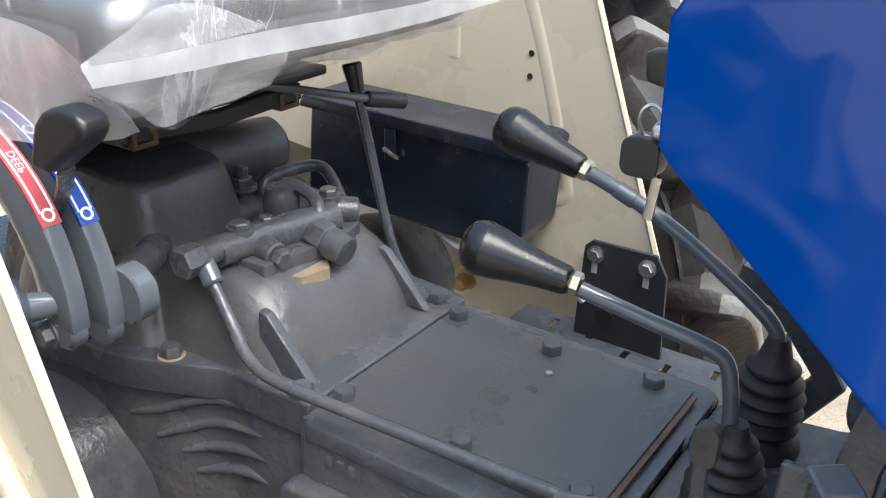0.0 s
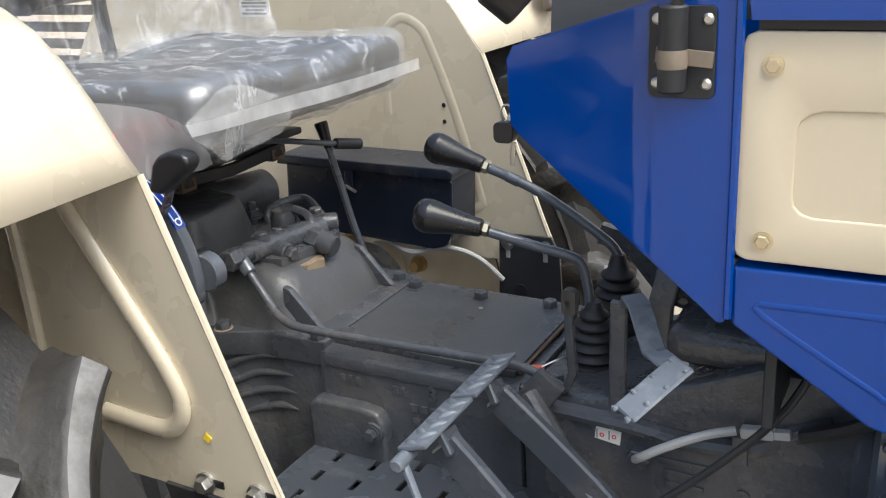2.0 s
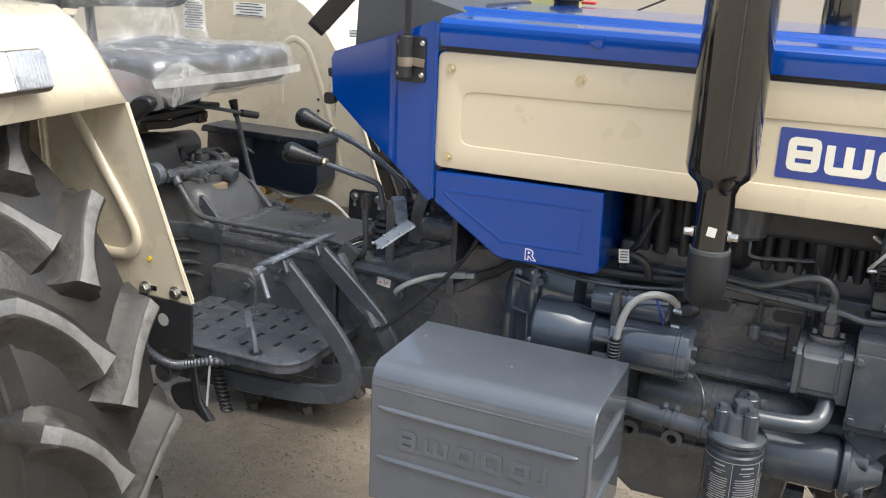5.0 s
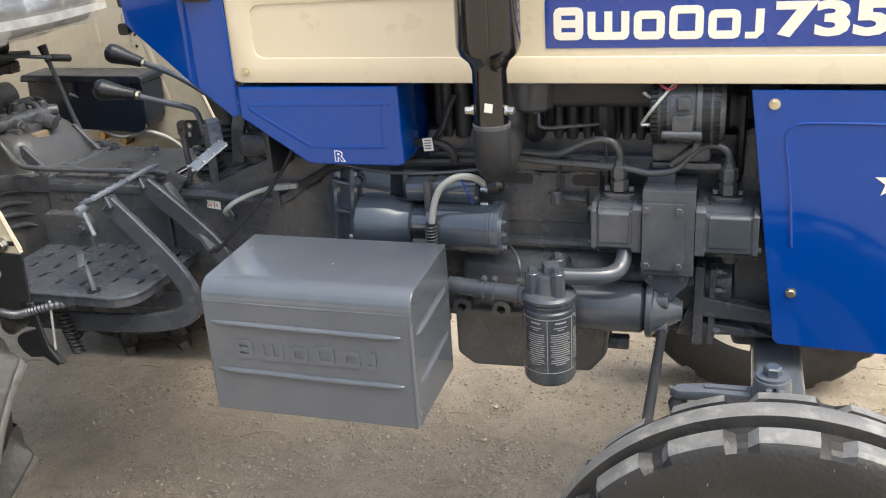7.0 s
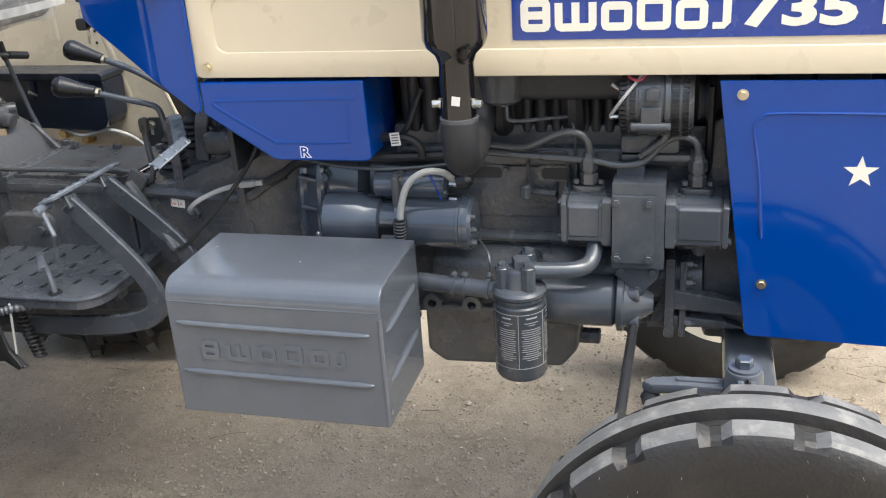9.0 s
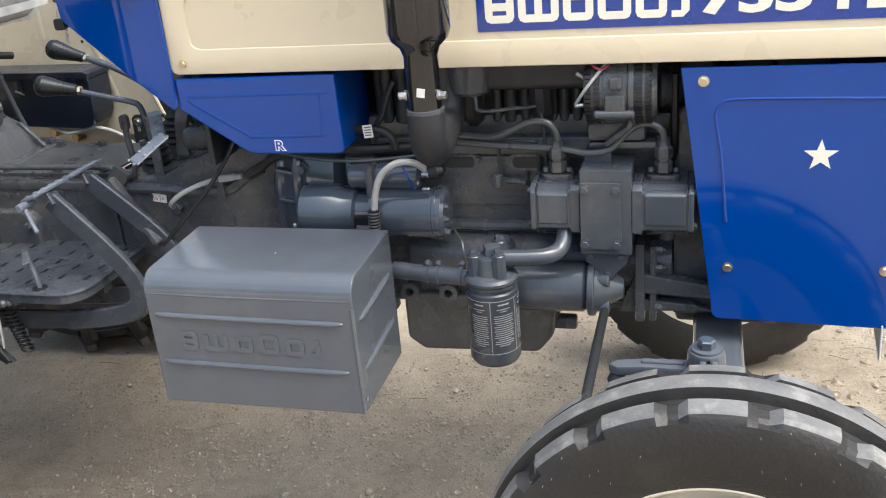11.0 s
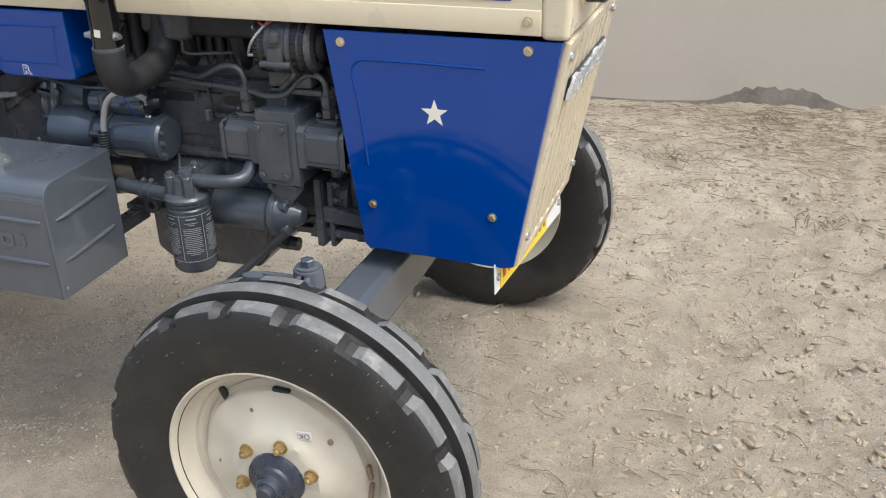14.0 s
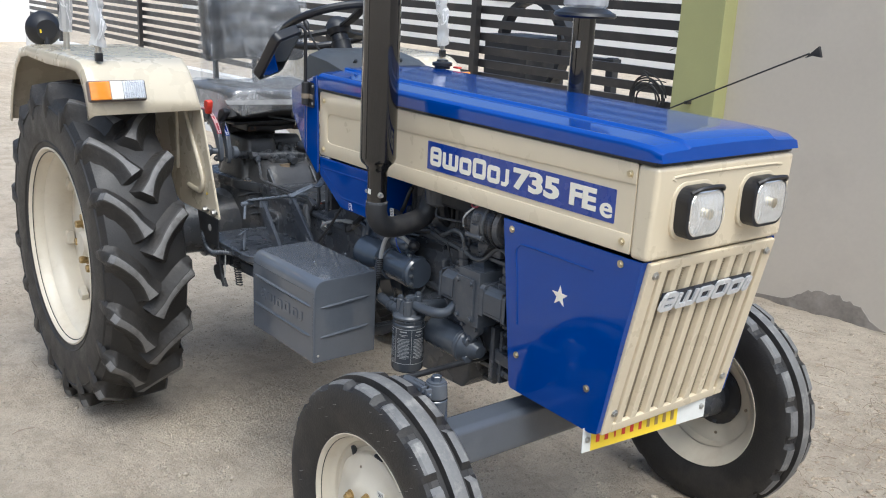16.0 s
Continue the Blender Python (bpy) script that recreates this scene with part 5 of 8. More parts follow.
    for x in (1.35, 1.43, 1.62, 1.70, 1.79):
        part("eye", lathe([(0.009, 0), (0.019, 0), (0.019, 0.026), (0.009, 0.026), (0.009, 0)], (x, -0.135, 0.632), (x, -1, 0.632), 16), M_CAST, blk)
    # flange and brackets under the timing cover
    part("timing_cover", prism([(1.86, 0.62), (1.955, 0.62), (1.955, 1.0), (1.90, 1.02), (1.86, 1.0)], "y", -0.16, 0.16, 0.012), M_CAST, tractor, "cast timing cover")
    part("mount_plate", box((1.805, -0.163, 0.686), (0.017, 0.075, 0.155), bev=0.003), M_CAST, blk)
    part("mount_plate", box((1.828, -0.154, 0.680), (0.012, 0.07, 0.150), bev=0.003), M_CAST, blk)
    part("mount_web", prism([(1.765, 0.615), (1.797, 0.615), (1.797, 0.70)], "y", -0.175, -0.160, 0.003), M_CAST, blk)
    part("cross_arm", prism([(1.80, 0.704), (1.93, 0.684), (1.95, 0.676), (1.95, 0.656), (1.80, 0.664)], "y", -0.195, -0.165, 0.005), M_CAST, blk)
    part("cross_arm", prism([(1.80, 0.648), (1.90, 0.640), (1.94, 0.628), (1.80, 0.622)], "y", -0.185, -0.16, 0.004), M_CAST, blk)
    for z in (0.632, 0.672, 0.712, 0.748):
        part("bolt", hexbolt((1.834, -0.182, z), (1, 0, 0), 0.0075, 0.010), M_CAST, blk)
        part("stud_end", rod((1.834, -0.182, z), (1.852, -0.182, z), 0.004, seg=8), M_CAST, blk)
    # twin gear pumps on a square drive housing
    py, pz = -0.194, 0.846
    cov = part("pump_body", box((1.7505, -0.187, 0.842), (0.089, 0.124, 0.156), bev=0.003), M_ENGINE, tractor, "grey pump drive housing")
    part("cover_plate", box((1.7425, -0.2525, 0.838), (0.071, 0.008, 0.122), bev=0.0015), M_ENGINE, cov)
    part("top_step", box((1.734, -0.175, 0.929), (0.047, 0.06, 0.022), bev=0.003), M_ENGINE, cov)
    part("top_shelf", box((1.775, -0.16, 0.947), (0.115, 0.07, 0.012), bev=0.003), M_CAST, cov)
    part("lower_flange", prism([(1.708, 0.770), (1.790, 0.770), (1.786, 0.742), (1.768, 0.722), (1.758, 0.704), (1.744, 0.704), (1.730, 0.728), (1.712, 0.745)], "y", -0.237, -0.215, 0.005), M_ENGINE, cov)
    for x, z in ((1.7145, 0.887), (1.7685, 0.887), (1.7155, 0.786), (1.7695, 0.786)):
        part("bolt", hexbolt((x, -0.2565, z), (0, -1, 0), 0.0072, 0.006), M_ENGINE, cov)
    for x, z in ((1.722, 0.756), (1.776, 0.756), (1.751, 0.720)):
        part("bolt", hexbolt((x, -0.237, z), (0, -1, 0), 0.0075, 0.007), M_ENGINE, cov)
    for s, x0, x1 in ((-1, 1.706, 1.619), (1, 1.795, 1.898)):
        def ring(h, d, c, lo=0.0):
            return [(py - d + c, pz - h + lo), (py - d, pz - h + lo + c * 0.7), (py - d, pz + h - c), (py - d + c * 1.4, pz + h), (py + d, pz + h), (py + d, pz - h + lo)]
        body = part("gear_pump", prism(ring(0.043, 0.054, 0.014), "x", x0, x1, 0.002), M_ENGINE, tractor, "grey painted gear pump")
        part("end_flange", prism(ring(0.0455, 0.056, 0.008), "x", x0, x0 + s * 0.017, 0.002), M_ENGINE, body)
        part("raised_face", prism(ring(0.036, 0.0565, 0.008, 0.006), "x", x0 + s * 0.022, x1 - s * 0.014, 0.002), M_ENGINE, body)
        part("end_cover", prism(ring(0.0445, 0.0555, 0.012), "x", x1 - s * 0.010, x1, 0.002), M_ENGINE, body)
        part("joint", box((x1 - s * 0.0115, py, pz), (0.0016, 0.1085, 0.0865), bev=0), M_BLACKDULL, body)
        for dz in (0.031, -0.031):
            part("cap_screw", hexbolt((x1, py - 0.038, pz + dz), (s, 0, 0), 0.006, 0.006), M_ENGINE, body)
            part("cap_screw", hexbolt((x0 + s * 0.017, py - 0.048, pz + dz), (s, 0, 0), 0.006, 0.005), M_ENGINE, body)
        ux = 1.662 if s < 0 else 1.845
        part("pipe_flange", prism(rounded(ux - 0.029, py - 0.018, ux + 0.029, py + 0.018, 0.016), "z", pz + 0.042, pz + 0.052, 0.002), M_CAST, body)
        part("pipe_nut", lathe([(0, 0), (0.0155, 0), (0.0155, 0.018), (0.0125, 0.020), (0.0125, 0.024), (0.016, 0.025), (0.016, 0.043), (0.011, 0.047), (0.009, 0.056), (0, 0.056)], (ux, py, pz + 0.055), (ux, py, 3), 6), M_CAST, body)
        for dx in (-0.021, 0.021):
            part("screw", hexbolt((ux + dx, py - 0.006, pz + 0.056), (0, 0, 1), 0.0055, 0.007, False), M_CAST, body)
        if s > 0:
            part("drain", rod((1.853, py, pz - 0.046), (1.853, py, pz - 0.072), 0.013, seg=10), M_CAST, body)
            part("drain_flange", box((1.853, py, pz - 0.050), (0.05, 0.04, 0.012), bev=0.004), M_CAST, body)
    part("fuel_pipe", tube([(1.662, -0.194, 0.945), (1.6616, -0.2, 0.9728), (1.6508, -0.2, 0.9887), (1.6314, -0.2, 0.9933), (1.607, -0.198, 0.9878), (1.5673, -0.19, 0.9685), (1.542, -0.18, 0.959), (1.5014, -0.165, 0.957), (1.44, -0.15, 0.957)], 0.0064, 10, 5), M_PIPE, tractor, "grey steel pipe over the pump")
    part("fuel_pipe", tube([(1.845, -0.194, 0.942), (1.8431, -0.2, 0.9731), (1.8289, -0.2, 0.9855), (1.8061, -0.2, 0.986), (1.7836, -0.2, 0.9717), (1.7565, -0.205, 0.9449), (1.7283, -0.207, 0.938), (1.7044, -0.205, 0.9383), (1.6755, -0.20, 0.9426), (1.6266, -0.19, 0.9425), (1.506, -0.17, 0.944), (1.44, -0.15, 0.944)], 0.0064, 10, 5), M_PIPE, tractor, "grey steel pipe over the pump")
    # thin lines
    for pts, r in (([(1.55, -0.15, 0.87), (1.55, -0.165, 0.93), (1.565, -0.165, 0.945), (1.61, -0.16, 0.945), (1.62, -0.155, 0.93), (1.62, -0.15, 0.86)], 0.0035),
                   ([(1.52, -0.17, 1.10), (1.52, -0.19, 1.03), (1.53, -0.19, 1.01), (1.60, -0.17, 1.01), (1.63, -0.16, 1.0), (1.635, -0.155, 0.90)], 0.0035),
                   ([(1.53, -0.18, 1.085), (1.60, -0.185, 1.085), (1.66, -0.185, 1.09), (1.69, -0.18, 1.11), (1.70, -0.17, 1.15)], 0.004),
                   ([(1.545, -0.15, 0.868), (1.60, -0.165, 0.868)], 0.006)):
        part("fuel_line", tube(pts, r, 8, 5), M_CAST, tractor, "thin grey fuel line")
    part("banjo_fitting", rod((1.545, -0.17, 0.86), (1.545, -0.17, 0.885), 0.010, seg=8), M_CAST, tractor)
    part("brass_fitting", rod((1.515, -0.185, 1.035), (1.515, -0.185, 1.065), 0.008, seg=6), M_BRASS, tractor, "brass hexagon pipe fitting")
    # alternator
    ax, ay, az = 1.765, -0.19, 1.048
    alt = part("alternator", rod((1.715, ay, az), (1.835, ay, az), 0.060, seg=24, bev=0.012), M_CAST, tractor, "dark grey alternator with cooling slots")
    for x0, w, a0, n in ((1.724, 0.011, 96, 22), (1.738, 0.010, 100, 20), (1.806, 0.012, 108, 18), (1.822, 0.010, 100, 20)):
        for k in range(n):
            a = radians(a0 + 7.6 * k)
            part("slot", box((x0, ay + 0.0590 * math.cos(a), az + 0.0590 * math.sin(a)), (w, 0.006, 0.0040), (math.degrees(a) - 90, 0, 0), bev=0), M_BLACK, alt)
    part("stator", lathe([(0.058, 0), (0.0615, 0.001), (0.0615, 0.040), (0.058, 0.041)], (1.747, ay, az), (3, ay, az), 32), M_CAST, alt)
    part("band", lathe([(0.0595, 0), (0.0645, 0.001), (0.0645, 0.009), (0.0595, 0.010)], (1.789, ay, az), (3, ay, az), 32), M_PIPE, alt)
    part("case_lug", box((1.768, ay - 0.058, az - 0.018), (0.034, 0.02, 0.042), bev=0.004), M_CAST, alt)
    part("case_lug", box((1.770, ay - 0.060, az + 0.022), (0.022, 0.02, 0.020), bev=0.004), M_CAST, alt)
    part("lug_bolt", rod((1.735, ay - 0.064, az - 0.030), (1.80, ay - 0.064, az - 0.030), 0.0075, seg=12), M_CAST, alt)
    part("pulley", lathe([(0, 0), (0.034, 0), (0.028, 0.008), (0.034, 0.016), (0, 0.016)], (1.842, ay, az), (3, ay, az), 24), M_BLACKDULL, alt)
    part("bracket", box((1.765, -0.175, 0.972), (0.10, 0.05, 0.035), bev=0.01), M_CAST, alt)
    part("bracket_arm", strap([(1.80, -0.215, 1.02), (1.79, -0.215, 0.99), (1.75, -0.20, 0.955)], 0.03, 0.01, (0, 1, 0)), M_CAST, alt)
    part("stud", rod((1.716, -0.21, 1.07), (1.700, -0.212, 1.08), 0.004, seg=8), M_STEEL, alt)
    part("stud", rod((1.716, -0.235, 1.03), (1.700, -0.238, 1.03), 0.004, seg=8), M_STEEL, alt)
    part("wire", tube([(1.702, -0.238, 1.032), (1.72, -0.252, 1.06), (1.745, -0.24, 1.09), (1.78, -0.20, 1.13)], 0.0028, 6), M_WIREGREY, alt, "pale wire lead")
    part("wire", tube([(1.715, -0.20, 1.115), (1.735, -0.24, 1.095), (1.755, -0.235, 1.095), (1.77, -0.2, 1.135)], 0.0025, 6), M_RED, alt, "red wire lead")
    belt = tube([(1.862, -0.19, 1.07), (1.862, -0.17, 0.95), (1.862, -0.10, 0.85), (1.862, -0.06, 0.95), (1.862, -0.12, 1.08), (1.862, -0.17, 1.09), (1.862, -0.19, 1.07)], 0.007, 6, 5)
    part("fan_belt", belt, M_BLACK, tractor, "black fan belt")
    # oil filter with printed label
    fx, fy = 1.552, -0.298
    fil = part("oil_filter", lathe([(0, 0), (0.034, 0), (0.042, 0.004), (0.0465, 0.012), (0.0465, 0.145), (0.044, 0.148), (0.044, 0.152), (0.046, 0.154), (0.046, 0.160), (0, 0.162)], (fx, fy, 0.572), (fx, fy, 3), 40), M_FILTER, tractor, "dark grey spin-on oil filter with printed label")
    hd = part("filter_head", lathe([(0, 0), (0.047, 0), (0.048, 0.006), (0.044, 0.011), (0.030, 0.014), (0.026, 0.04), (0.022, 0.046), (0, 0.047)], (fx, fy, 0.734), (fx, fy, 3), 24), M_ENGINE, tractor, "grey cast oil filter head")
    for dx, dy, dz in ((-0.026, -0.012, 0.785), (0.02, -0.02, 0.79), (0.014, 0.02, 0.80)):
        part("stud", rod((fx + dx, fy + dy, 0.735), (fx + dx, fy + dy, dz), 0.0125, seg=8), M_ENGINE, hd)
        part("bolt", hexbolt((fx + dx, fy + dy, dz), (0, 0, 1), 0.008, 0.008), M_ENGINE, hd)
    part("head_pipe", tube([(fx + 0.02, fy + 0.005, 0.772), (fx + 0.09, fy + 0.02, 0.770), (fx + 0.118, fy + 0.045, 0.775), (fx + 0.125, fy + 0.07, 0.80), (fx + 0.128, fy + 0.09, 0.83)], 0.0150, 14, 5), M_ENGINE, hd)
    part("outlet", tube([(fx, fy + 0.01, 0.755), (fx + 0.0, fy + 0.12, 0.745)], 0.024, 12, 2), M_ENGINE, hd)
    part("head_block", box((fx + 0.004, fy + 0.004, 0.772), (0.030, 0.030, 0.052), (0, 0, 20), bev=0.006), M_ENGINE, hd)
    rows_w = (0.5, 0.0, 0.62, 0.3, 0.0, 0.86, 0.9, 0.82, 0.9, 0.7, 0.9, 0.85, 0.9, 0.78, 0.88, 0.9, 0.6, 0.84, 0.88, 0.5)
    for k, w in enumerate(rows_w):
        z = 0.700 - 0.0042 * k
        for a0, span in ((-132, 44), (-80, 52), (-20, 50)):
            if not w:
                continue
            mid, half = a0 + span / 2, span * w / 2
            bm = bmesh.new()
            q = []
            for zz in (z, z + (0.0028 if k == 0 else 0.0014)):
                q.append([bm.verts.new((fx + 0.0468 * math.cos(radians(mid - half + 2 * half * i / 5)), fy + 0.0468 * math.sin(radians(mid - half + 2 * half * i / 5)), zz)) for i in range(6)])
            for i in range(5):
                bm.faces.new((q[0][i], q[0][i + 1], q[1][i + 1], q[1][i]))
            part("print_bar", bm, M_PRINT, fil)
    for a in (-84, -24):
        part("print_edge", box((fx + 0.0467 * math.cos(radians(a)), fy + 0.0467 * math.sin(radians(a)), 0.657), (0.0008, 0.0008, 0.104), (0, 0, a), bev=0), M_PRINT, fil)
    for z in (0.708, 0.604):
        part("print_ring", lathe([(0.0468, 0), (0.0470, 0.0005), (0.0468, 0.0012)], (fx, fy, z), (fx, fy, 3), 40), M_PRINT, fil)
    # cooler canister behind the filter, and its hose
    can = part("oil_cooler", rod((1.57, -0.215, 0.685), (1.715, -0.215, 0.685), 0.047, seg=24, bev=0.008), M_ENGINE, tractor, "grey cylindrical housing behind the filter")
    part("end_ring", rod((1.715, -0.215, 0.685), (1.728, -0.215, 0.685), 0.054, seg=24), M_ENGINE, can)
    part("end_cone", lathe([(0, 0), (0.05, 0), (0.03, 0.03), (0.018, 0.05), (0, 0.052)], (1.728, -0.215, 0.685), (3, -0.215, 0.66), 14), M_ENGINE, can)
    for z in (0.66, 0.71):
        part("boss", rod((1.72, -0.235, z), (1.755, -0.24, z), 0.013, seg=12), M_ENGINE, can)
    hose = part("hose", tube([(1.36, -0.262, 0.728), (1.42, -0.272, 0.728), (1.53, -0.285, 0.725)], 0.0165, 14, 3), M_ENGINE, tractor, "grey painted rubber hose with clamps")
    for x in (1.425, 1.445, 1.49, 1.515):
        part("clamp", lathe([(0.0168, 0), (0.0195, 0.001), (0.0195, 0.007), (0.0168, 0.008)], (x, -0.272 - (x - 1.42) * 0.11, 0.7275), (3, -0.45, 0.727), 16), M_ENGINE, hose)
        part("clamp_screw", rod((x + 0.004, -0.28, 0.747), (x + 0.004, -0.268, 0.75), 0.006, seg=8), M_ENGINE, hose)
    # starter motor
    sy = -0.192
    st = part("starter_motor", lathe([(0, 0), (0.050, 0), (0.0545, 0.005), (0.0545, 0.070), (0.047, 0.084), (0.045, 0.108), (0.036, 0.112), (0.036, 0.142), (0.052, 0.144), (0.052, 0.154), (0.0495, 0.156), (0.0495, 0.257), (0.051, 0.258), (0.051, 0.264), (0.0495, 0.265), (0.0495, 0.280), (0.044, 0.286), (0, 0.286)], (1.168, sy, 0.818), (3, sy, 0.815), 32), M_GREYGLOSS, tractor, "glossy grey starter motor")
    part("solenoid", lathe([(0, 0), (0.024, 0), (0.026, 0.003), (0.026, 0.05), (0.024, 0.052), (0.024, 0.06), (0.027, 0.062), (0.027, 0.135), (0.02, 0.14), (0, 0.14)], (1.268, sy + 0.006, 0.888), (3, sy + 0.006, 0.888), 24), M_GREYGLOSS, st)
    for x, r in ((1.192, 0.054), (1.322, 0.0545), (1.432, 0.0515)):
        part("flange_ring", lathe([(r - 0.008, 0), (r, 0.001), (r, 0.007), (r - 0.008, 0.008)], (x, sy, 0.818), (3, sy, 0.816), 32), M_GREYGLOSS, st)
    part("nose_window", box((1.292, sy - 0.034, 0.806), (0.030, 0.012, 0.030), bev=0.004), M_BLACK, st)
    for a in (200, 250, 300):
        part("flange_bolt", hexbolt((1.20, sy + 0.046 * math.cos(radians(a)), 0.818 + 0.046 * math.sin(radians(a))), (1, 0, 0), 0.007, 0.009), M_GREYGLOSS, st)
    part("web", box((1.315, sy, 0.855), (0.016, 0.07, 0.12), bev=0.006), M_CAST, st)
    part("terminal", rod((1.41, sy - 0.008, 0.895), (1.435, sy - 0.01, 0.895), 0.006, seg=8), M_STEEL, st)
    part("terminal", rod((1.41, sy - 0.012, 0.868), (1.426, sy - 0.014, 0.868), 0.005, seg=8), M_STEEL, st)
    part("rubber_cap", lathe([(0, 0), (0.014, 0.002), (0.016, 0.02), (0.008, 0.03), (0, 0.03)], (1.425, sy - 0.012, 0.90), (1.6, sy + 0.0, 0.93), 12), M_BLACK, st)
    for z in (0.79, 0.84, 0.815):
        part("end_screw", hexbolt((1.455, sy - 0.03, z), (1, 0, 0), 0.005, 0.007), M_PIPE, st)
    for z in (0.80, 0.83):
        part("through_bolt", rod((1.285, sy - 0.045, z), (1.325, sy - 0.045, z), 0.006, seg=8), M_CAST, st)
    part("sleeved_cable", tube([(1.420, -0.205, 0.905), (1.405, -0.225, 0.925), (1.375, -0.238, 0.928), (1.345, -0.242, 0.905), (1.330, -0.246, 0.86), (1.327, -0.25, 0.81), (1.327, -0.27, 0.76)], 0.0064, 10, 5), M_WIREGREY, tractor, "pale grey sleeved starter cable")
    con = part("conduit", tube([(1.327, -0.249, 0.842), (1.327, -0.252, 0.80), (1.327, -0.27, 0.76)], 0.0105, 10, 3), M_BLACK, tractor, "black corrugated conduit")
    for k in range(10):
        part("corrugation", lathe([(0.010, 0), (0.0122, 0.0015), (0.010, 0.003)], (1.327, -0.2495 - 0.0008 * k, 0.838 - 0.0058 * k), (1.327, -0.26, 0.0), 10), M_PIPE, con)
    part("blue_lead", tube([(1.385, -0.235, 0.925), (1.395, -0.236, 0.90), (1.40, -0.225, 0.875)], 0.0018, 6), M_DECAL, tractor)


engine()


# -- clutch bell and gearbox --
def gearbox():
    bell = bmesh.new()
    rows = []
    for x, ry, rz, zc in ((1.08, 0.140, 0.16, 0.79), (1.12, 0.172, 0.185, 0.80), (1.20, 0.182, 0.195, 0.80), (1.225, 0.18, 0.19, 0.80), (1.24, 0.15, 0.18, 0.80), (1.30, 0.15, 0.18, 0.80)):
        rows.append([bell.verts.new((x, math.copysign(abs(math.cos(a)) ** 0.7, math.cos(a)) * ry, zc + math.copysign(abs(math.sin(a)) ** 0.7, math.sin(a)) * rz)) for a in [2 * math.pi * k / 40 for k in range(40)]])
    for a, b in zip(rows, rows[1:]):
        for k in range(40):
            bell.faces.new((a[k], b[k], b[(k + 1) % 40], a[(k + 1) % 40]))
    bell.faces.new(rows[0])
    bell.faces.new(rows[-1][::-1])
    b = part("bell_housing", bell, M_GREYGLOSS, tractor, "glossy grey clutch bell housing")
    for x, ry, rz in ((1.108, 0.164, 0.178), (1.150, 0.180, 0.192)):
        arc = []
        for k in range(15):
            a = radians(128 + 104 * k / 14)
            arc.append((x, math.copysign(abs(math.cos(a)) ** 0.7, math.cos(a)) * ry, 0.80 + math.copysign(abs(math.sin(a)) ** 0.7, math.sin(a)) * rz))
        part("rim_rib", tube(arc, 0.011, 10, 2), M_GREYGLOSS, b)
    for z in (0.76, 0.83, 0.89):
        part("web", box((1.129, -0.172, z), (0.044, 0.018, 0.009), (0, 12, 0), bev=0.003), M_GREYGLOSS, b)
    for z in (0.735, 0.895):
        part("bolt", hexbolt((1.16, -0.168, z), (0, -1, 0), 0.010, 0.012), M_GREYGLOSS, b)
    part("lug", tube([(1.115, -0.155, 0.70), (1.13, -0.165, 0.708), (1.15, -0.168, 0.725)], 0.011, 8), M_WIREGREY, b)
    # front gearbox
    g = part("gearbox", prism([(0.70, 0.56), (1.12, 0.58), (1.12, 0.93), (0.98, 0.935), (0.82, 0.865), (0.70, 0.850)], "y", -0.135, 0.135, 0.012, 2), M_CAST, tractor, "dark grey painted cast gearbox")
    part("top_rail", tube([(0.70, -0.137, 0.842), (0.84, -0.137, 0.838), (0.90, -0.137, 0.832), (0.975, -0.138, 0.838), (1.02, -0.138, 0.865), (1.06, -0.138, 0.885)], 0.011, 8), M_CAST, g)
    part("top_lump", box((0.96, -0.05, 0.935), (0.18, 0.13, 0.05), bev=0.02, seg=3), M_CAST, g)
    text("2", 0.034, side_plane(0.972, 0.768, -0.1352), 0.002, M_CAST, g, bold=0.001)
    for k, (w, z) in enumerate(((0.06, 0.80), (0.05, 0.785), (0.045, 0.77), (0.055, 0.728))):
        part("cast_mark", box((0.905, -0.136, z), (w, 0.004, 0.007), bev=0.001), M_CAST, g)
    # main housing
    h = part("transmission_housing", prism([(0.395, 0.49), (0.70, 0.52), (0.70, 0.852), (0.395, 0.8545)], "y", -0.135, 0.15, 0.010, 2), M_CAST, tractor, "dark grey painted transmission housing")
    part("rear_case", prism([(-0.30, 0.42), (0.41, 0.50), (0.41, 0.825), (-0.30, 0.825)], "y", -0.112, 0.145, 0.01, 2), M_CAST, h)
    part("top_flange", prism([(0.407, -0.1385), (0.70, -0.1385), (0.70, 0.140), (0.407, 0.140)], "z", 0.832, 0.852, 0.005), M_CAST, h)
    part("side_boss", prism([(0.386, 0.700), (0.51, 0.700), (0.51, 0.768), (0.498, 0.786), (0.47, 0.790), (0.398, 0.790), (0.386, 0.778)], "y", -0.156, -0.130, 0.007, 3), M_CAST, h)
    part("boss_pad", lathe([(0, 0), (0.016, 0), (0.015, 0.006), (0, 0.006)], (0.492, -0.154, 0.757), (0.492, -1, 0.757), 20), M_CAST, h)
    part("bolt", hexbolt((0.492, -0.160, 0.757), (0, -1, 0), 0.009, 0.01), M_CAST, h)
    text("3", 0.030, side_plane(0.576, 0.821, -0.1352), 0.0032, M_CAST, h, bold=0.0012)
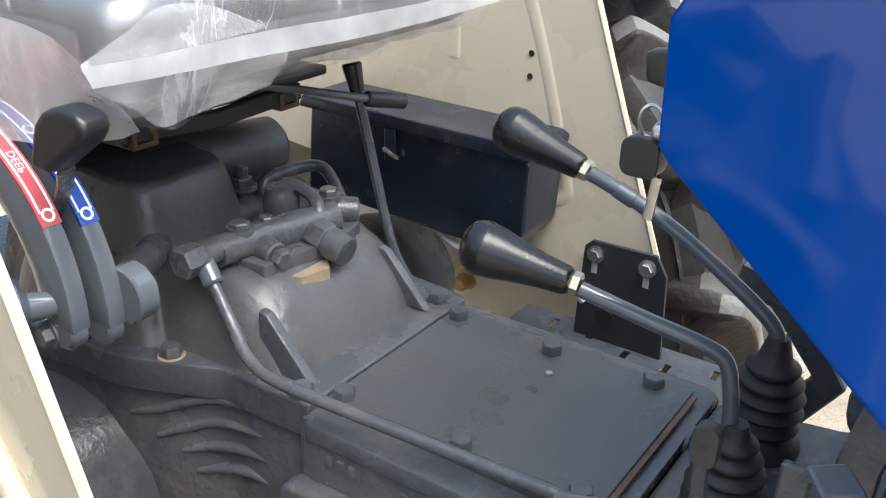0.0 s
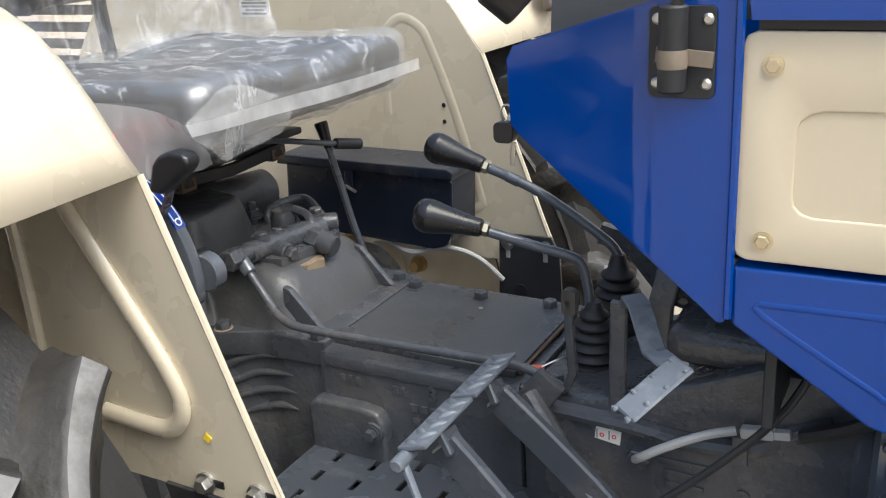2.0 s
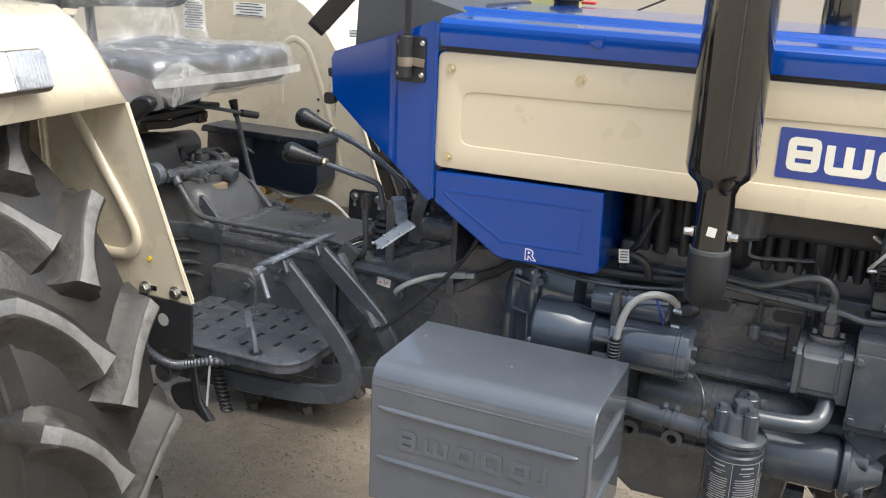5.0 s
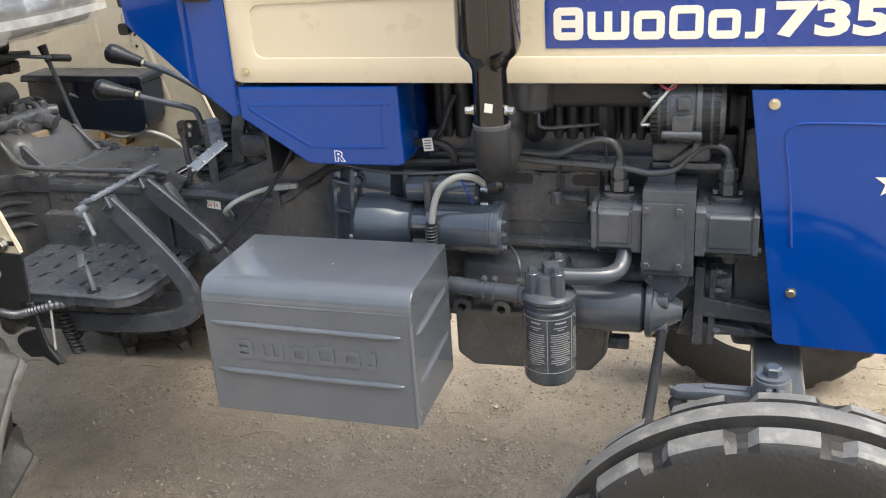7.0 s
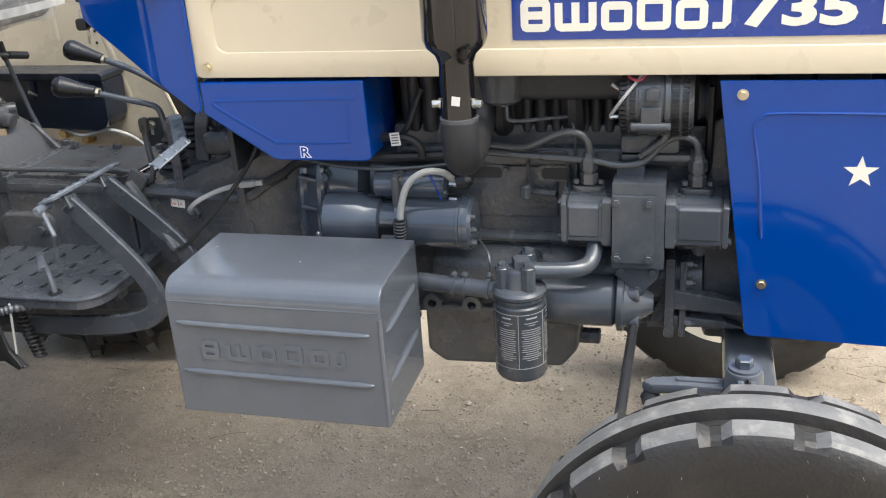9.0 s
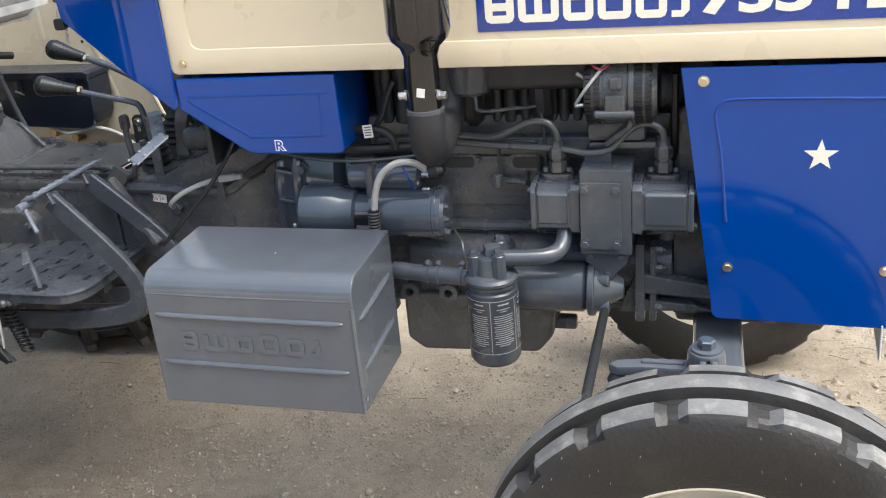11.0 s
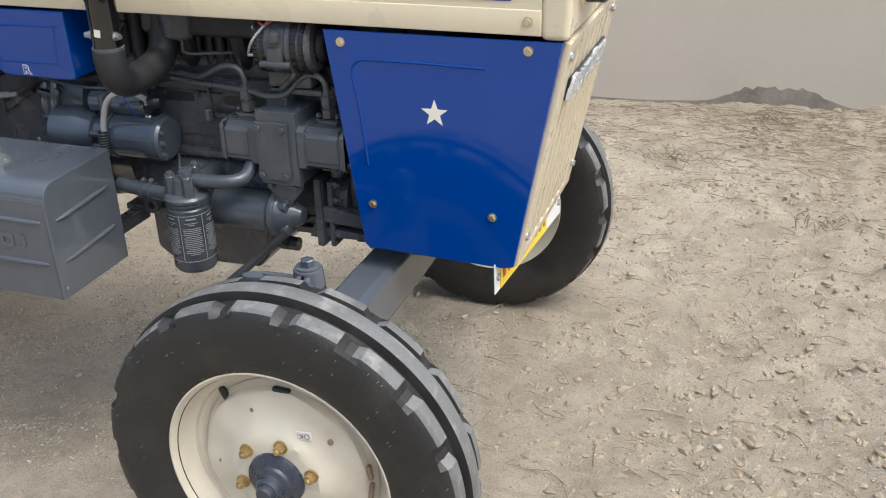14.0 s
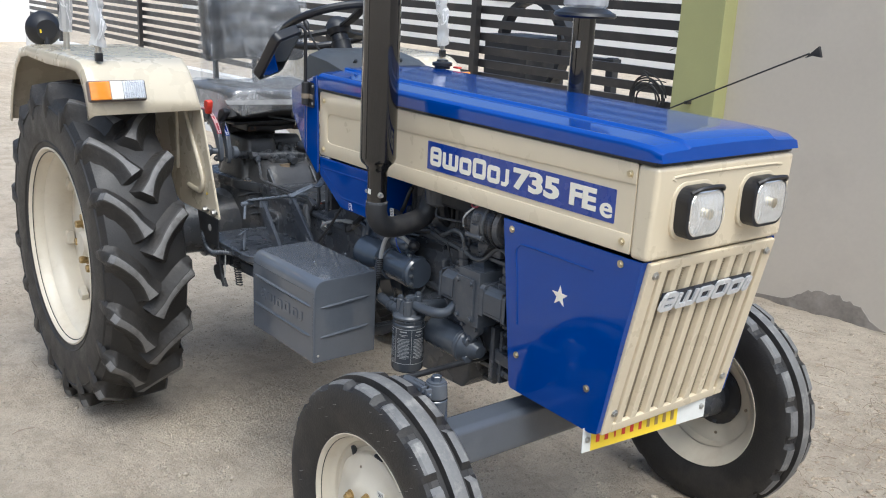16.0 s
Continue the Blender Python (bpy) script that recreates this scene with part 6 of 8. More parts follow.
    for x, z, w in ((0.436, 0.82, 0.007), (0.449, 0.82, 0.008), (0.462, 0.82, 0.007), (0.520, 0.818, 0.008), (0.532, 0.818, 0.006), (0.546, 0.796, 0.012), (0.562, 0.796, 0.010), (0.578, 0.796, 0.013), (0.595, 0.796, 0.010), (0.55, 0.776, 0.013), (0.568, 0.776, 0.012), (0.586, 0.776, 0.014)):
        part("cast_mark", box((x, -0.1360, z), (w, 0.005, 0.011), bev=0.001), M_CAST, h)
    # side wall below the lift cover, flaring out to the axle, with four curved ribs
    wall = [(p.x, p.y) for p in curve_points([(0.06, -0.182, 0), (0.148, -0.170, 0), (0.185, -0.168, 0), (0.222, -0.156, 0), (0.275, -0.133, 0), (0.300, -0.123, 0), (0.330, -0.1235, 0), (0.360, -0.124, 0), (0.4045, -0.122, 0)], 4)]
    part("flared_wall", prism(wall + [(0.4045, 0.10), (0.06, 0.10)], "z", 0.60, 0.8425, 0.002), M_CAST, h)
    for rib in ([(0.196, -0.164, 0.792), (0.23, -0.152, 0.804), (0.26, -0.14, 0.818), (0.288, -0.128, 0.824), (0.340, -0.122, 0.826)], [(0.222, -0.156, 0.769), (0.251, -0.143, 0.784), (0.286, -0.128, 0.796), (0.340, -0.122, 0.797)],
                [(0.246, -0.145, 0.754), (0.278, -0.132, 0.766), (0.31, -0.123, 0.77), (0.344, -0.122, 0.769)], [(0.259, -0.14, 0.731), (0.288, -0.128, 0.74), (0.316, -0.123, 0.745), (0.344, -0.122, 0.742)]):
        part("curved_rib", tube(rib, [0.003] + [0.0062] * (len(rib) - 2) + [0.002], 12, 6), M_CAST, h)
    sw = bmesh.new()
    lathe([(0, 0), (0.128, 0), (0.128, 0.05), (0.126, 0.10), (0.125, 0.13), (0.14, 0.135), (0.14, 0.15), (0.12, 0.16), (0.115, 0.30), (0.10, 0.36), (0, 0.36)], (0.09, -0.13, 0.68), (0.02, -1.0, 0.64), 40, sw)
    part("axle_housing", sw, M_CAST, tractor, "grey cast rear axle housing")
    sw = bmesh.new()
    lathe([(0, 0), (0.16, 0), (0.155, 0.05), (0.145, 0.10), (0.13, 0.15), (0.115, 0.30), (0.10, 0.36), (0, 0.36)], (0.09, 0.13, 0.68), (0.02, 1.0, 0.64), 40, sw)
    part("axle_housing", sw, M_CAST, tractor, "grey cast rear axle housing")
    # cover plate with bolts
    cp = part("cover_plate", prism([(0.407, -0.108), (0.682, -0.108), (0.682, 0.116), (0.407, 0.116)], "z", 0.852, 0.8625, 0.002), M_COVERPLATE, tractor, "flat grey gearbox cover plate")
    part("gasket", prism([(0.674, -0.10), (0.687, -0.10), (0.687, 0.11), (0.678, 0.11)], "z", 0.8555, 0.859, 0), M_GASKET, cp)
    for x, y in ((0.537, 0.094), (0.646, 0.099), (0.421, 0.098), (0.421, -0.096), (0.55, -0.096), (0.665, -0.096)):
        part("bolt", hexbolt((x, y, 0.8625), (0, 0, 1), 0.0112, 0.010, False), M_CAST, cp)
    part("stud", hexbolt((0.555, 0.055, 0.8625), (0, 0, 1), 0.004, 0.002, False), M_STEEL, cp)
    part("bolt", hexbolt((0.703, 0.055, 0.845), (1, 0, 0), 0.0125, 0.012), M_CAST, h)
    part("stud", rod((0.71, 0.055, 0.845), (0.735, 0.055, 0.845), 0.006, seg=8), M_CAST, h)
    # lift cover: flange, hump with a sloped front and ribs
    fl = part("lift_cover", prism([(p.x, p.y) for p in curve_points([(0.06, -0.190, 0), (0.148, -0.178, 0), (0.185, -0.176, 0), (0.222, -0.164, 0), (0.275, -0.141, 0), (0.300, -0.130, 0), (0.330, -0.131, 0), (0.360, -0.131, 0), (0.4045, -0.128, 0)], 4)] + [(0.4045, 0.138), (0.39, 0.145), (0.06, 0.17)], "z", 0.826, 0.8635, 0.009, 3), M_CAST, tractor, "dark grey hydraulic lift cover")
    # raised casting: block with a rolled front, a boxy dome and its shoulder
    def bell_of(d, soft):
        u = max(0.0, min(1.0, (1.0 - d) / soft))
        return math.sin(u * math.pi / 2) ** 0.8

    def height(x, y):
        block = (max(0, (x - 0.10) / 0.268) ** 5 + (abs(y - 0.005) / 0.134) ** 6) ** (1 / 5)
        z = 0.860 + 0.084 * bell_of(block, 0.32)
        dome = ((abs(x - 0.085) / 0.118) ** 5 + (abs(y + 0.048) / 0.088) ** 5) ** 0.2
        z = max(z, 0.860 + 0.157 * bell_of(dome, 0.30) - 0.05 * max(0, x - 0.10))
        shoulder = ((abs(x - 0.10) / 0.115) ** 4 + (abs(y + 0.115) / 0.045) ** 4) ** 0.25
        z = max(z, 0.860 + 0.085 * bell_of(shoulder, 0.5))
        ledge = ((abs(x - 0.05) / 0.16) ** 6 + (abs(y - 0.07) / 0.085) ** 6) ** (1 / 6)
        z = max(z, 0.860 + 0.095 * bell_of(ledge, 0.2))
        return z + 0.0010 * noise.noise((x * 60, y * 60, 2))
    hump = bmesh.new()
    n_x, n_y = 92, 74
    grid = [[hump.verts.new((x, y, height(x, y))) for x in (-0.06 + 0.44 * i / n_x for i in range(n_x + 1))] for y in (-0.165 + 0.31 * j / n_y for j in range(n_y + 1))]
    for a, b2 in zip(grid, grid[1:]):
        for i in range(n_x):
            quad = (a[i], a[i + 1], b2[i + 1], b2[i])
            if max(v.co.z for v in quad) > 0.8625:
                hump.faces.new(quad)
    bmesh.ops.delete(hump, geom=[v for v in hump.verts if not v.link_faces], context="VERTS")
    part("lift_casting", hump, M_CASTDUST, fl, "", 60)
    for y in (-0.098, 0.088):
        part("rib", prism([(0.322, 0.925), (0.333, 0.922), (0.388, 0.864), (0.32, 0.860)], "y", y - 0.006, y + 0.006, 0.003), M_CAST, fl)
    for x, y in ((0.238, -0.142), (0.388, -0.118), (0.382, 0.116)):
        part("bolt", hexbolt((x, y, 0.864), (0, 0, 1), 0.0118, 0.011, False), M_CAST, fl)
    part("rust_stain", lathe([(0, 0), (0.0142, 0), (0.0135, 0.0008), (0, 0.0008)], (0.238, -0.142, 0.8635), (0.238, -0.142, 1), 16), M_RAW, fl)
    part("lift_cylinder", lathe([(0, 0), (0.040, 0), (0.040, 0.075), (0.037, 0.078), (0.037, 0.185), (0.031, 0.192), (0, 0.192)], (0.075, -0.032, 0.985), (0.098, 0.155, 0.975), 30), M_CASTDUST, fl)
    part("cylinder_lug", box((0.11, 0.02, 0.975), (0.05, 0.05, 0.05), (0, 0, 12), bev=0.014, seg=3), M_CAST, fl)
    part("stud", rod((0.160, 0.042, 0.94), (0.160, 0.042, 0.992), 0.0075, seg=10), M_CAST, fl)
    part("stud_nut", hexbolt((0.160, 0.042, 0.968), (0, 0, 1), 0.0125, 0.012), M_CAST, fl)
    part("handle_loop", tube([(0.185, 0.055, 0.935), (0.168, 0.066, 0.962), (0.170, 0.082, 0.972), (0.182, 0.128, 0.974), (0.205, 0.136, 0.970), (0.250, 0.112, 0.945), (0.262, 0.104, 0.930)], 0.0075, 12, 6), M_CAST, fl)
    # valve block: a cast bar with bosses, plugs and a hooked spool cap
    v = part("valve_block", tube([(0.2575, -0.092, 0.962), (0.262, -0.05, 0.962), (0.272, 0.0, 0.960), (0.284, 0.052, 0.960)], [0.0155, 0.017, 0.019, 0.019], 14, 4), M_CAST, tractor, "cast hydraulic valve block with plugs")
    part("pipe_nut", rod((0.2575, -0.138, 0.966), (0.257, -0.112, 0.966), 0.0165, seg=6), M_CAST, v)
    part("pipe_collar", rod((0.257, -0.113, 0.966), (0.2575, -0.080, 0.965), 0.0135, seg=18), M_CAST, v)
    part("base", prism([(0.235, -0.075), (0.300, -0.070), (0.315, 0.035), (0.302, 0.078), (0.250, 0.080), (0.228, 0.02)], "z", 0.936, 0.952, 0.003), M_CAST, v)
    for x, y, z, r, hx in ((0.2585, -0.060, 0.979, 0.0150, 0.0105), (0.2635, -0.028, 0.976, 0.0125, 0.0085)):
        part("boss", lathe([(0, 0), (r, 0), (r, 0.030), (r * 0.92, 0.033), (0, 0.033)], (x, y, z - 0.033), (x, y, 2), 20), M_CAST, v)
        part("plug_hex", hexbolt((x, y, z), (0, 0, 1), hx, 0.006), M_CAST, v)
    part("side_boss", rod((0.270, -0.046, 0.958), (0.296, -0.048, 0.954), 0.0135, seg=18), M_CAST, v)
    part("side_plug", rod((0.296, -0.048, 0.954), (0.308, -0.049, 0.952), 0.0105, seg=6), M_CAST, v)
    part("spool_cap", lathe([(0, 0), (0.020, 0), (0.020, 0.020), (0.0165, 0.026), (0.0165, 0.032), (0, 0.033)], (0.232, 0.028, 0.958), (0.226, 0.028, 2), 20), M_CAST, v)
    part("hook", tube([(0.230, 0.034, 0.990), (0.252, 0.040, 0.988), (0.272, 0.038, 0.982), (0.285, 0.030, 0.972), (0.288, 0.026, 0.962)], [0.010, 0.0085, 0.008, 0.008, 0.006], 12, 5, flat=0.8), M_CAST, v)
    part("end_collar", rod((0.292, 0.012, 0.958), (0.312, 0.012, 0.953), 0.0185, seg=6), M_CAST, v)
    part("end_plug", rod((0.312, 0.012, 0.953), (0.337, 0.012, 0.947), 0.0170, seg=24), M_CAST, v)
    part("rear_plug", rod((0.268, 0.060, 0.962), (0.294, 0.084, 0.960), 0.0150, seg=16), M_CAST, v)
    part("rear_boss", lathe([(0, 0), (0.015, 0), (0.014, 0.022), (0, 0.023)], (0.270, 0.062, 0.955), (0.270, 0.062, 2), 16), M_CAST, v)
    part("plug_hex", hexbolt((0.270, 0.062, 0.978), (0, 0, 1), 0.0105, 0.009), M_CAST, v)
    part("bare_pad", prism([(0.292, -0.050), (0.322, -0.040), (0.328, -0.005), (0.300, 0.02)], "z", 0.90, 0.9345, 0.001), M_RAW, v)
    # pipe running forward along the housing
    pipe = part("hydraulic_pipe", tube([(0.256, -0.112, 0.970), (0.268, -0.114, 0.955), (0.312, -0.126, 0.912), (0.345, -0.138, 0.893), (0.39, -0.142, 0.887), (0.52, -0.134, 0.884), (0.67, -0.122, 0.880), (0.72, -0.12, 0.872), (0.76, -0.128, 0.862)], 0.0062, 12, 6), M_CAST, tractor, "grey steel hydraulic pipe")
    part("pipe_union", rod((0.262, -0.1125, 0.962), (0.280, -0.117, 0.944), 0.0105, seg=12), M_GREY, pipe)
    # quadrant arcs
    pv = (0.20, -0.25, 0.985)
    for y, r0, r1, cz, cx, mat, knob in ((-0.285, 0.118, 0.158, 0.990, 0.157, M_RED, True), (-0.254, 0.118, 0.158, 0.982, 0.160, M_DECAL, False)):
        pts_o, pts_i = [], []
        for k in range(19):
            a = radians(-4 + 128 * k / 18)
            pts_o.append((cx + r1 * math.cos(a), cz + r1 * math.sin(a)))
            pts_i.append((cx + r0 * math.cos(a), cz + r0 * math.sin(a)))
        q = part("control_quadrant", prism(pts_o + pts_i[::-1], "y", y - 0.009, y + 0.009, 0.004), M_GREY, tractor, "grey curved quadrant of the hydraulic lift levers")
        strip_o, strip_i = [], []
        for k in range(15):
            a = radians(29 + 86 * k / 14)
            strip_o.append((cx + (r1 + 0.0005) * math.cos(a), cz + (r1 + 0.0005) * math.sin(a)))
            strip_i.append((cx + (r1 - 0.002) * math.cos(a), cz + (r1 - 0.002) * math.sin(a)))
        dec = part("strip_decal", prism(strip_o + strip_i[::-1], "y", y - 0.0085, y + 0.0085, 0), mat, q, "printed decal strip")
        for w in (-0.0055, 0.0055):
            lo, li = [], []
            for k in range(15):
                a = radians(33 + 80 * k / 14)
                lo.append((cx + (r1 + 0.0011) * math.cos(a), cz + (r1 + 0.0011) * math.sin(a)))
                li.append((cx + (r1 - 0.001) * math.cos(a), cz + (r1 - 0.001) * math.sin(a)))
            part("print_line", prism(lo + li[::-1], "y", y + w - 0.0008, y + w + 0.0008, 0), M_WHITE, q)
        for ang in (32, 62):
            a = radians(ang)
            c = Vector((cx + (r1 + 0.0006) * math.cos(a), y, cz + (r1 + 0.0006) * math.sin(a)))
            d = Vector((math.cos(a), 0, math.sin(a)))
            part("print_dot", lathe([(0.0035, 0), (0.0055, 0), (0.0055, 0.0006), (0.0035, 0.0006), (0.0035, 0)], c, c + d, 16), M_WHITE, q)
        if knob:
            a = radians(49)
            d = Vector((math.cos(a), 0, math.sin(a)))
            c = Vector((cx, y, cz)) + d * (r1 + 0.0012)
            mm = Matrix.Translation(c) @ Matrix(((math.sin(a), 0, math.cos(a), 0), (0, -1, 0, 0), (-math.cos(a), 0, math.sin(a), 0), (0, 0, 0, 1)))
            text("DEEP", 0.009, mm, 0.0001, M_WHITE, q)
    for y, cx, cz in ((-0.285, 0.157, 0.990), (-0.254, 0.160, 0.982)):
        part("quadrant_end", rod((cx + 0.138, y - 0.0085, cz - 0.010), (cx + 0.138, y + 0.0085, cz - 0.010), 0.0198, seg=24, bev=0.004), M_GREY, tractor)
    part("quadrant_boss", lathe([(0.013, 0.004), (0.015, 0), (0.021, 0), (0.023, 0.003), (0.022, 0.014), (0.012, 0.022), (0.010, 0.042), (0, 0.042), (0, 0.014), (0.012, 0.014), (0.013, 0.004)], (0.276, -0.330, 1.004), (0.300, -0.262, 0.998), 26), M_GREY, tractor, "grey ring boss on the quadrant")
    part("quadrant_disc", rod((0.314, -0.246, 0.996), (0.314, -0.226, 0.996), 0.025, seg=24), M_GREY, tractor)
    part("quadrant_bolt", hexbolt((0.283, -0.294, 0.972), (0, -1, 0), 0.009, 0.009), M_CAST, tractor)
    part("quadrant_shaft", rod((0.306, -0.25, 0.992), (0.18, -0.10, 0.95), 0.016, seg=16), M_CAST, tractor, "shaft that carries the lever quadrants")
    lever = part("lift_lever", strap([(0.262, -0.262, 1.05), (0.30, -0.272, 1.098), (0.315, -0.28, 1.115)], 0.014, 0.006, (0, 1, 0)), M_CAST, tractor)
    part("grip", prism([(0.309, 1.152), (0.320, 1.163), (0.339, 1.170), (0.360, 1.168), (0.369, 1.158), (0.361, 1.146), (0.318, 1.115), (0.296, 1.116)], "y", -0.299, -0.273, 0.008, 3), M_BLACK, lever, "black moulded lever grip")
    lever2 = part("draft_lever", strap([(0.20, -0.285, 1.09), (0.228, -0.292, 1.14)], 0.014, 0.006, (0, 1, 0)), M_CAST, tractor)
    part("grip", prism([(0.226, 1.135), (0.242, 1.135), (0.253, 1.165), (0.256, 1.184), (0.244, 1.190), (0.222, 1.186), (0.219, 1.172)], "y", -0.314, -0.290, 0.006, 3), M_REDPLASTIC, lever2, "red moulded lever grip")


gearbox()


def boots_and_levers():
    for x, y, z0, rings, neck in ((0.7605, -0.036, 0.836, [(0.0335, 0.870), (0.0325, 0.884), (0.0295, 0.898), (0.025, 0.911), (0.0195, 0.924)], 0.942), (0.7575, 0.07, 0.845, [(0.031, 0.884), (0.032, 0.899), (0.0315, 0.913), (0.0285, 0.926), (0.0235, 0.939)], 0.968)):
        prof = [(0.040, 0), (0.041, 0.010), (0.036, 0.014), (0.034, 0.024)]
        for k, (rr, z) in enumerate(rings):
            prof += [(rr * 0.80, z - z0 - 0.0062), (rr * 0.97, z - z0 - 0.0022), (rr, z - z0), (rr * 0.96, z - z0 + 0.0022)]
        prof += [(rings[-1][0] * 0.66, rings[-1][1] - z0 + 0.006), (0.0115, neck - z0 - 0.008), (0.009, neck - z0), (0, neck - z0)]
        b = part("rubber_boot", lathe(prof, (x, y, z0), (x, y, 3), 32), M_RUBBERBOOT, tractor, "black ribbed rubber boot of a gear lever", 50)
        part("tower", box((x, y, z0 - 0.02), (0.075, 0.075, 0.05), bev=0.012), M_CAST, b)
    part("tower_flange", lathe([(0, 0), (0.048, 0), (0.048, 0.010), (0.040, 0.013), (0, 0.013)], (0.7575, 0.07, 0.838), (0.7575, 0.07, 2), 28), M_CAST, tractor)

    def knob(tip, col, parent):
        tip, col = Vector(tip), Vector(col)
        d = (tip - col)
        L = d.length
        prof = [(0, 0), (0.0105, 0), (0.0118, 0.003), (0.0138, L * 0.25), (0.0172, L * 0.48), (0.0208, L * 0.66), (0.0222, L * 0.78), (0.0224, L * 0.785), (0.0216, L * 0.86), (0.0188, L * 0.93), (0.0130, L * 0.98), (0.006, L * 0.997), (0, L)]
        part("knob", lathe(prof, col, tip, 28), M_KNOB, parent, "black moulded gear lever knob")
        part("lock_nut", rod(col - d.normalized() * 0.010, col, 0.0098, seg=6), M_BRASS, parent)
        part("lock_nut", rod(col - d.normalized() * 0.0, col + d.normalized() * 0.004, 0.0108, seg=6), M_STEEL, parent)
    l2 = part("gear_lever", tube([(0.756, -0.036, 0.93), (0.752, -0.037, 0.965), (0.744, -0.038, 0.992), (0.725, -0.044, 1.003), (0.69, -0.053, 1.013), (0.62, -0.069, 1.033)], 0.0066, 12, 6), M_GREY, tractor, "grey bent gear lever with black knob")
    knob((0.538, -0.088, 1.052), (0.624, -0.068, 1.034), l2)
    l1 = part("gear_lever", tube([(0.757, 0.07, 0.955), (0.745, 0.068, 0.983), (0.65, 0.063, 1.045), (0.568, 0.060, 1.077)], 0.0068, 12, 6), M_GREY, tractor, "grey gear lever with black knob")
    part("sleeve", rod((0.62, 0.062, 1.058), (0.60, 0.0613, 1.066), 0.0078), M_GREY, l1)
    knob((0.481, 0.056, 1.104), (0.566, 0.060, 1.078), l1)
    s = part("park_brake_lever", strap([(0.764, -0.132, 0.985), (0.764, -0.132, 0.95), (0.768, -0.131, 0.89), (0.76, -0.13, 0.866), (0.735, -0.13, 0.855), (0.70, -0.135, 0.858)], 0.012, 0.010, (0, 1, 0)), M_CAST, tractor, "dark grey short hand lever")
    part("pad", prism(rounded(0.756, 0.964, 0.774, 0.997, 0.008), "y", -0.138, -0.126, 0.003), M_BLACKDULL, s)
    p = part("pto_lever", tube([(0.365, 0.160, 0.83), (0.330, 0.150, 0.848), (0.305, 0.144, 0.88), (0.288, 0.142, 0.925), (0.270, 0.142, 0.99), (0.249, 0.142, 1.064)], 0.0058, 10, 5), M_DARKGREY, tractor, "thin grey upright lever with black grip")
    part("grip", rod((0.2495, 0.142, 1.062), (0.238, 0.142, 1.104), 0.0075, 0.0115), M_BLACK, p)
    h = part("seat_slide_handle", tube([(0.20, -0.03, 1.108), (0.245, 0.02, 1.102), (0.285, 0.085, 1.086), (0.297, 0.110, 1.080)], 0.0045, 8, 4), M_PIPE, tractor, "thin seat adjuster handle with black grip")
    part("grip", rod((0.292, 0.10, 1.082), (0.306, 0.150, 1.071), 0.0088), M_BLACK, h)
    # accelerator pedal
    a = part("accelerator_pedal", strap([(0.836, -0.135, 0.985), (0.842, -0.143, 1.004), (0.856, -0.160, 1.0), (0.885, -0.205, 0.972), (0.912, -0.24, 0.978), (0.922, -0.255, 0.985)], 0.026, 0.004, (0.85, 0.5, 0.1)), M_PEDAL, tractor, "scuffed grey accelerator pedal with tread plate")
    pad = part("pad", strap([(0.928, -0.252, 0.989), (0.907, -0.280, 0.971), (0.886, -0.308, 0.952)], 0.030, 0.004, (0.8, -0.5, -0.2)), M_PEDAL, a)
    for i in range(4):
        for s2 in (-1, 1):
            c = Vector((0.924, -0.257, 0.986)).lerp(Vector((0.884, -0.310, 0.953)), i / 3) + Vector((0.008, -0.005, -0.002)) * s2
            part("stud", lathe([(0, 0), (0.004, 0), (0.0015, 0.004), (0, 0.004)], c, c + Vector((-0.35, -0.5, 0.8)), 8), M_PEDAL, a)
    part("post", strap([(0.822, -0.13, 0.85), (0.824, -0.132, 0.99)], 0.020, 0.008, (1, 0, 0)), M_CAST, a)
    # steering box and linkage ahead of the levers
    sb = part("steering_box", box((0.90, 0.03, 1.0), (0.13, 0.12, 0.14), (0, 12, 0), bev=0.03, seg=3), M_CAST, tractor, "dark cast steering box")
    part("cover", lathe([(0, 0), (0.046, 0), (0.046, 0.012), (0.026, 0.016), (0.012, 0.03), (0, 0.03)], (0.905, -0.03, 0.985), (0.905, -1, 0.985), 22), M_CAST, sb)
    part("cover", lathe([(0, 0), (0.026, 0), (0.026, 0.02), (0.016, 0.03), (0, 0.03)], (0.925, -0.03, 0.935), (0.925, -1, 0.935), 22), M_CAST, sb)
    for k in range(5):
        ang = radians(72 * k)
        part("bolt", hexbolt((0.905 + 0.036 * math.cos(ang), -0.042, 0.985 + 0.036 * math.sin(ang)), (0, -1, 0), 0.006, 0.006), M_CAST, sb)
    part("drop_arm", strap([(0.862, -0.045, 1.01), (0.852, -0.06, 0.96), (0.85, -0.07, 0.89)], 0.03, 0.012, (1, 0, 0)), M_CAST, sb)
    part("column_tube", rod((0.90, 0.0, 1.05), (0.77, 0.0, 1.33), 0.028), M_CAST, sb)
    # tags and wiring on the gearbox side
    tag = part("paper_tag", prism([(0.797, 0.811), (0.828, 0.807), (0.830, 0.825), (0.799, 0.829)], "y", -0.1375, -0.1365, 0), M_PAPER, tractor, "white paper tag with red marks")
    for x in (0.806, 0.821):
        part("red_mark", lathe([(0.0015, 0), (0.003, 0), (0.003, 0.0003), (0.0015, 0.0003), (0.0015, 0)], (x, -0.1377, 0.817), (x, -1, 0.817), 12), M_REDPLASTIC, tag)
        part("ink_mark", box((x - 0.006, -0.1378, 0.818), (0.0012, 0.0006, 0.012), bev=0), M_INK, tag)
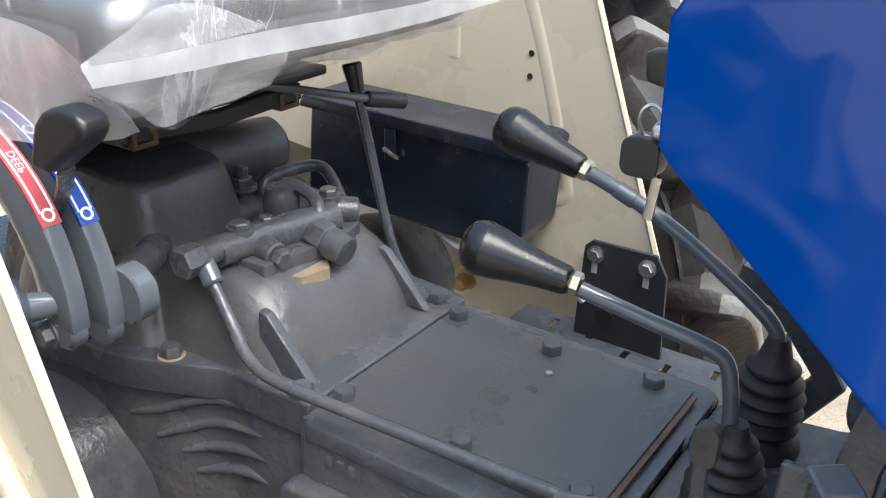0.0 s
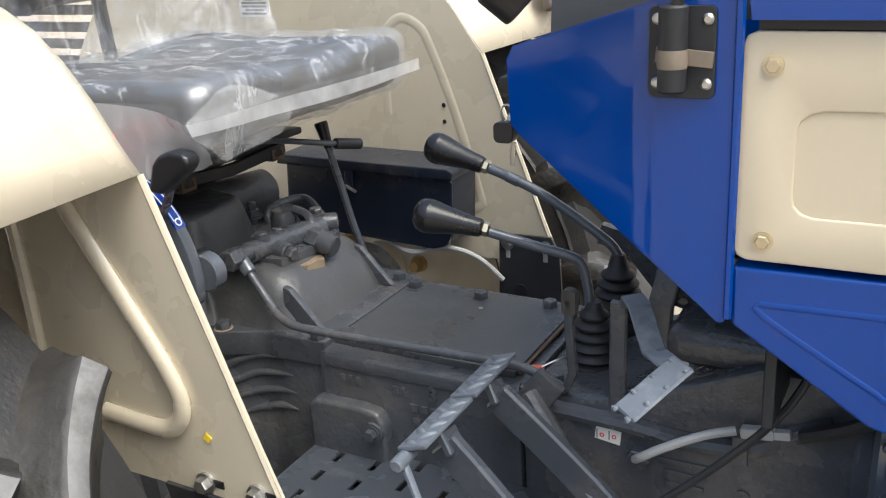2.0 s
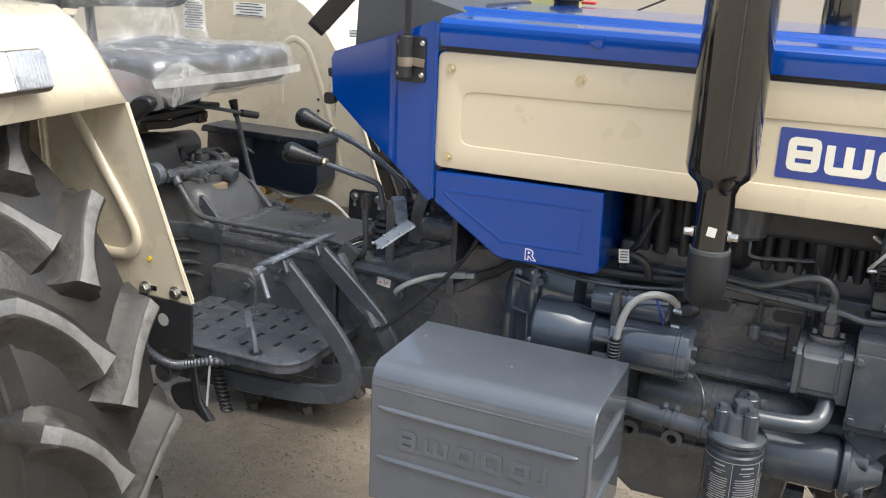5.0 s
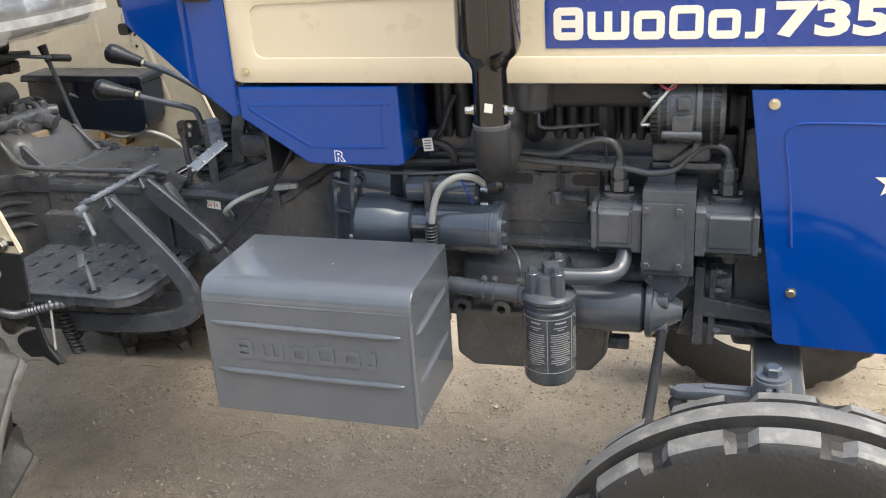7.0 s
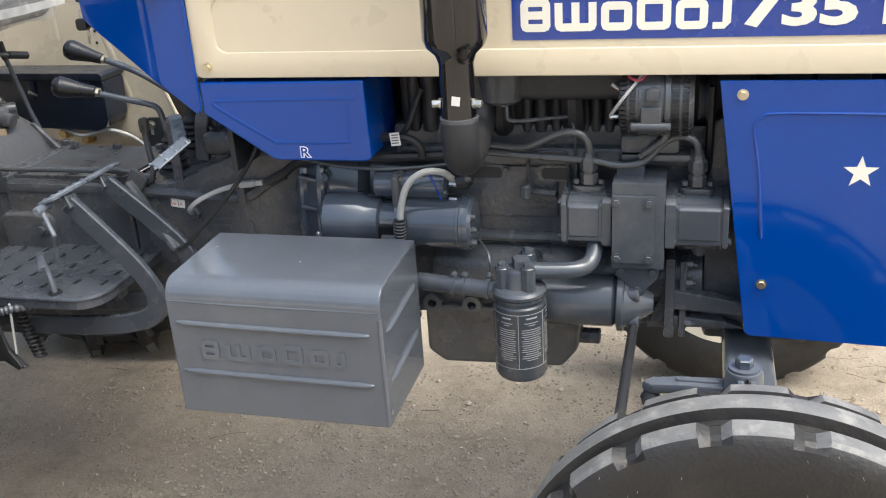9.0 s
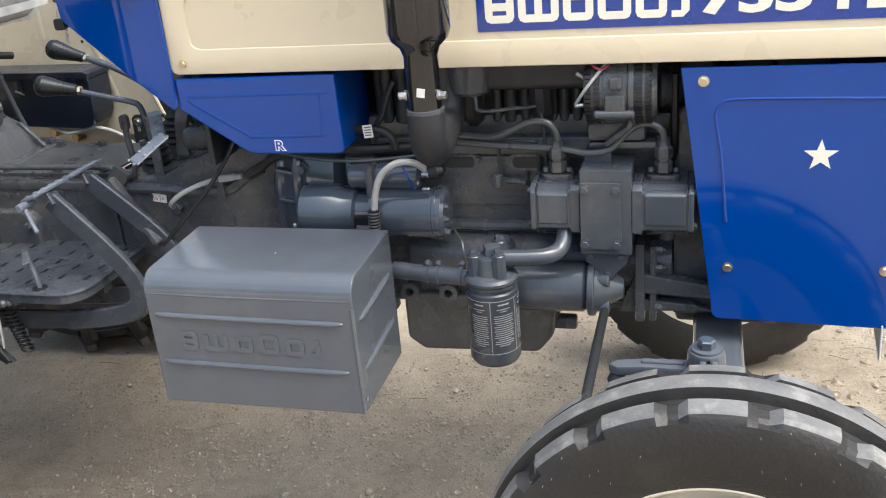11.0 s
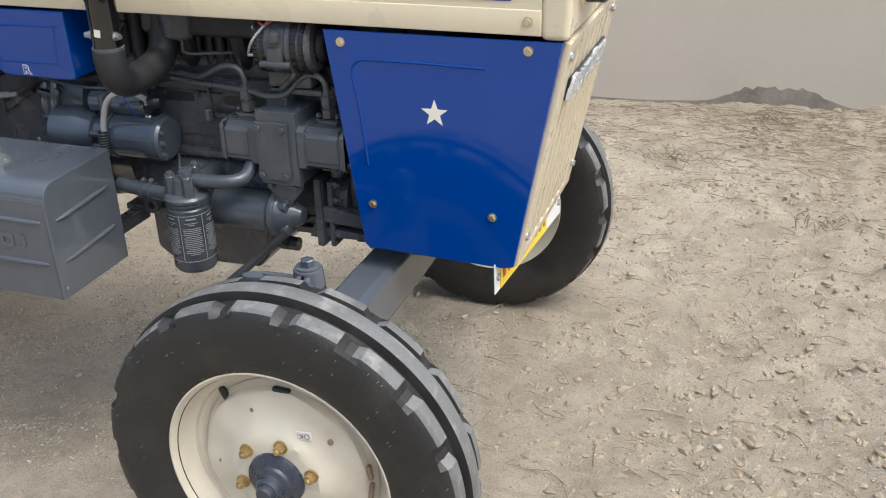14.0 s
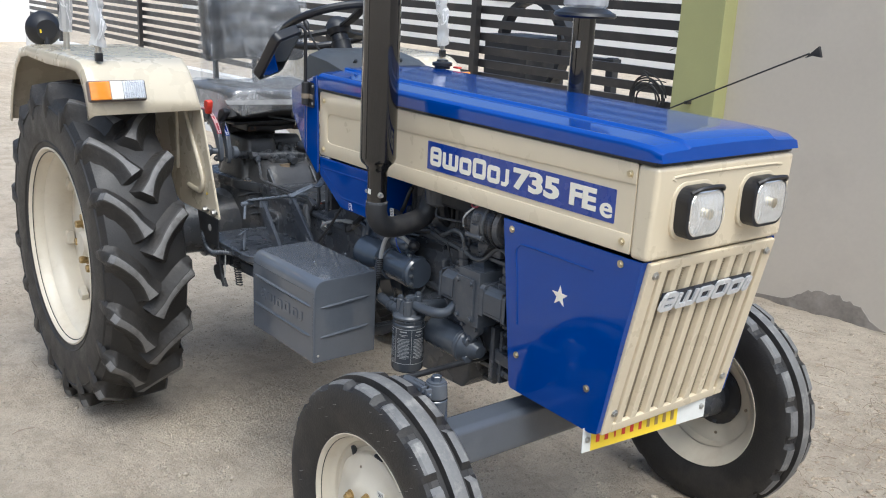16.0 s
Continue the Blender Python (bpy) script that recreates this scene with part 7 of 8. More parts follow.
    plug = part("sensor", rod((0.853, -0.135, 0.800), (0.853, -0.152, 0.800), 0.014, seg=6), M_CAST, tractor)
    part("sleeve", tube([(0.852, -0.154, 0.804), (0.864, -0.176, 0.822), (0.892, -0.178, 0.843), (0.930, -0.162, 0.858), (0.962, -0.15, 0.865)], 0.0052, 10, 5), M_WIREGREY, plug, "pale grey cable sleeve")
    part("connector", box((0.985, -0.150, 0.868), (0.036, 0.014, 0.013), (0, -8, 0), bev=0.003), M_WIREGREY, plug, "grey plastic connector")
    part("connector_end", box((1.010, -0.150, 0.871), (0.018, 0.011, 0.010), (0, -8, 0), bev=0.002), M_WIREGREY, plug)
    part("clip", box((0.968, -0.152, 0.842), (0.016, 0.004, 0.034), (0, -4, 0), bev=0.001), M_CAST, plug)
    part("clutch_rod", tube([(0.845, -0.205, 0.742), (0.87, -0.205, 0.765), (0.96, -0.20, 0.855), (1.02, -0.195, 0.93), (1.05, -0.17, 1.0)], 0.0045, 8, 4), M_BLACKDULL, tractor, "dark rubber-sleeved control rod")
    part("wire_harness", tube([(1.03, -0.15, 0.873), (1.07, -0.16, 0.895), (1.12, -0.17, 0.925), (1.22, -0.18, 0.935), (1.40, -0.17, 0.94), (1.47, -0.15, 0.95)], 0.0085, 8, 5), M_WIRE, tractor, "black wiring harness")
    part("wire_harness", tube([(1.10, -0.20, 0.945), (1.20, -0.20, 0.925), (1.30, -0.19, 0.918), (1.42, -0.17, 0.925)], 0.0036, 8, 5), M_PIPE, tractor, "thin grey cable")
    part("wire_harness", tube([(1.27, -0.18, 0.975), (1.33, -0.19, 0.978), (1.355, -0.19, 0.965), (1.36, -0.185, 0.94)], 0.008, 8, 5), M_WIRE, tractor, "black wiring harness")
    part("wire_harness", tube([(1.315, -0.17, 0.97), (1.335, -0.17, 1.0), (1.35, -0.165, 1.04), (1.36, -0.16, 1.06)], 0.006, 8, 5), M_WIRE, tractor, "black wiring harness")
    wt = part("cable_tag", box((1.316, -0.202, 0.978), (0.018, 0.002, 0.024), (0, -6, 0), bev=0), M_PAPER, tractor, "white printed cable tag")
    for k in range(4):
        part("print_bar", box((1.316, -0.2034, 0.986 - 0.005 * k), (0.013, 0.0004, 0.0020), (0, -6, 0), bev=0), M_INK, wt)
    seal = part("lead_seal", box((0.706, -0.092, 0.862), (0.017, 0.010, 0.012), (10, 0, 20), bev=0.003), M_ORANGE, tractor, "orange plastic seal on a wire loop")
    part("seal_wire", tube([(0.715, -0.10, 0.872), (0.735, -0.085, 0.88), (0.742, -0.07, 0.872)], 0.0012, 5), M_STEEL, seal)
    part("bolt", hexbolt((0.733, -0.10, 0.856), (0, 0, 1), 0.0115, 0.01), M_CAST, seal)


boots_and_levers()


def battery_box():
    x0, x1, y0, y1, z0, z1 = 0.982, 1.365, -0.500, -0.285, 0.563, 0.815
    prof = [(y1, z0), (y0, z0)]
    for k in range(7):
        a = radians(180 - 90 * k / 6)
        prof.append((y0 + 0.035 + 0.035 * math.cos(a), z1 - 0.035 + 0.035 * math.sin(a)))
    prof += [(y1 - 0.0, z1 + 0.004)]
    b = part("battery_box", prism(prof, "x", x0, x1, 0.004, 2), M_GREY, tractor, "grey painted sheet-metal battery box")
    for z in (0.737, 0.645):
        part("pressed_rib", tube([(x0 + 0.012, y0 + 0.002, z + 0.003), (x0 + 0.04, y0, z + 0.002), (x0 + 0.19, y0, z), (x1 - 0.045, y0, z - 0.001), (x1 - 0.020, y0 + 0.002, z - 0.001)], [0.001, 0.0062, 0.0062, 0.0062, 0.001], 10, 4, flat=0.8), M_GREY, b)
        part("pressed_rib", tube([(x1 - 0.002, y0 + 0.018, z - 0.004), (x1, y0 + 0.05, z - 0.002), (x1, y1 - 0.05, z + 0.006), (x1 - 0.002, y1 - 0.02, z + 0.008)], [0.001, 0.0058, 0.0058, 0.001], 10, 4, flat=0.8), M_GREY, b)
    blocks([0.033, 0.045, 0.033, 0.036, 0.033, 0.016], 0.036, 0.013, side_plane((x0 + x1) / 2 - 0.006, 0.691, y0 + 0.0015), 0.0042, M_GREY, b, "raised_block")
    part("corner_bead", tube([(x1 - 0.003, y0 + 0.003, z0 + 0.004), (x1 - 0.003, y0 + 0.002, 0.66), (x1 - 0.003, y0 + 0.002, 0.765)], 0.0042, 8, 3), M_GREY, b)
    part("roll_bead", tube([(x0 + 0.006, y0 + 0.002, 0.779), (x0 + 0.15, y0 + 0.0012, 0.777), (x1 - 0.006, y0 + 0.002, 0.777)], 0.0024, 8, 3), M_GREY, b)
    # pale slivers on the lid: reflections laid on as colour
    for pts in ([(1.010, -0.36), (1.0125, -0.35), (1.014, -0.325), (1.012, -0.33)], [(1.19, -0.40), (1.194, -0.401), (1.193, -0.398)]):
        part("painted_reflection", prism([(px + 0.0, py2) for px, py2 in pts], "z", z1 - 0.004, z1 + 0.0026, 0), M_GLINT, b)
    part("rivet", lathe([(0, 0.002), (0.003, 0.001), (0.004, 0), (0, 0)], (x1, y0 + 0.015, 0.585), (2, y0 + 0.015, 0.585), 10), M_STEEL, b)
    part("hinge_pin", rod((1.18, y1 + 0.004, z1 + 0.002), (1.18, y1 + 0.004, z1 + 0.010), 0.004, seg=8), M_GREY, b)
    for x in (1.04, 1.30):
        part("support_arm", box((x, -0.21, 0.60), (0.035, 0.17, 0.03), bev=0.004), M_CAST, b)


battery_box()


def platform():
    y0, y1, x0, x1, z = -0.392, -0.1365, 0.39, 0.758, 0.714
    slots = []
    for i in range(6):
        for j in range(5):
            sx, sy = 0.439 + 0.0583 * i, (-0.169 if (i // 2) % 2 == 0 else -0.146) - 0.0485 * j
            if sy > y0 + 0.03 and sx < x1 - 0.015 and not (i == 4 and j == 4):
                slots.append((round(sx, 4), round(sy, 4)))
    f = slotted_plate(x0, x1, y0, y1, z, 0.003, slots, tractor, "footboard", M_DARKGREY, "grey slotted sheet-metal footboard", (0.0095, 0.024), 0.055)
    bend = [(x1 - 0.055 + 0.055 * math.sin(a), y0 + 0.055 - 0.055 * math.cos(a)) for a in [math.pi / 2 * k / 6 for k in range(7)]]
    rim = [(x0, y0)] + bend + [(x1, y1)]
    inside = [(x0, y0 + 0.004)] + [(x1 - 0.055 + 0.051 * math.sin(a), y0 + 0.055 - 0.051 * math.cos(a)) for a in [math.pi / 2 * k / 6 for k in range(7)]] + [(x1 - 0.004, y1)]
    part("folded_lip", prism(rim + inside[::-1], "z", z - 0.024, z - 0.0005, 0.0015), M_DARKGREY, f)
    part("lip_bend", tube([(px, py, z - 0.0035) for px, py in rim], 0.004, 8, 1), M_DARKGREY, f)
    part("pedal_slot_lever", tube([(0.66, -0.37, 0.715), (0.652, -0.365, 0.745), (0.63, -0.35, 0.775)], 0.0055, 8), M_GREY, f)
    part("pedal_slot_foot", strap([(0.655, -0.385, 0.772), (0.625, -0.345, 0.778), (0.605, -0.325, 0.776)], 0.014, 0.004, (0.7, 0.5, 0.3)), M_GREY, f)
    part("slot_ring", lathe([(0.008, 0), (0.014, 0), (0.014, 0.002), (0.008, 0.002), (0.008, 0)], (0.66, -0.37, z), (0.66, -0.37, 1), 16), M_BLACK, f)
    part("support", box((0.58, -0.27, 0.685), (0.32, 0.03, 0.045), bev=0.004), M_CAST, f)
    part("support", box((0.47, -0.25, 0.675), (0.03, 0.26, 0.04), bev=0.004), M_CAST, f)
    # upright black bracket between fender and footboard
    br = part("footboard_bracket", prism([(0.40, 0.70), (0.54, 0.70), (0.545, 0.802), (0.37, 0.805)], "y", -0.414, -0.408, 0.001), M_BLACKDULL, tractor, "black steel bracket under the fender")
    part("round_hole", rod((0.475, -0.4145, 0.760), (0.475, -0.4135, 0.760), 0.013), M_WIREGREY, br)
    path = curve_points([(0.385, -0.40, 0.74), (0.42, -0.415, 0.711), (0.436, -0.415, 0.687), (0.467, -0.415, 0.673), (0.503, -0.415, 0.671), (0.534, -0.415, 0.680), (0.570, -0.400, 0.687), (0.62, -0.37, 0.688)], 12)
    part("corrugated_conduit", tube(path, [0.0082 + (0.0011 if k % 2 else -0.0011) for k in range(len(path))], 10, 1), M_DARKGREY, br, "grey corrugated cable conduit")
    part("hook_plate", prism([(0.478, 0.615), (0.490, 0.622), (0.535, 0.636), (0.545, 0.60), (0.568, 0.572), (0.580, 0.560), (0.556, 0.556), (0.532, 0.572), (0.500, 0.568), (0.482, 0.582), (0.474, 0.600)], "y", -0.404, -0.392, 0.003), M_BLACKDULL, br, "black hooked steel plate")
    part("hanger", strap([(0.538, -0.412, 0.70), (0.541, -0.410, 0.66), (0.548, -0.408, 0.60), (0.572, -0.408, 0.562)], 0.016, 0.007, (1, 0, 0)), M_BLACKDULL, br)
    coil = [(0.535 + 0.035 * u + 0.0115 * math.cos(u * 90), -0.345 + 0.0115 * math.sin(u * 90), 0.680 - 0.125 * u) for u in [k / 142 for k in range(143)]]
    part("return_spring", tube(coil, 0.0024, 6, 1), M_BLACKDULL, br, "black coiled return spring")
    part("thin_rod", rod((0.575, -0.40, 0.70), (0.562, -0.40, 0.59), 0.0025, seg=6), M_WIREGREY, br)
    # brake pedals: two arms and two treads
    for k, (yo, dx) in enumerate(((-0.315, 0.0), (-0.20, 0.030))):
        arm = [(0.690 + dx * 0.3, yo + 0.0, 0.880), (0.735 + dx * 0.6, yo, 0.835), (0.800 + dx, yo, 0.765), (0.832 + dx, yo, 0.720), (0.843 + dx, yo, 0.685), (0.832 + dx, yo, 0.655), (0.795 + dx, yo, 0.636), (0.70, yo, 0.620), (0.52, yo, 0.612), (0.42, yo, 0.610)]
        p = part("brake_pedal", strap(curve_points(arm, 3), 0.014, 0.040, (0, 1, 0), bev=0.004), M_DARKGREY, tractor, "grey brake pedal arm with a ridged tread")
        ty = (-0.365, -0.255) if k == 0 else (-0.248, -0.135)
        part("tread", box((0.680, (ty[0] + ty[1]) / 2, 0.897), (0.036, ty[1] - ty[0], 0.006), (0, -18, 0), bev=0.002), M_PEDAL, p, "scuffed ridged tread")
        for i in range(9):
            e = 1 if i % 2 else -1
            bump = lathe([(0, 0.0045), (0.003, 0.0042), (0.006, 0.0025), (0.0075, 0)], (0, 0, 0), (0, 0, 1), 10)
            bmesh.ops.scale(bump, vec=(1.7, 0.72, 1), verts=bump.verts)
            bmesh.ops.transform(bump, matrix=pose(0.680 + e * 0.006, ty[0] + 0.010 + 0.0115 * i, 0.899 + e * 0.002, 0, -18, e * 35), verts=bump.verts)
            part("bump", bump, M_PEDAL, p)
        part("tread_web", strap([(0.690, (ty[0] + ty[1]) / 2, 0.893), (0.705, yo, 0.87)], 0.03, 0.010, (0, 1, 0)), M_DARKGREY, p)
    part("pedal_pin", rod((0.672, -0.385, 0.885), (0.672, -0.34, 0.886), 0.008), M_PEDAL, tractor)
    part("return_rod", rod((0.672, -0.37, 0.885), (0.705, -0.39, 0.840), 0.0045, seg=8), M_PEDAL, tractor)
    part("pedal_shaft", rod((0.42, -0.36, 0.612), (0.42, -0.12, 0.612), 0.022), M_CAST, tractor)
    part("brake_rod", rod((0.84, -0.21, 0.745), (0.72, -0.155, 0.865), 0.012, seg=10), M_CAST, tractor)
    part("brake_rod_clip", box((0.72, -0.15, 0.845), (0.04, 0.012, 0.10), (0, 35, 0), bev=0.003), M_CAST, tractor)
    # far footboard and bracket
    slots2 = [(round(0.392 + 0.0583 * i, 4), round((0.397 if (i // 2) % 2 == 0 else 0.374) - 0.0485 * j, 4)) for i in range(5) for j in range(4)]
    slotted_plate(0.335, 0.66, 0.165, 0.425, 0.714, 0.003, slots2, tractor, "footboard", M_DARKGREY, "grey slotted sheet-metal footboard", (0.0095, 0.024))
    fb = part("fender_bracket", prism([(0.425, 0.70), (0.553, 0.70), (0.546, 0.832), (0.530, 0.858), (0.440, 0.856), (0.430, 0.846)], "y", 0.390, 0.396, 0.001), M_BLACKDULL, tractor, "black slotted bracket at the fender's foot")
    for x in (0.447, 0.520):
        part("slot", box((x, 0.3895, 0.826), (0.008, 0.002, 0.03), bev=0), M_WIREGREY, fb)
        part("bolt", hexbolt((x, 0.389, 0.838), (0, -1, 0), 0.009, 0.008), M_STEEL, fb)
    part("round_hole", rod((0.470, 0.3895, 0.748), (0.470, 0.3885, 0.748), 0.014), M_BLACK, fb)
    part("cable", tube([(0.22, 0.33, 0.845), (0.29, 0.31, 0.83), (0.35, 0.33, 0.84), (0.40, 0.36, 0.815), (0.44, 0.38, 0.77)], 0.005, 8), M_WIREGREY, fb, "pale cable")
    part("clutch_pedal", strap([(0.70, 0.25, 0.72), (0.78, 0.25, 0.84), (0.72, 0.25, 0.92), (0.67, 0.25, 0.93)], 0.014, 0.035, (0, 1, 0)), M_CAST, tractor, "grey clutch pedal")


platform()


# -- fenders --
def fender(s):
    yi, yo = s * 0.405, s * 0.80
    prof = [(0.432, 1.178), (0.418, 1.235), (0.395, 1.285), (0.36, 1.325), (0.32, 1.345), (0.25, 1.352), (-0.05, 1.352), (-0.32, 1.348), (-0.42, 1.33), (-0.50, 1.27), (-0.58, 1.16), (-0.64, 1.02)]
    edge = [(0.402, 1.176), (0.378, 1.209), (0.352, 1.249), (0.320, 1.288), (0.286, 1.319), (0.244, 1.342)]
    bm = bmesh.new()
    rows = []
    for k, (x, z) in enumerate(prof):
        cx, cz = 0.0, 0.95
        d = Vector((cx - x, 0, cz - z)).normalized() * 0.022
        xi, zi = edge[k] if k < 6 else (x, z)
        rows.append([bm.verts.new(p) for p in ((xi, yi, zi), (xi + (x - xi) * 0.03, yi + s * 0.012, zi + (z - zi) * 0.03), (x, yo - s * 0.034, z), (x, yo - s * 0.02, z), (x + d.x * 0.25, yo - s * 0.006, z + d.z * 0.25), (x + d.x, yo, z + d.z), (x + d.x * 2.2, yo, z + d.z * 2.2))])
    for a, b in zip(rows, rows[1:]):
        for i in range(6):
            bm.faces.new((a[i], a[i + 1], b[i + 1], b[i]))
    bmesh.ops.recalc_face_normals(bm, faces=bm.faces)
    ob = part("fender", bm, M_FENDER, tractor, "cream sheet-metal rear fender with pressed ribs", 40)
    mod = ob.modifiers.new("thickness", "SOLIDIFY")
    mod.thickness, mod.offset = 0.004, 0
    inner = [(0.536, 0.800), (0.543, 0.811)] + edge + prof[6:] + [(-0.60, 0.98), (-0.5, 0.95), (-0.32, 0.90), (0.05, 0.86), (0.20, 0.80)]
    part("inner_sheet", prism(inner, "y", yi - s * 0.002, yi + s * 0.002, 0), M_FENDER, ob)
    part("edge_bead", tube([(0.540, yi, 0.803), (0.472, yi, 0.99), (0.403, yi, 1.176)], 0.0042, 6, 3), M_FENDER, ob)
    f, f2 = yi + s * 0.0065, yi - s * 0.0005
    # pressed U-shaped ridge and straight ridge (they stand out on both faces)
    if s < 0:
        part("pressed_ridge", tube([(0.25, f, 1.195), (0.286, f, 1.138), (0.339, f, 1.056), (0.402, f, 0.957), (0.416, f, 0.918), (0.405, f, 0.891), (0.376, f, 0.878), (0.293, f, 0.882)], 0.012, 12, 6, flat=0.7, up=(0, 1, 0)), M_FENDER, ob)
        part("pressed_ridge", tube([(0.188, f, 1.22), (0.194, f, 1.106), (0.197, f, 1.0), (0.197, f, 0.93)], 0.008, 8, 6), M_FENDER, ob)
    else:
        part("pressed_ridge", tube([(0.205, f2, 1.06), (0.205, f2, 1.17), (0.215, f2, 1.215), (0.245, f2, 1.236), (0.28, f2, 1.222), (0.300, f2, 1.19), (0.341, f2, 1.083), (0.386, f2, 0.93), (0.388, f2, 0.90), (0.36, f2, 0.885)], 0.0115, 10, 6, flat=0.22, up=(0, 1, 0)), M_FENDER, ob)
    for x, z in ((0.430, 0.817), (0.504, 0.820)):
        part("bolt", hexbolt((x, yi + s * 0.004, z), (0, s, 0), 0.010, 0.011), M_STEEL, ob, "zinc bolt with washer")
        part("slot", box((x + 0.017, yi + s * 0.0026, z + 0.002), (0.018, 0.002, 0.009), bev=0), M_BLACK, ob)
    # front lamp: amber and clear halves
    base = pose(0.431, s * 0.715, 1.257, 0, -18, 0)
    bm = box((0.0, 0, 0), (0.022, 0.196, 0.071), bev=0.008, seg=3)
    bmesh.ops.transform(bm, matrix=base, verts=bm.verts)
    lamp = part("side_lamp", bm, M_LAMPBODY, ob, "rectangular amber and clear side lamp")
    for y, w, m2, nm in ((-0.0585, 0.067, M_AMBER, "amber_lens"), (-0.004, 0.042, M_PAPER, "white_lens"), (0.0545, 0.075, M_REFLECTOR, "lamp_back")):
        bm = box((0.008, s * -y, 0), (0.020, w, 0.062), bev=0.004, seg=2)
        bmesh.ops.transform(bm, matrix=base, verts=bm.verts)
        part(nm, bm, m2, lamp)
    bm = box((0.016, s * -0.054, 0), (0.012, 0.075, 0.062), bev=0.004, seg=2)
    bmesh.ops.transform(bm, matrix=base, verts=bm.verts)
    lens = part("clear_lens", bm, M_LENS, lamp, "clear ribbed lamp lens")
    for k in range(9):
        bm = box((0.0225, s * (-0.054 + 0.0072 * (k - 4)), 0), (0.003, 0.0022, 0.058), bev=0.0009, seg=1)
        bmesh.ops.transform(bm, matrix=base, verts=bm.verts)
        part("rib", bm, M_LENS, lens)
    # grab rail in a plastic sleeve
    x = 0.33
    rail = part("grab_rail", tube([(0.33, s * 0.735, 1.345), (0.325, s * 0.735, 1.50), (0.30, s * 0.732, 1.60), (0.22, s * 0.725, 1.63), (0.02, s * 0.72, 1.63), (-0.06, s * 0.715, 1.59), (-0.08, s * 0.715, 1.345)], 0.011, 10, 5), M_STEEL, ob, "steel grab rail on the fender")
    film = tube([(0.328, s * 0.735, 1.395), (0.325, s * 0.735, 1.50), (0.30, s * 0.732, 1.60), (0.22, s * 0.725, 1.63), (0.02, s * 0.72, 1.63), (-0.06, s * 0.715, 1.59), (-0.08, s * 0.715, 1.42)], 0.024, 10, 6)
    for v in film.verts:
        v.co += Vector((noise.noise(v.co * 30), noise.noise(v.co * 30 + Vector((5, 0, 0))), noise.noise(v.co * 30 + Vector((0, 7, 0))))) * 0.012
    part("plastic_sleeve", film, M_SLEEVE, rail, "crumpled clear plastic sleeve")
    part("foot", box((0.33, s * 0.735, 1.36), (0.024, 0.024, 0.03), bev=0.004), M_BLACK, rail)
    # round work lamp at the back
    wl = part("work_lamp", lathe([(0, 0), (0.04, 0.004), (0.062, 0.025), (0.07, 0.055), (0.066, 0.062), (0, 0.064)], (-0.40, s * 0.69, 1.40), (-0.9, s * 0.69, 1.42), 28), M_BLACK, ob, "round black work lamp")
    part("stem", rod((-0.41, s * 0.69, 1.34), (-0.415, s * 0.69, 1.37), 0.012), M_BLACK, wl)
    part("sticker", box((-0.405, s * 0.69 - 0.02, 1.395), (0.003, 0.018, 0.014), (0, 0, 35), bev=0), M_YELLOW, wl)
    return ob


near_fender = fender(-1)
far_fender = fender(1)


def far_fender_details():
    box_pts = [(0.02, 0.855), (0.34, 0.842), (0.365, 0.85), (0.38, 0.875), (0.385, 0.968), (0.375, 0.982), (0.03, 0.985)]
    tb = part("toolbox", prism(box_pts, "y", 0.305, 0.40, 0.006, 2), M_NAVY, tractor, "dark navy steel toolbox on the fender's inner side")
    part("lid", prism([(0.012, 0.978), (0.387, 0.974), (0.39, 0.989), (0.378, 0.995), (0.02, 0.997)], "y", 0.298, 0.402, 0.004), M_NAVY, tb)
    part("hasp", box((0.175, 0.301, 0.955), (0.018, 0.008, 0.045), bev=0.002), M_NAVY, tb)
    part("staple", tube([(0.165, 0.300, 0.945), (0.172, 0.292, 0.95), (0.182, 0.292, 0.945), (0.187, 0.30, 0.938)], 0.003, 6), M_STEEL, tb)
    for z in (1.083, 1.053):
        part("hole", rod((0.3235, 0.4025, z), (0.3235, 0.4015, z), 0.0042, seg=12), M_BLACK, far_fender)
    for x, z, w, h, n in ((-0.08, 1.277, 0.073, 0.079, 11), (0.106, 1.303, 0.104, 0.036, 5), (0.437, 1.263, 0.045, 0.018, 3)):
        st = part("sticker", box((x, 0.4024, z), (w, 0.0012, h), bev=0), M_PAPER, far_fender, "white printed instruction sticker")
        for k in range(n):
            part("print_bar", box((x, 0.4016, z + h * (0.42 - 0.84 * k / (n - 1))), (w * (0.82 if k % 3 else 0.6), 0.0006, h * 0.035 + 0.0012), bev=0), M_INK, st)
    dot = part("sticker", box((0.443, -0.4085, 0.878), (0.009, 0.0012, 0.009), (0, 35, 0), bev=0), M_YELLOW, near_fender, "tiny yellow sticker")


far_fender_details()


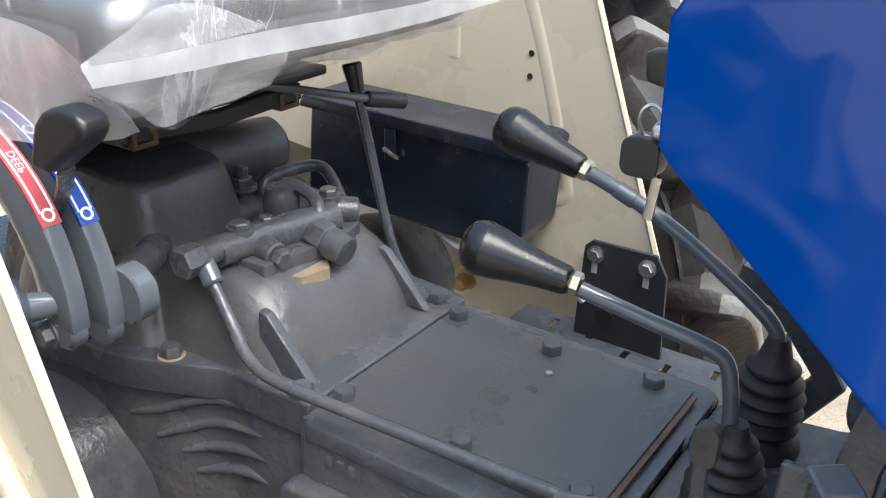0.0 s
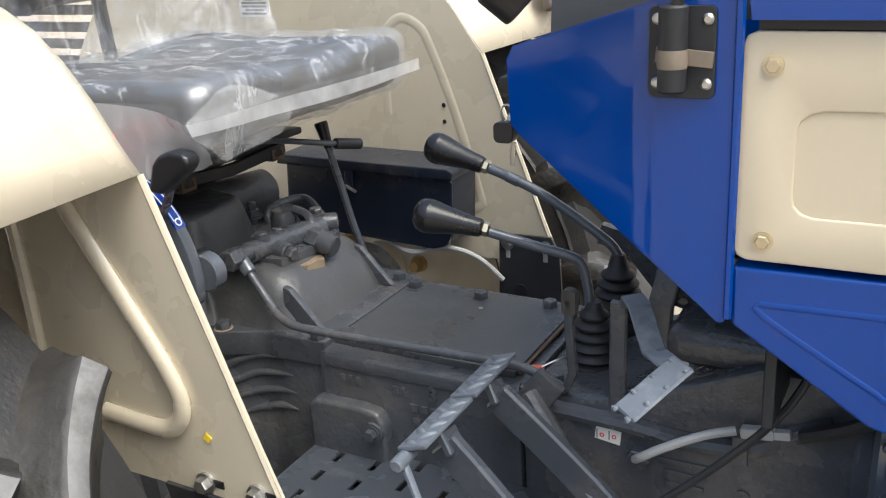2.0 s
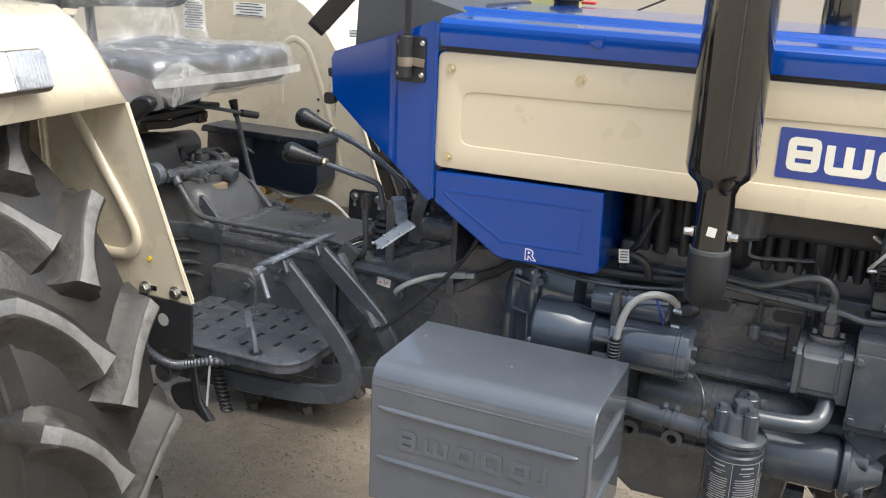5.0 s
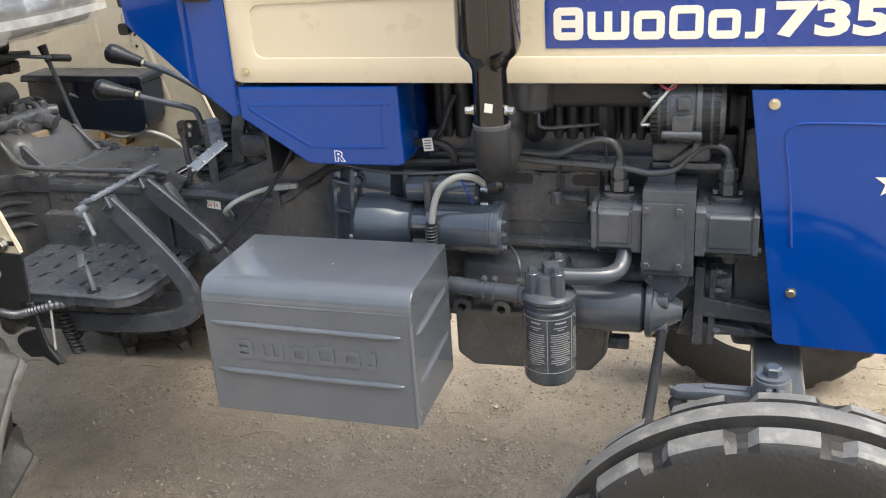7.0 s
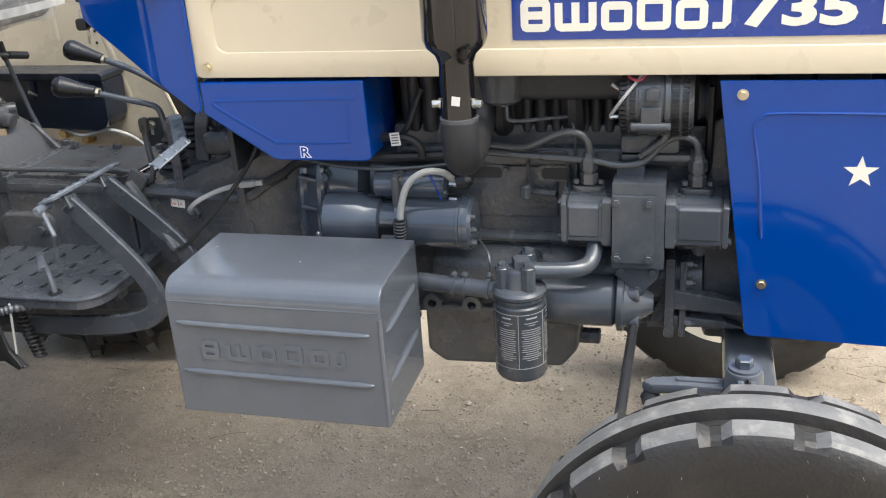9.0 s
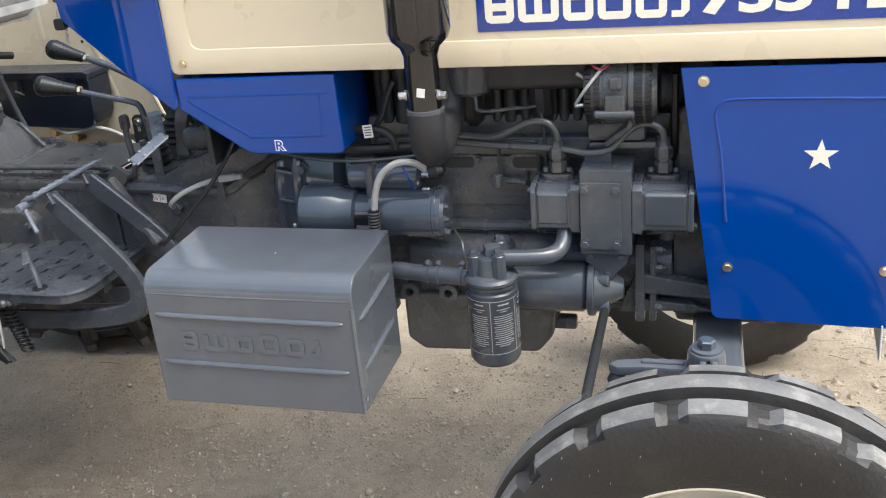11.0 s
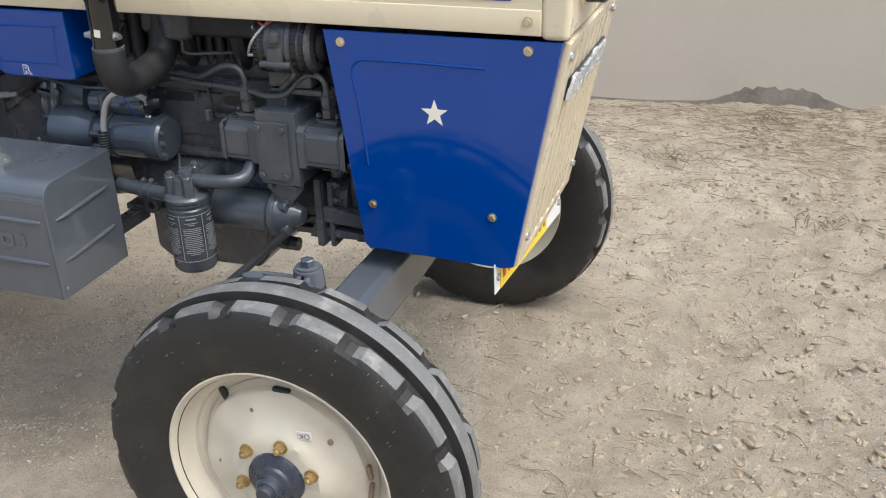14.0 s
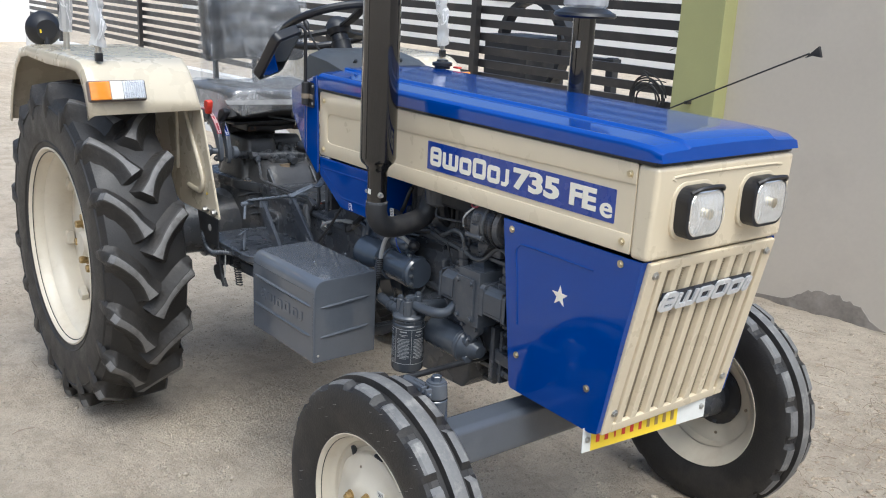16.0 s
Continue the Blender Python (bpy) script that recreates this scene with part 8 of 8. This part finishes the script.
# -- rear wheels --
def rear_wheel():
    """Built round its own hub, outer side towards -y, lug tips pointing down at the front."""
    half = [(0.358, 0.128), (0.372, 0.135), (0.41, 0.147), (0.46, 0.152), (0.51, 0.150), (0.545, 0.143), (0.566, 0.131), (0.577, 0.10), (0.583, 0.055), (0.585, 0.0)]
    full = [(r, -w) for r, w in half] + [(r, w) for r, w in half[-2::-1]]
    wheel_bm = bmesh.new()
    lathe([(0.355, -0.085), (0.362, -0.130), (0.372, -0.142), (0.378, -0.140), (0.368, -0.125), (0.360, -0.08), (0.345, -0.04), (0.342, 0.04), (0.36, 0.08), (0.368, 0.14), (0.355, 0.135), (0.335, 0.05), (0.33, -0.03), (0.345, -0.075), (0.355, -0.085)], (0, 0, 0), (0, 1, 0), 80, wheel_bm)
    wheel = part("rear_wheel", wheel_bm, M_RIM, tractor, "cream steel rear wheel with deep-lugged black tyre")
    part("disc", lathe([(0.345, 0.0), (0.30, 0.0), (0.27, -0.01), (0.20, -0.03), (0.14, -0.035), (0.0, -0.035), (0.0, -0.025), (0.14, -0.025), (0.20, -0.02), (0.27, 0.0), (0.345, 0.012)], (0, 0.02, 0), (0, 1, 0), 64), M_RIM, wheel, "cream pressed wheel disc")
    for k in range(8):
        a = radians(45 * k + 10)
        part("wheel_nut", hexbolt((0.10 * math.cos(a), -0.017, 0.10 * math.sin(a)), (0, -1, 0), 0.015, 0.028), M_RUSTNUT, wheel, "tarnished wheel nut")
        part("rim_clamp", box((0.325 * math.cos(a), 0.0, 0.325 * math.sin(a)), (0.05, 0.03, 0.055), (0, -math.degrees(a), 0), bev=0.006), M_RIM, wheel)
    part("hub", lathe([(0, -0.045), (0.04, -0.045), (0.05, -0.035), (0.06, -0.005), (0.075, 0.0), (0, 0.01)], (0, -0.01, 0), (0, 1, 0), 28), M_RIM, wheel)
    tyre = part("tyre", lathe(full, (0, 0, 0), (0, 1, 0), 96), M_RUBBER, wheel, "black deep-lugged rear tyre")
    part("valve", rod((0.30, -0.06, 0.12), (0.31, -0.09, 0.125), 0.006), M_BLACK, wheel)

    def carcass(w):
        w = abs(w)
        for (r0, w0), (r1, w1) in zip(half, half[1:]):
            if min(w0, w1) <= w <= max(w0, w1) and r0 > 0.5:
                return r0 + (r1 - r0) * (w - w0) / (w1 - w0)
        return 0.585

    def lug(side):
        """One tread bar: a curved ridge with sloped flanks, a broad blunt tip near the middle, running over the shoulder. The tip leads."""
        line = curve_points([(0.010, 0.152, 0), (0.028, 0.122, 0), (0.058, 0.076, 0), (0.094, 0.038, 0), (0.124, 0.014, 0), (0.142, 0.002, 0)], 3)
        n = len(line) - 1
        bm = bmesh.new()
        rows = []
        for i, p in enumerate(line):
            u = i / n
            d = (line[min(i + 1, n)] - line[max(i - 1, 0)]).normalized()
            nx, ns = -d.y, d.x
            hw = 0.0105 + 0.0120 * max(0.0, 1 - u / 0.25) ** 0.8 + 0.006 * u * u
            top = 0.6235 - 0.004 * u - 0.030 * max(0.0, u - 0.86) / 0.14
            ring = []
            for q, lift in ((-1, 0), (-1, 0.5), (-1, 1), (-0.85, 2), (0.85, 2), (1, 1), (1, 0.5), (1, 0)):
                off = q * (hw + {0: 0.036, 0.5: 0.015, 1: 0.0035, 2: 0.0}[lift])
                w, s = p.x + nx * off, p.y + ns * off
                base = carcass(min(abs(w), 0.142))
                r = {0: base - 0.004, 0.5: base + 0.35 * (top - base), 1: top - 0.004, 2: top}[lift]
                r = max(r, 0.52) if lift else r
                ww = max(-0.05, min(0.150 if lift else 0.145, w))
                a = -s / 0.61
                ring.append(bm.verts.new((r * math.cos(a), side * ww, r * math.sin(a))))
            rows.append(ring)
        for r, w, hw in ((0.565, 0.1545, 0.021), (0.53, 0.1555, 0.019), (0.49, 0.1525, 0.015)):
            ring = []
            for q, lift in ((-1.7, 0), (-1.25, 0.5), (-1, 1), (-0.8, 2), (0.8, 2), (1, 1), (1.25, 0.5), (1.7, 0)):
                a = -(q * hw - 0.004) / 0.58
                ww = w - (0.010 if lift == 0 else 0.006 if lift == 0.5 else 0.002 if lift == 1 else 0.0)
                ring.append(bm.verts.new((r * math.cos(a), side * ww, r * math.sin(a))))
            rows.append(ring)
        for ia, (a, b) in enumerate(zip(rows, rows[1:])):
            for k in range(7):
                f = bm.faces.new((a[k], a[k + 1], b[k + 1], b[k]))
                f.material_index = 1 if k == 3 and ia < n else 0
        # blunt tip, sloping down to the tread base
        tip = line[0]
        d = (line[0] - line[1]).normalized()
        foot = []
        for v, q in zip(rows[0], (-1.2, -1, -0.9, -0.7, 0.7, 0.9, 1, 1.2)):
            nx, ns = d.y, -d.x
            w, s2 = tip.x + d.x * 0.016 + nx * q * 0.030, tip.y + d.y * 0.016 + ns * q * 0.030
            a = -s2 / 0.61
            foot.append(bm.verts.new((0.578 * math.cos(a), side * w, 0.578 * math.sin(a))))
        for k in range(7):
            bm.faces.new((rows[0][k], rows[0][k + 1], foot[k + 1], foot[k]))
        return bm
    meshes = []
    for side in (-1, 1):
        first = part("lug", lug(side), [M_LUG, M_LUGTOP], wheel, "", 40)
        meshes.append((side, first))
    N = 18
    for side, first in meshes:
        off = radians(9.4 if side < 0 else 16.8)
        first.matrix_basis = Matrix.Rotation(off, 4, "Y")
        for k in range(1, N):
            o = new("lug", first.data)
            o.parent = wheel
            o.matrix_basis = Matrix.Rotation(off + 2 * math.pi * k / N, 4, "Y")
    # raised sidewall rings
    for r, w in ((0.40, 0.1445), (0.535, 0.1465)):
        part("sidewall_ring", lathe([(r - 0.004, -w + 0.002), (r, -w - 0.003), (r + 0.004, -w + 0.002)], (0, 0, 0), (0, 1, 0), 72), M_RUBBER, wheel)
    return wheel


rw = rear_wheel()
rw.matrix_basis = pose(0.0, -0.677, 0.622, 0, 0, 0)
rw2 = copy_thing(rw, pose(0.0, 0.677, 0.640, 0, 0, 0))


# -- seat in plastic film --
def seat():
    def cushion(x0, x1, y0, y1, z0, z1, name, label):
        bm = bmesh.new()
        bmesh.ops.create_cube(bm, size=1)
        bmesh.ops.scale(bm, vec=(x1 - x0, y1 - y0, z1 - z0), verts=bm.verts)
        bmesh.ops.bevel(bm, geom=list(bm.edges), offset=0.03, segments=4, affect="EDGES", profile=0.5)
        bmesh.ops.subdivide_edges(bm, edges=[e for e in bm.edges if e.calc_length() > 0.08], cuts=24, use_grid_fill=True)
        bmesh.ops.translate(bm, vec=((x0 + x1) / 2, (y0 + y1) / 2, (z0 + z1) / 2), verts=bm.verts)
        return bm
    bm = cushion(-0.13, 0.345, -0.245, 0.235, 1.145, 1.228, "seat", "")
    for v in bm.verts:
        if v.co.z > 1.2:
            v.co.z += 0.012 * math.sin((v.co.x + 0.1) * 16) * (abs(v.co.y) < 0.19) - 0.018 * math.exp(-(v.co.y / 0.1) ** 2)
        if v.co.x > 0.31:
            v.co.x += 0.011 * noise.noise((v.co.y * 30 + v.co.z * 9, v.co.z * 7, 4)) * min(1, max(0, (1.245 - v.co.z) / 0.03))
        v.co.z += 0.05 * (v.co.x - 0.1) * 0.5
    s = part("seat", bm, M_SEAT, tractor, "black vinyl driver's seat wrapped in clear plastic film", 60)
    bm = cushion(-0.14, 0.357, -0.257, 0.247, 1.140, 1.238, "", "")
    for v in bm.verts:
        p = v.co.copy()
        v.co += Vector((noise.noise(p * 22), noise.noise(p * 22 + Vector((3, 1, 0))), noise.noise(p * 26 + Vector((0, 9, 2))))) * 0.009
        v.co.z += 0.05 * (p.x - 0.1) * 0.5 - (0.012 * math.exp(-(p.y / 0.1) ** 2) if p.z > 1.2 else 0)
    part("plastic_cover", bm, M_FILM, s, "crumpled clear plastic film over the seat", 80)
    # loose skirt of film hanging from the cushion, drawn out to a point at the front corner
    bm = bmesh.new()
    rows = []
    top = [(0.352, 0.245, 1.20), (0.363, 0.15, 1.20), (0.365, 0.05, 1.20), (0.365, -0.05, 1.203), (0.366, -0.15, 1.206), (0.368, -0.235, 1.210), (0.370, -0.292, 1.203), (0.33, -0.272, 1.215), (0.26, -0.262, 1.215), (0.12, -0.260, 1.21), (-0.04, -0.262, 1.205), (-0.15, -0.26, 1.20)]
    low = [(0.345, 0.225, 1.142), (0.352, 0.15, 1.150), (0.355, 0.03, 1.151), (0.352, -0.06, 1.150), (0.348, -0.13, 1.144), (0.340, -0.205, 1.134), (0.330, -0.235, 1.140), (0.29, -0.262, 1.136), (0.22, -0.275, 1.118), (0.10, -0.280, 1.100), (-0.04, -0.275, 1.105), (-0.15, -0.265, 1.11)]
    top, low = curve_points(top, 7), curve_points(low, 7)
    for j in range(8):
        u = j / 7
        row = []
        for i, (p, q) in enumerate(zip(top, low)):
            c = p.lerp(q, u)
            w = 0.010 * noise.noise((c.x * 26, c.y * 26, u * 0.9)) * (0.35 + u * 0.65)
            row.append(bm.verts.new(c + Vector((w + 0.004 * math.sin(u * 3.1), w * 0.8, 0.004 * noise.noise((c.x * 18, c.y * 18, 7)) * u))))
        rows.append(row)
    for a, b in zip(rows, rows[1:]):
        for i in range(len(top) - 1):
            bm.faces.new((a[i], a[i + 1], b[i + 1], b[i]))
    part("film_skirt", bm, M_THINFILM, s, "hanging clear plastic skirt", 80)

    def sheet(high, low, steps=6, wave=0.004):
        """A thin ruled sheet between two lines, slightly crumpled."""
        high, low = curve_points(high, steps), curve_points(low, steps)
        bm = bmesh.new()
        rows = []
        for j in range(7):
            row = []
            for p, q in zip(high, low):
                c = p.lerp(q, j / 6)
                row.append(bm.verts.new(c + Vector((wave * noise.noise(c * 38), 0, 0))))
            rows.append(row)
        for a, b in zip(rows, rows[1:]):
            for i in range(len(high) - 1):
                bm.faces.new((a[i], a[i + 1], b[i + 1], b[i]))
        return bm
    part("film_hem", sheet([(0.372, -0.297, 1.2015), (0.373, -0.238, 1.200), (0.373, -0.137, 1.200), (0.373, -0.01, 1.196), (0.373, 0.11, 1.194), (0.372, 0.235, 1.194)],
                           [(0.372, -0.290, 1.1865), (0.373, -0.236, 1.184), (0.373, -0.137, 1.181), (0.373, -0.01, 1.176), (0.373, 0.11, 1.175), (0.372, 0.238, 1.177)], 8, 0.002), M_HAZEFILM, s, "white folded hem of the film", 80)
    part("film_point", sheet([(0.371, -0.296, 1.203), (0.368, -0.262, 1.216), (0.365, -0.226, 1.230), (0.366, -0.180, 1.226), (0.370, -0.125, 1.203)],
                             [(0.372, -0.296, 1.2015), (0.372, -0.262, 1.2005), (0.372, -0.238, 1.200), (0.372, -0.19, 1.200), (0.371, -0.137, 1.201)], 6, 0.006), M_MILKYFILM, s, "milky film drawn out to a point", 80)
    part("film_flap", sheet([(0.371, -0.290, 1.1865), (0.371, -0.25, 1.185), (0.370, -0.20, 1.183), (0.369, -0.15, 1.181), (0.368, -0.10, 1.180)],
                            [(0.370, -0.288, 1.184), (0.363, -0.252, 1.162), (0.360, -0.222, 1.141), (0.360, -0.18, 1.147), (0.362, -0.112, 1.152)], 6, 0.007), M_MILKYFILM, s, "milky flap of film below the hem", 80)
    part("film_side", sheet([(0.371, -0.292, 1.195), (0.30, -0.272, 1.21), (0.18, -0.270, 1.215), (0.05, -0.270, 1.21), (-0.12, -0.268, 1.205)],
                            [(0.356, -0.240, 1.141), (0.30, -0.272, 1.128), (0.18, -0.282, 1.115), (0.05, -0.285, 1.10), (-0.12, -0.27, 1.105)], 8, 0.010), M_CLOUDFILM, s, "milky film hanging at the seat's side", 80)
    # backrest
    bm = cushion(-0.16, -0.07, -0.215, 0.215, 1.308, 1.565, "", "")
    for v in bm.verts:
        if v.co.x > -0.08:
            v.co.x += 0.010 * abs(math.sin(v.co.y * 30)) + 0.008 * abs(math.sin(v.co.z * 45))
        v.co.x += 0.15 * (abs(v.co.y) / 0.215) ** 2.4 - (v.co.z - 1.33) * 0.18
    back = part("backrest", bm, M_SEAT, tractor, "black quilted vinyl backrest in plastic film", 60)
    bm = cushion(-0.17, -0.030, -0.222, 0.222, 1.20, 1.585, "", "")
    for v in bm.verts:
        p = v.co.copy()
        v.co += Vector((noise.noise(p * 20), noise.noise(p * 20 + Vector((3, 1, 0))), noise.noise(p * 24 + Vector((0, 9, 2))))) * 0.012
        v.co.x += 0.15 * (abs(p.y) / 0.222) ** 2.4 - (p.z - 1.33) * 0.18
    part("plastic_cover", bm, M_THINFILM, back, "crumpled clear plastic film over the backrest", 80)
    for y in (-0.09, 0.09):
        part("back_stay", tube([(-0.08, y, 1.11), (-0.14, y, 1.16), (-0.16, y, 1.40)], 0.012, 10), M_BLACK, back)
    # slide rails and mount
    mt = part("seat_slide", box((0.0, -0.074, 1.052), (0.28, 0.044, 0.022), (0, -1, 0), bev=0.003), M_BLACKDULL, tractor, "black seat slide rails")
    part("rail", box((0.012, 0.123, 1.054), (0.28, 0.044, 0.022), (0, -1, 0), bev=0.003), M_BLACKDULL, mt)
    part("pan", box((0.01, 0.0, 1.076), (0.34, 0.34, 0.012), (0, -2, 0), bev=0.004), M_BLACKDULL, mt)
    part("spacer", box((0.0, 0.0, 1.114), (0.28, 0.32, 0.066), bev=0.02, seg=3), M_BLACKDULL, mt)
    part("cross_bar", prism([(0.04, -0.096), (0.136, -0.096), (0.152, 0.145), (0.06, 0.145)], "z", 1.060, 1.072, 0.003), M_BLACKDULL, mt)
    part("cross_lip", strap([(0.138, -0.095, 1.058), (0.148, 0.02, 1.050), (0.156, 0.145, 1.058)], 0.010, 0.020, (1, 0, 0)), M_BLACKDULL, mt)
    for cx, cy in ((0.141, -0.074), (0.156, 0.123)):
        ch = [(-0.016, -0.010), (0.016, -0.010), (0.016, 0.010), (0.006, 0.010), (0.006, 0.004), (0.010, 0.004), (0.010, -0.004), (-0.010, -0.004), (-0.010, 0.004), (-0.006, 0.004), (-0.006, 0.010), (-0.016, 0.010)]
        part("channel_end", prism([(cy + a, 1.051 + b) for a, b in ch], "x", cx - 0.05, cx + 0.006, 0.001), M_GASKET, mt)
    for y in (-0.12, -0.03, 0.06):
        part("rivet", hexbolt((0.10, y, 1.072), (0, 0, 1), 0.006, 0.004, False), M_STEEL, mt)
    part("stand", box((-0.05, 0.0, 1.01), (0.10, 0.22, 0.11), bev=0.01), M_CAST, mt)


seat()


# ---- pebbles, twigs and weeds ----
def litter():
    rng = random.Random(21)
    base = bmesh.new()
    bmesh.ops.create_icosphere(base, subdivisions=1, radius=1)
    bv = [v.co.copy() for v in base.verts]
    bf = [[v.index for v in f.verts] for f in base.faces]
    base.free()
    verts, faces = [], []
    for k in range(62000):
        if k < 40000:
            x, y = rng.uniform(-1.8, 3.6), rng.uniform(-1.3, 2.7)
        else:
            x, y = rng.gauss(1.1, 0.7), rng.gauss(0.0, 0.5)
        if x > 2.05 and y > -0.4 and rng.random() < 0.7:
            continue
        # loose gravel gathers in patches
        thick = noise.noise((x * 2.3, y * 3.1, 4)) + 0.8 * noise.noise((x * 9, y * 11, 8)) + 0.5 * noise.noise((x * 28, y * 31, 1))
        if rng.random() > 0.28 + 0.75 * thick:
            continue
        r = 0.0020 + 0.0038 * rng.random() ** 2.2 + (0.006 if rng.random() < 0.008 else 0)
        z = ground_z(x, y) + 0.013 * noise.noise((x * 2.1, y * 2.1, 0)) + 0.009 * noise.noise((x * 7, y * 7, 3)) + 0.006 * noise.noise((x * 19, y * 19, 5))
        rough = max(0.0, min(1.0, (x - 1.9) * 0.8)) * max(0.0, min(1.0, (y + 0.6) * 1.2))
        z += rough * (0.034 * abs(noise.noise((x * 4.5, y * 9.5, 9))) + 0.026 * noise.noise((x * 13, y * 16, 2)) + 0.019 * noise.noise((x * 34, y * 38, 6)) + 0.012 * abs(noise.noise((x * 55, y * 60, 7))) + 0.006 * noise.noise((x * 8, y * 30, 3)))
        z -= max(0.0, min(1.0, (y - 1.9) * 1.1)) ** 2 * 0.068
        a, sx, sy, sz = rng.uniform(0, 6.28), rng.uniform(0.7, 1.4), rng.uniform(0.7, 1.2), rng.uniform(0.5, 0.85)
        o = len(verts)
        for v in bv:
            j = rng.uniform(0.8, 1.15)
            px, py = v.x * sx * r * j, v.y * sy * r * j
            verts.append((x + px * math.cos(a) - py * math.sin(a), y + px * math.sin(a) + py * math.cos(a), z + v.z * sz * r + r * 0.38))
        faces += [[o + i for i in f] for f in bf]
    me = bpy.data.meshes.new("pebbles")
    me.from_pydata(verts, [], faces)
    me.materials.append(M_STONE)
    tagged(new("pebbles", me), "small pale pebbles scattered over the ground", "pebbles", kind="stuff")
    # crumbled soil clods in loose bands beside the tractor
    verts, faces = [], []
    bands = [(2.5, 0.35, 0.75, 0.13), (3.0, 0.85, 0.7, 0.12), (2.6, -0.12, 0.55, 0.16), (3.1, 1.55, 0.6, 0.12), (2.7, 2.1, 0.7, 0.2), (3.3, 0.1, 0.4, 0.2), (2.35, 1.3, 0.5, 0.3)]
    for k in range(9000):
        cx, cy, sx, sy = bands[k % len(bands)]
        x, y = rng.gauss(cx, sx), rng.gauss(cy, sy) + 0.08 * math.sin(3 * cx)
        if x < 2.15 and y < 1.0 or y > 2.7:
            continue
        r = 0.0020 + 0.012 * rng.random() ** 3.6
        z = ground_z(x, y) + 0.013 * noise.noise((x * 2.1, y * 2.1, 0)) + 0.009 * noise.noise((x * 7, y * 7, 3)) + 0.006 * noise.noise((x * 19, y * 19, 5))
        rough = max(0.0, min(1.0, (x - 1.9) * 0.8)) * max(0.0, min(1.0, (y + 0.6) * 1.2))
        z += rough * (0.034 * abs(noise.noise((x * 4.5, y * 9.5, 9))) + 0.026 * noise.noise((x * 13, y * 16, 2)) + 0.019 * noise.noise((x * 34, y * 38, 6)) + 0.012 * abs(noise.noise((x * 55, y * 60, 7))) + 0.006 * noise.noise((x * 8, y * 30, 3)))
        z -= max(0.0, min(1.0, (y - 1.9) * 1.1)) ** 2 * 0.068
        a, fx, fy, fz = rng.uniform(0, 6.28), rng.uniform(0.8, 1.8), rng.uniform(0.6, 1.2), rng.uniform(0.5, 0.9)
        o = len(verts)
        for v in bv:
            j = rng.uniform(0.65, 1.25)
            px, py = v.x * fx * r * j, v.y * fy * r * j
            verts.append((x + px * math.cos(a) - py * math.sin(a), y + px * math.sin(a) + py * math.cos(a), z + v.z * fz * r * j - r * 0.22))
        faces += [[o + i for i in f] for f in bf]
    me = bpy.data.meshes.new("soil_clods")
    me.from_pydata(verts, [], faces)
    me.materials.append(M_SOIL)
    tagged(new("soil_clods", me), "crumbly dry soil clods lying in loose bands", "soil", kind="stuff")
    bm = bmesh.new()
    for k in range(1500):
        if k < 60:
            x, y = rng.uniform(-0.6, 2.2), rng.uniform(-1.0, 1.8)
        elif k >= 900:
            x, y = rng.gauss(2.8, 0.5), min(2.65, rng.gauss(2.15, 0.33))
        else:
            x, y = rng.uniform(1.8, 3.8), 2.6 - 2.9 * rng.random() ** 1.7
        a, L = (rng.gauss(0.0, 0.45) if rng.random() < 0.65 else rng.uniform(0, 6.28)), rng.uniform(0.02, 0.11) * (1.3 if k >= 900 else 1.0)
        z = ground_z(x, y) + 0.013 * noise.noise((x * 2.1, y * 2.1, 0)) + 0.010 - max(0.0, min(1.0, (y - 1.9) * 1.1)) ** 2 * 0.068 + (0.012 if k >= 900 else 0)
        p = Vector((x, y, z))
        d = Vector((math.cos(a), math.sin(a), 0))
        q = d.cross(Vector((0, 0, 1)))
        tube([p, p + d * L * 0.5 + q * L * rng.uniform(-0.15, 0.15) + Vector((0, 0, 0.004)), p + d * L + q * L * rng.uniform(-0.2, 0.2)], rng.uniform(0.0006, 0.0015) * (1.1 if k >= 900 else 1.0), 4, 2, bm=bm)
    tagged(link("twigs", bm, M_TWIG), "dry brown twigs and straw on the ground", "twigs", kind="stuff")
    bm = bmesh.new()
    for cx, cy, n in ((2.35, 1.85, 40), (2.9, 1.3, 30), (1.75, 2.5, 40), (3.3, 2.3, 40), (2.7, 2.4, 40), (3.6, 1.7, 30)):
        for k in range(n):
            x, y = rng.gauss(cx, 0.05), rng.gauss(cy, 0.04)
            z = ground_z(x, y) + 0.008 - max(0.0, min(1.0, (y - 1.9) * 1.1)) ** 2 * 0.068
            a = rng.uniform(0, 6.28)
            p = Vector((x, y, z))
            e = p + Vector((math.cos(a) * 0.035, math.sin(a) * 0.035, rng.uniform(0.008, 0.04)))
            tube([p, (p + e) / 2 + Vector((0, 0, 0.006)), e], 0.0014, 4, 2, bm=bm)
    tagged(link("dry_weeds", bm, M_DRYPLANT), "low dry weeds on the loose soil", "weeds", kind="stuff")
    cap = lathe([(0, 0), (0.012, 0), (0.013, 0.004), (0.010, 0.009), (0, 0.009)], (0.72, -0.17, ground_z(0.72, -0.17) + 0.004), (0.72, -0.17, 1), 14)
    tagged(link("bottle_cap", cap, M_CAPBLUE), "small blue plastic cap lying on the ground", "cap")


litter()
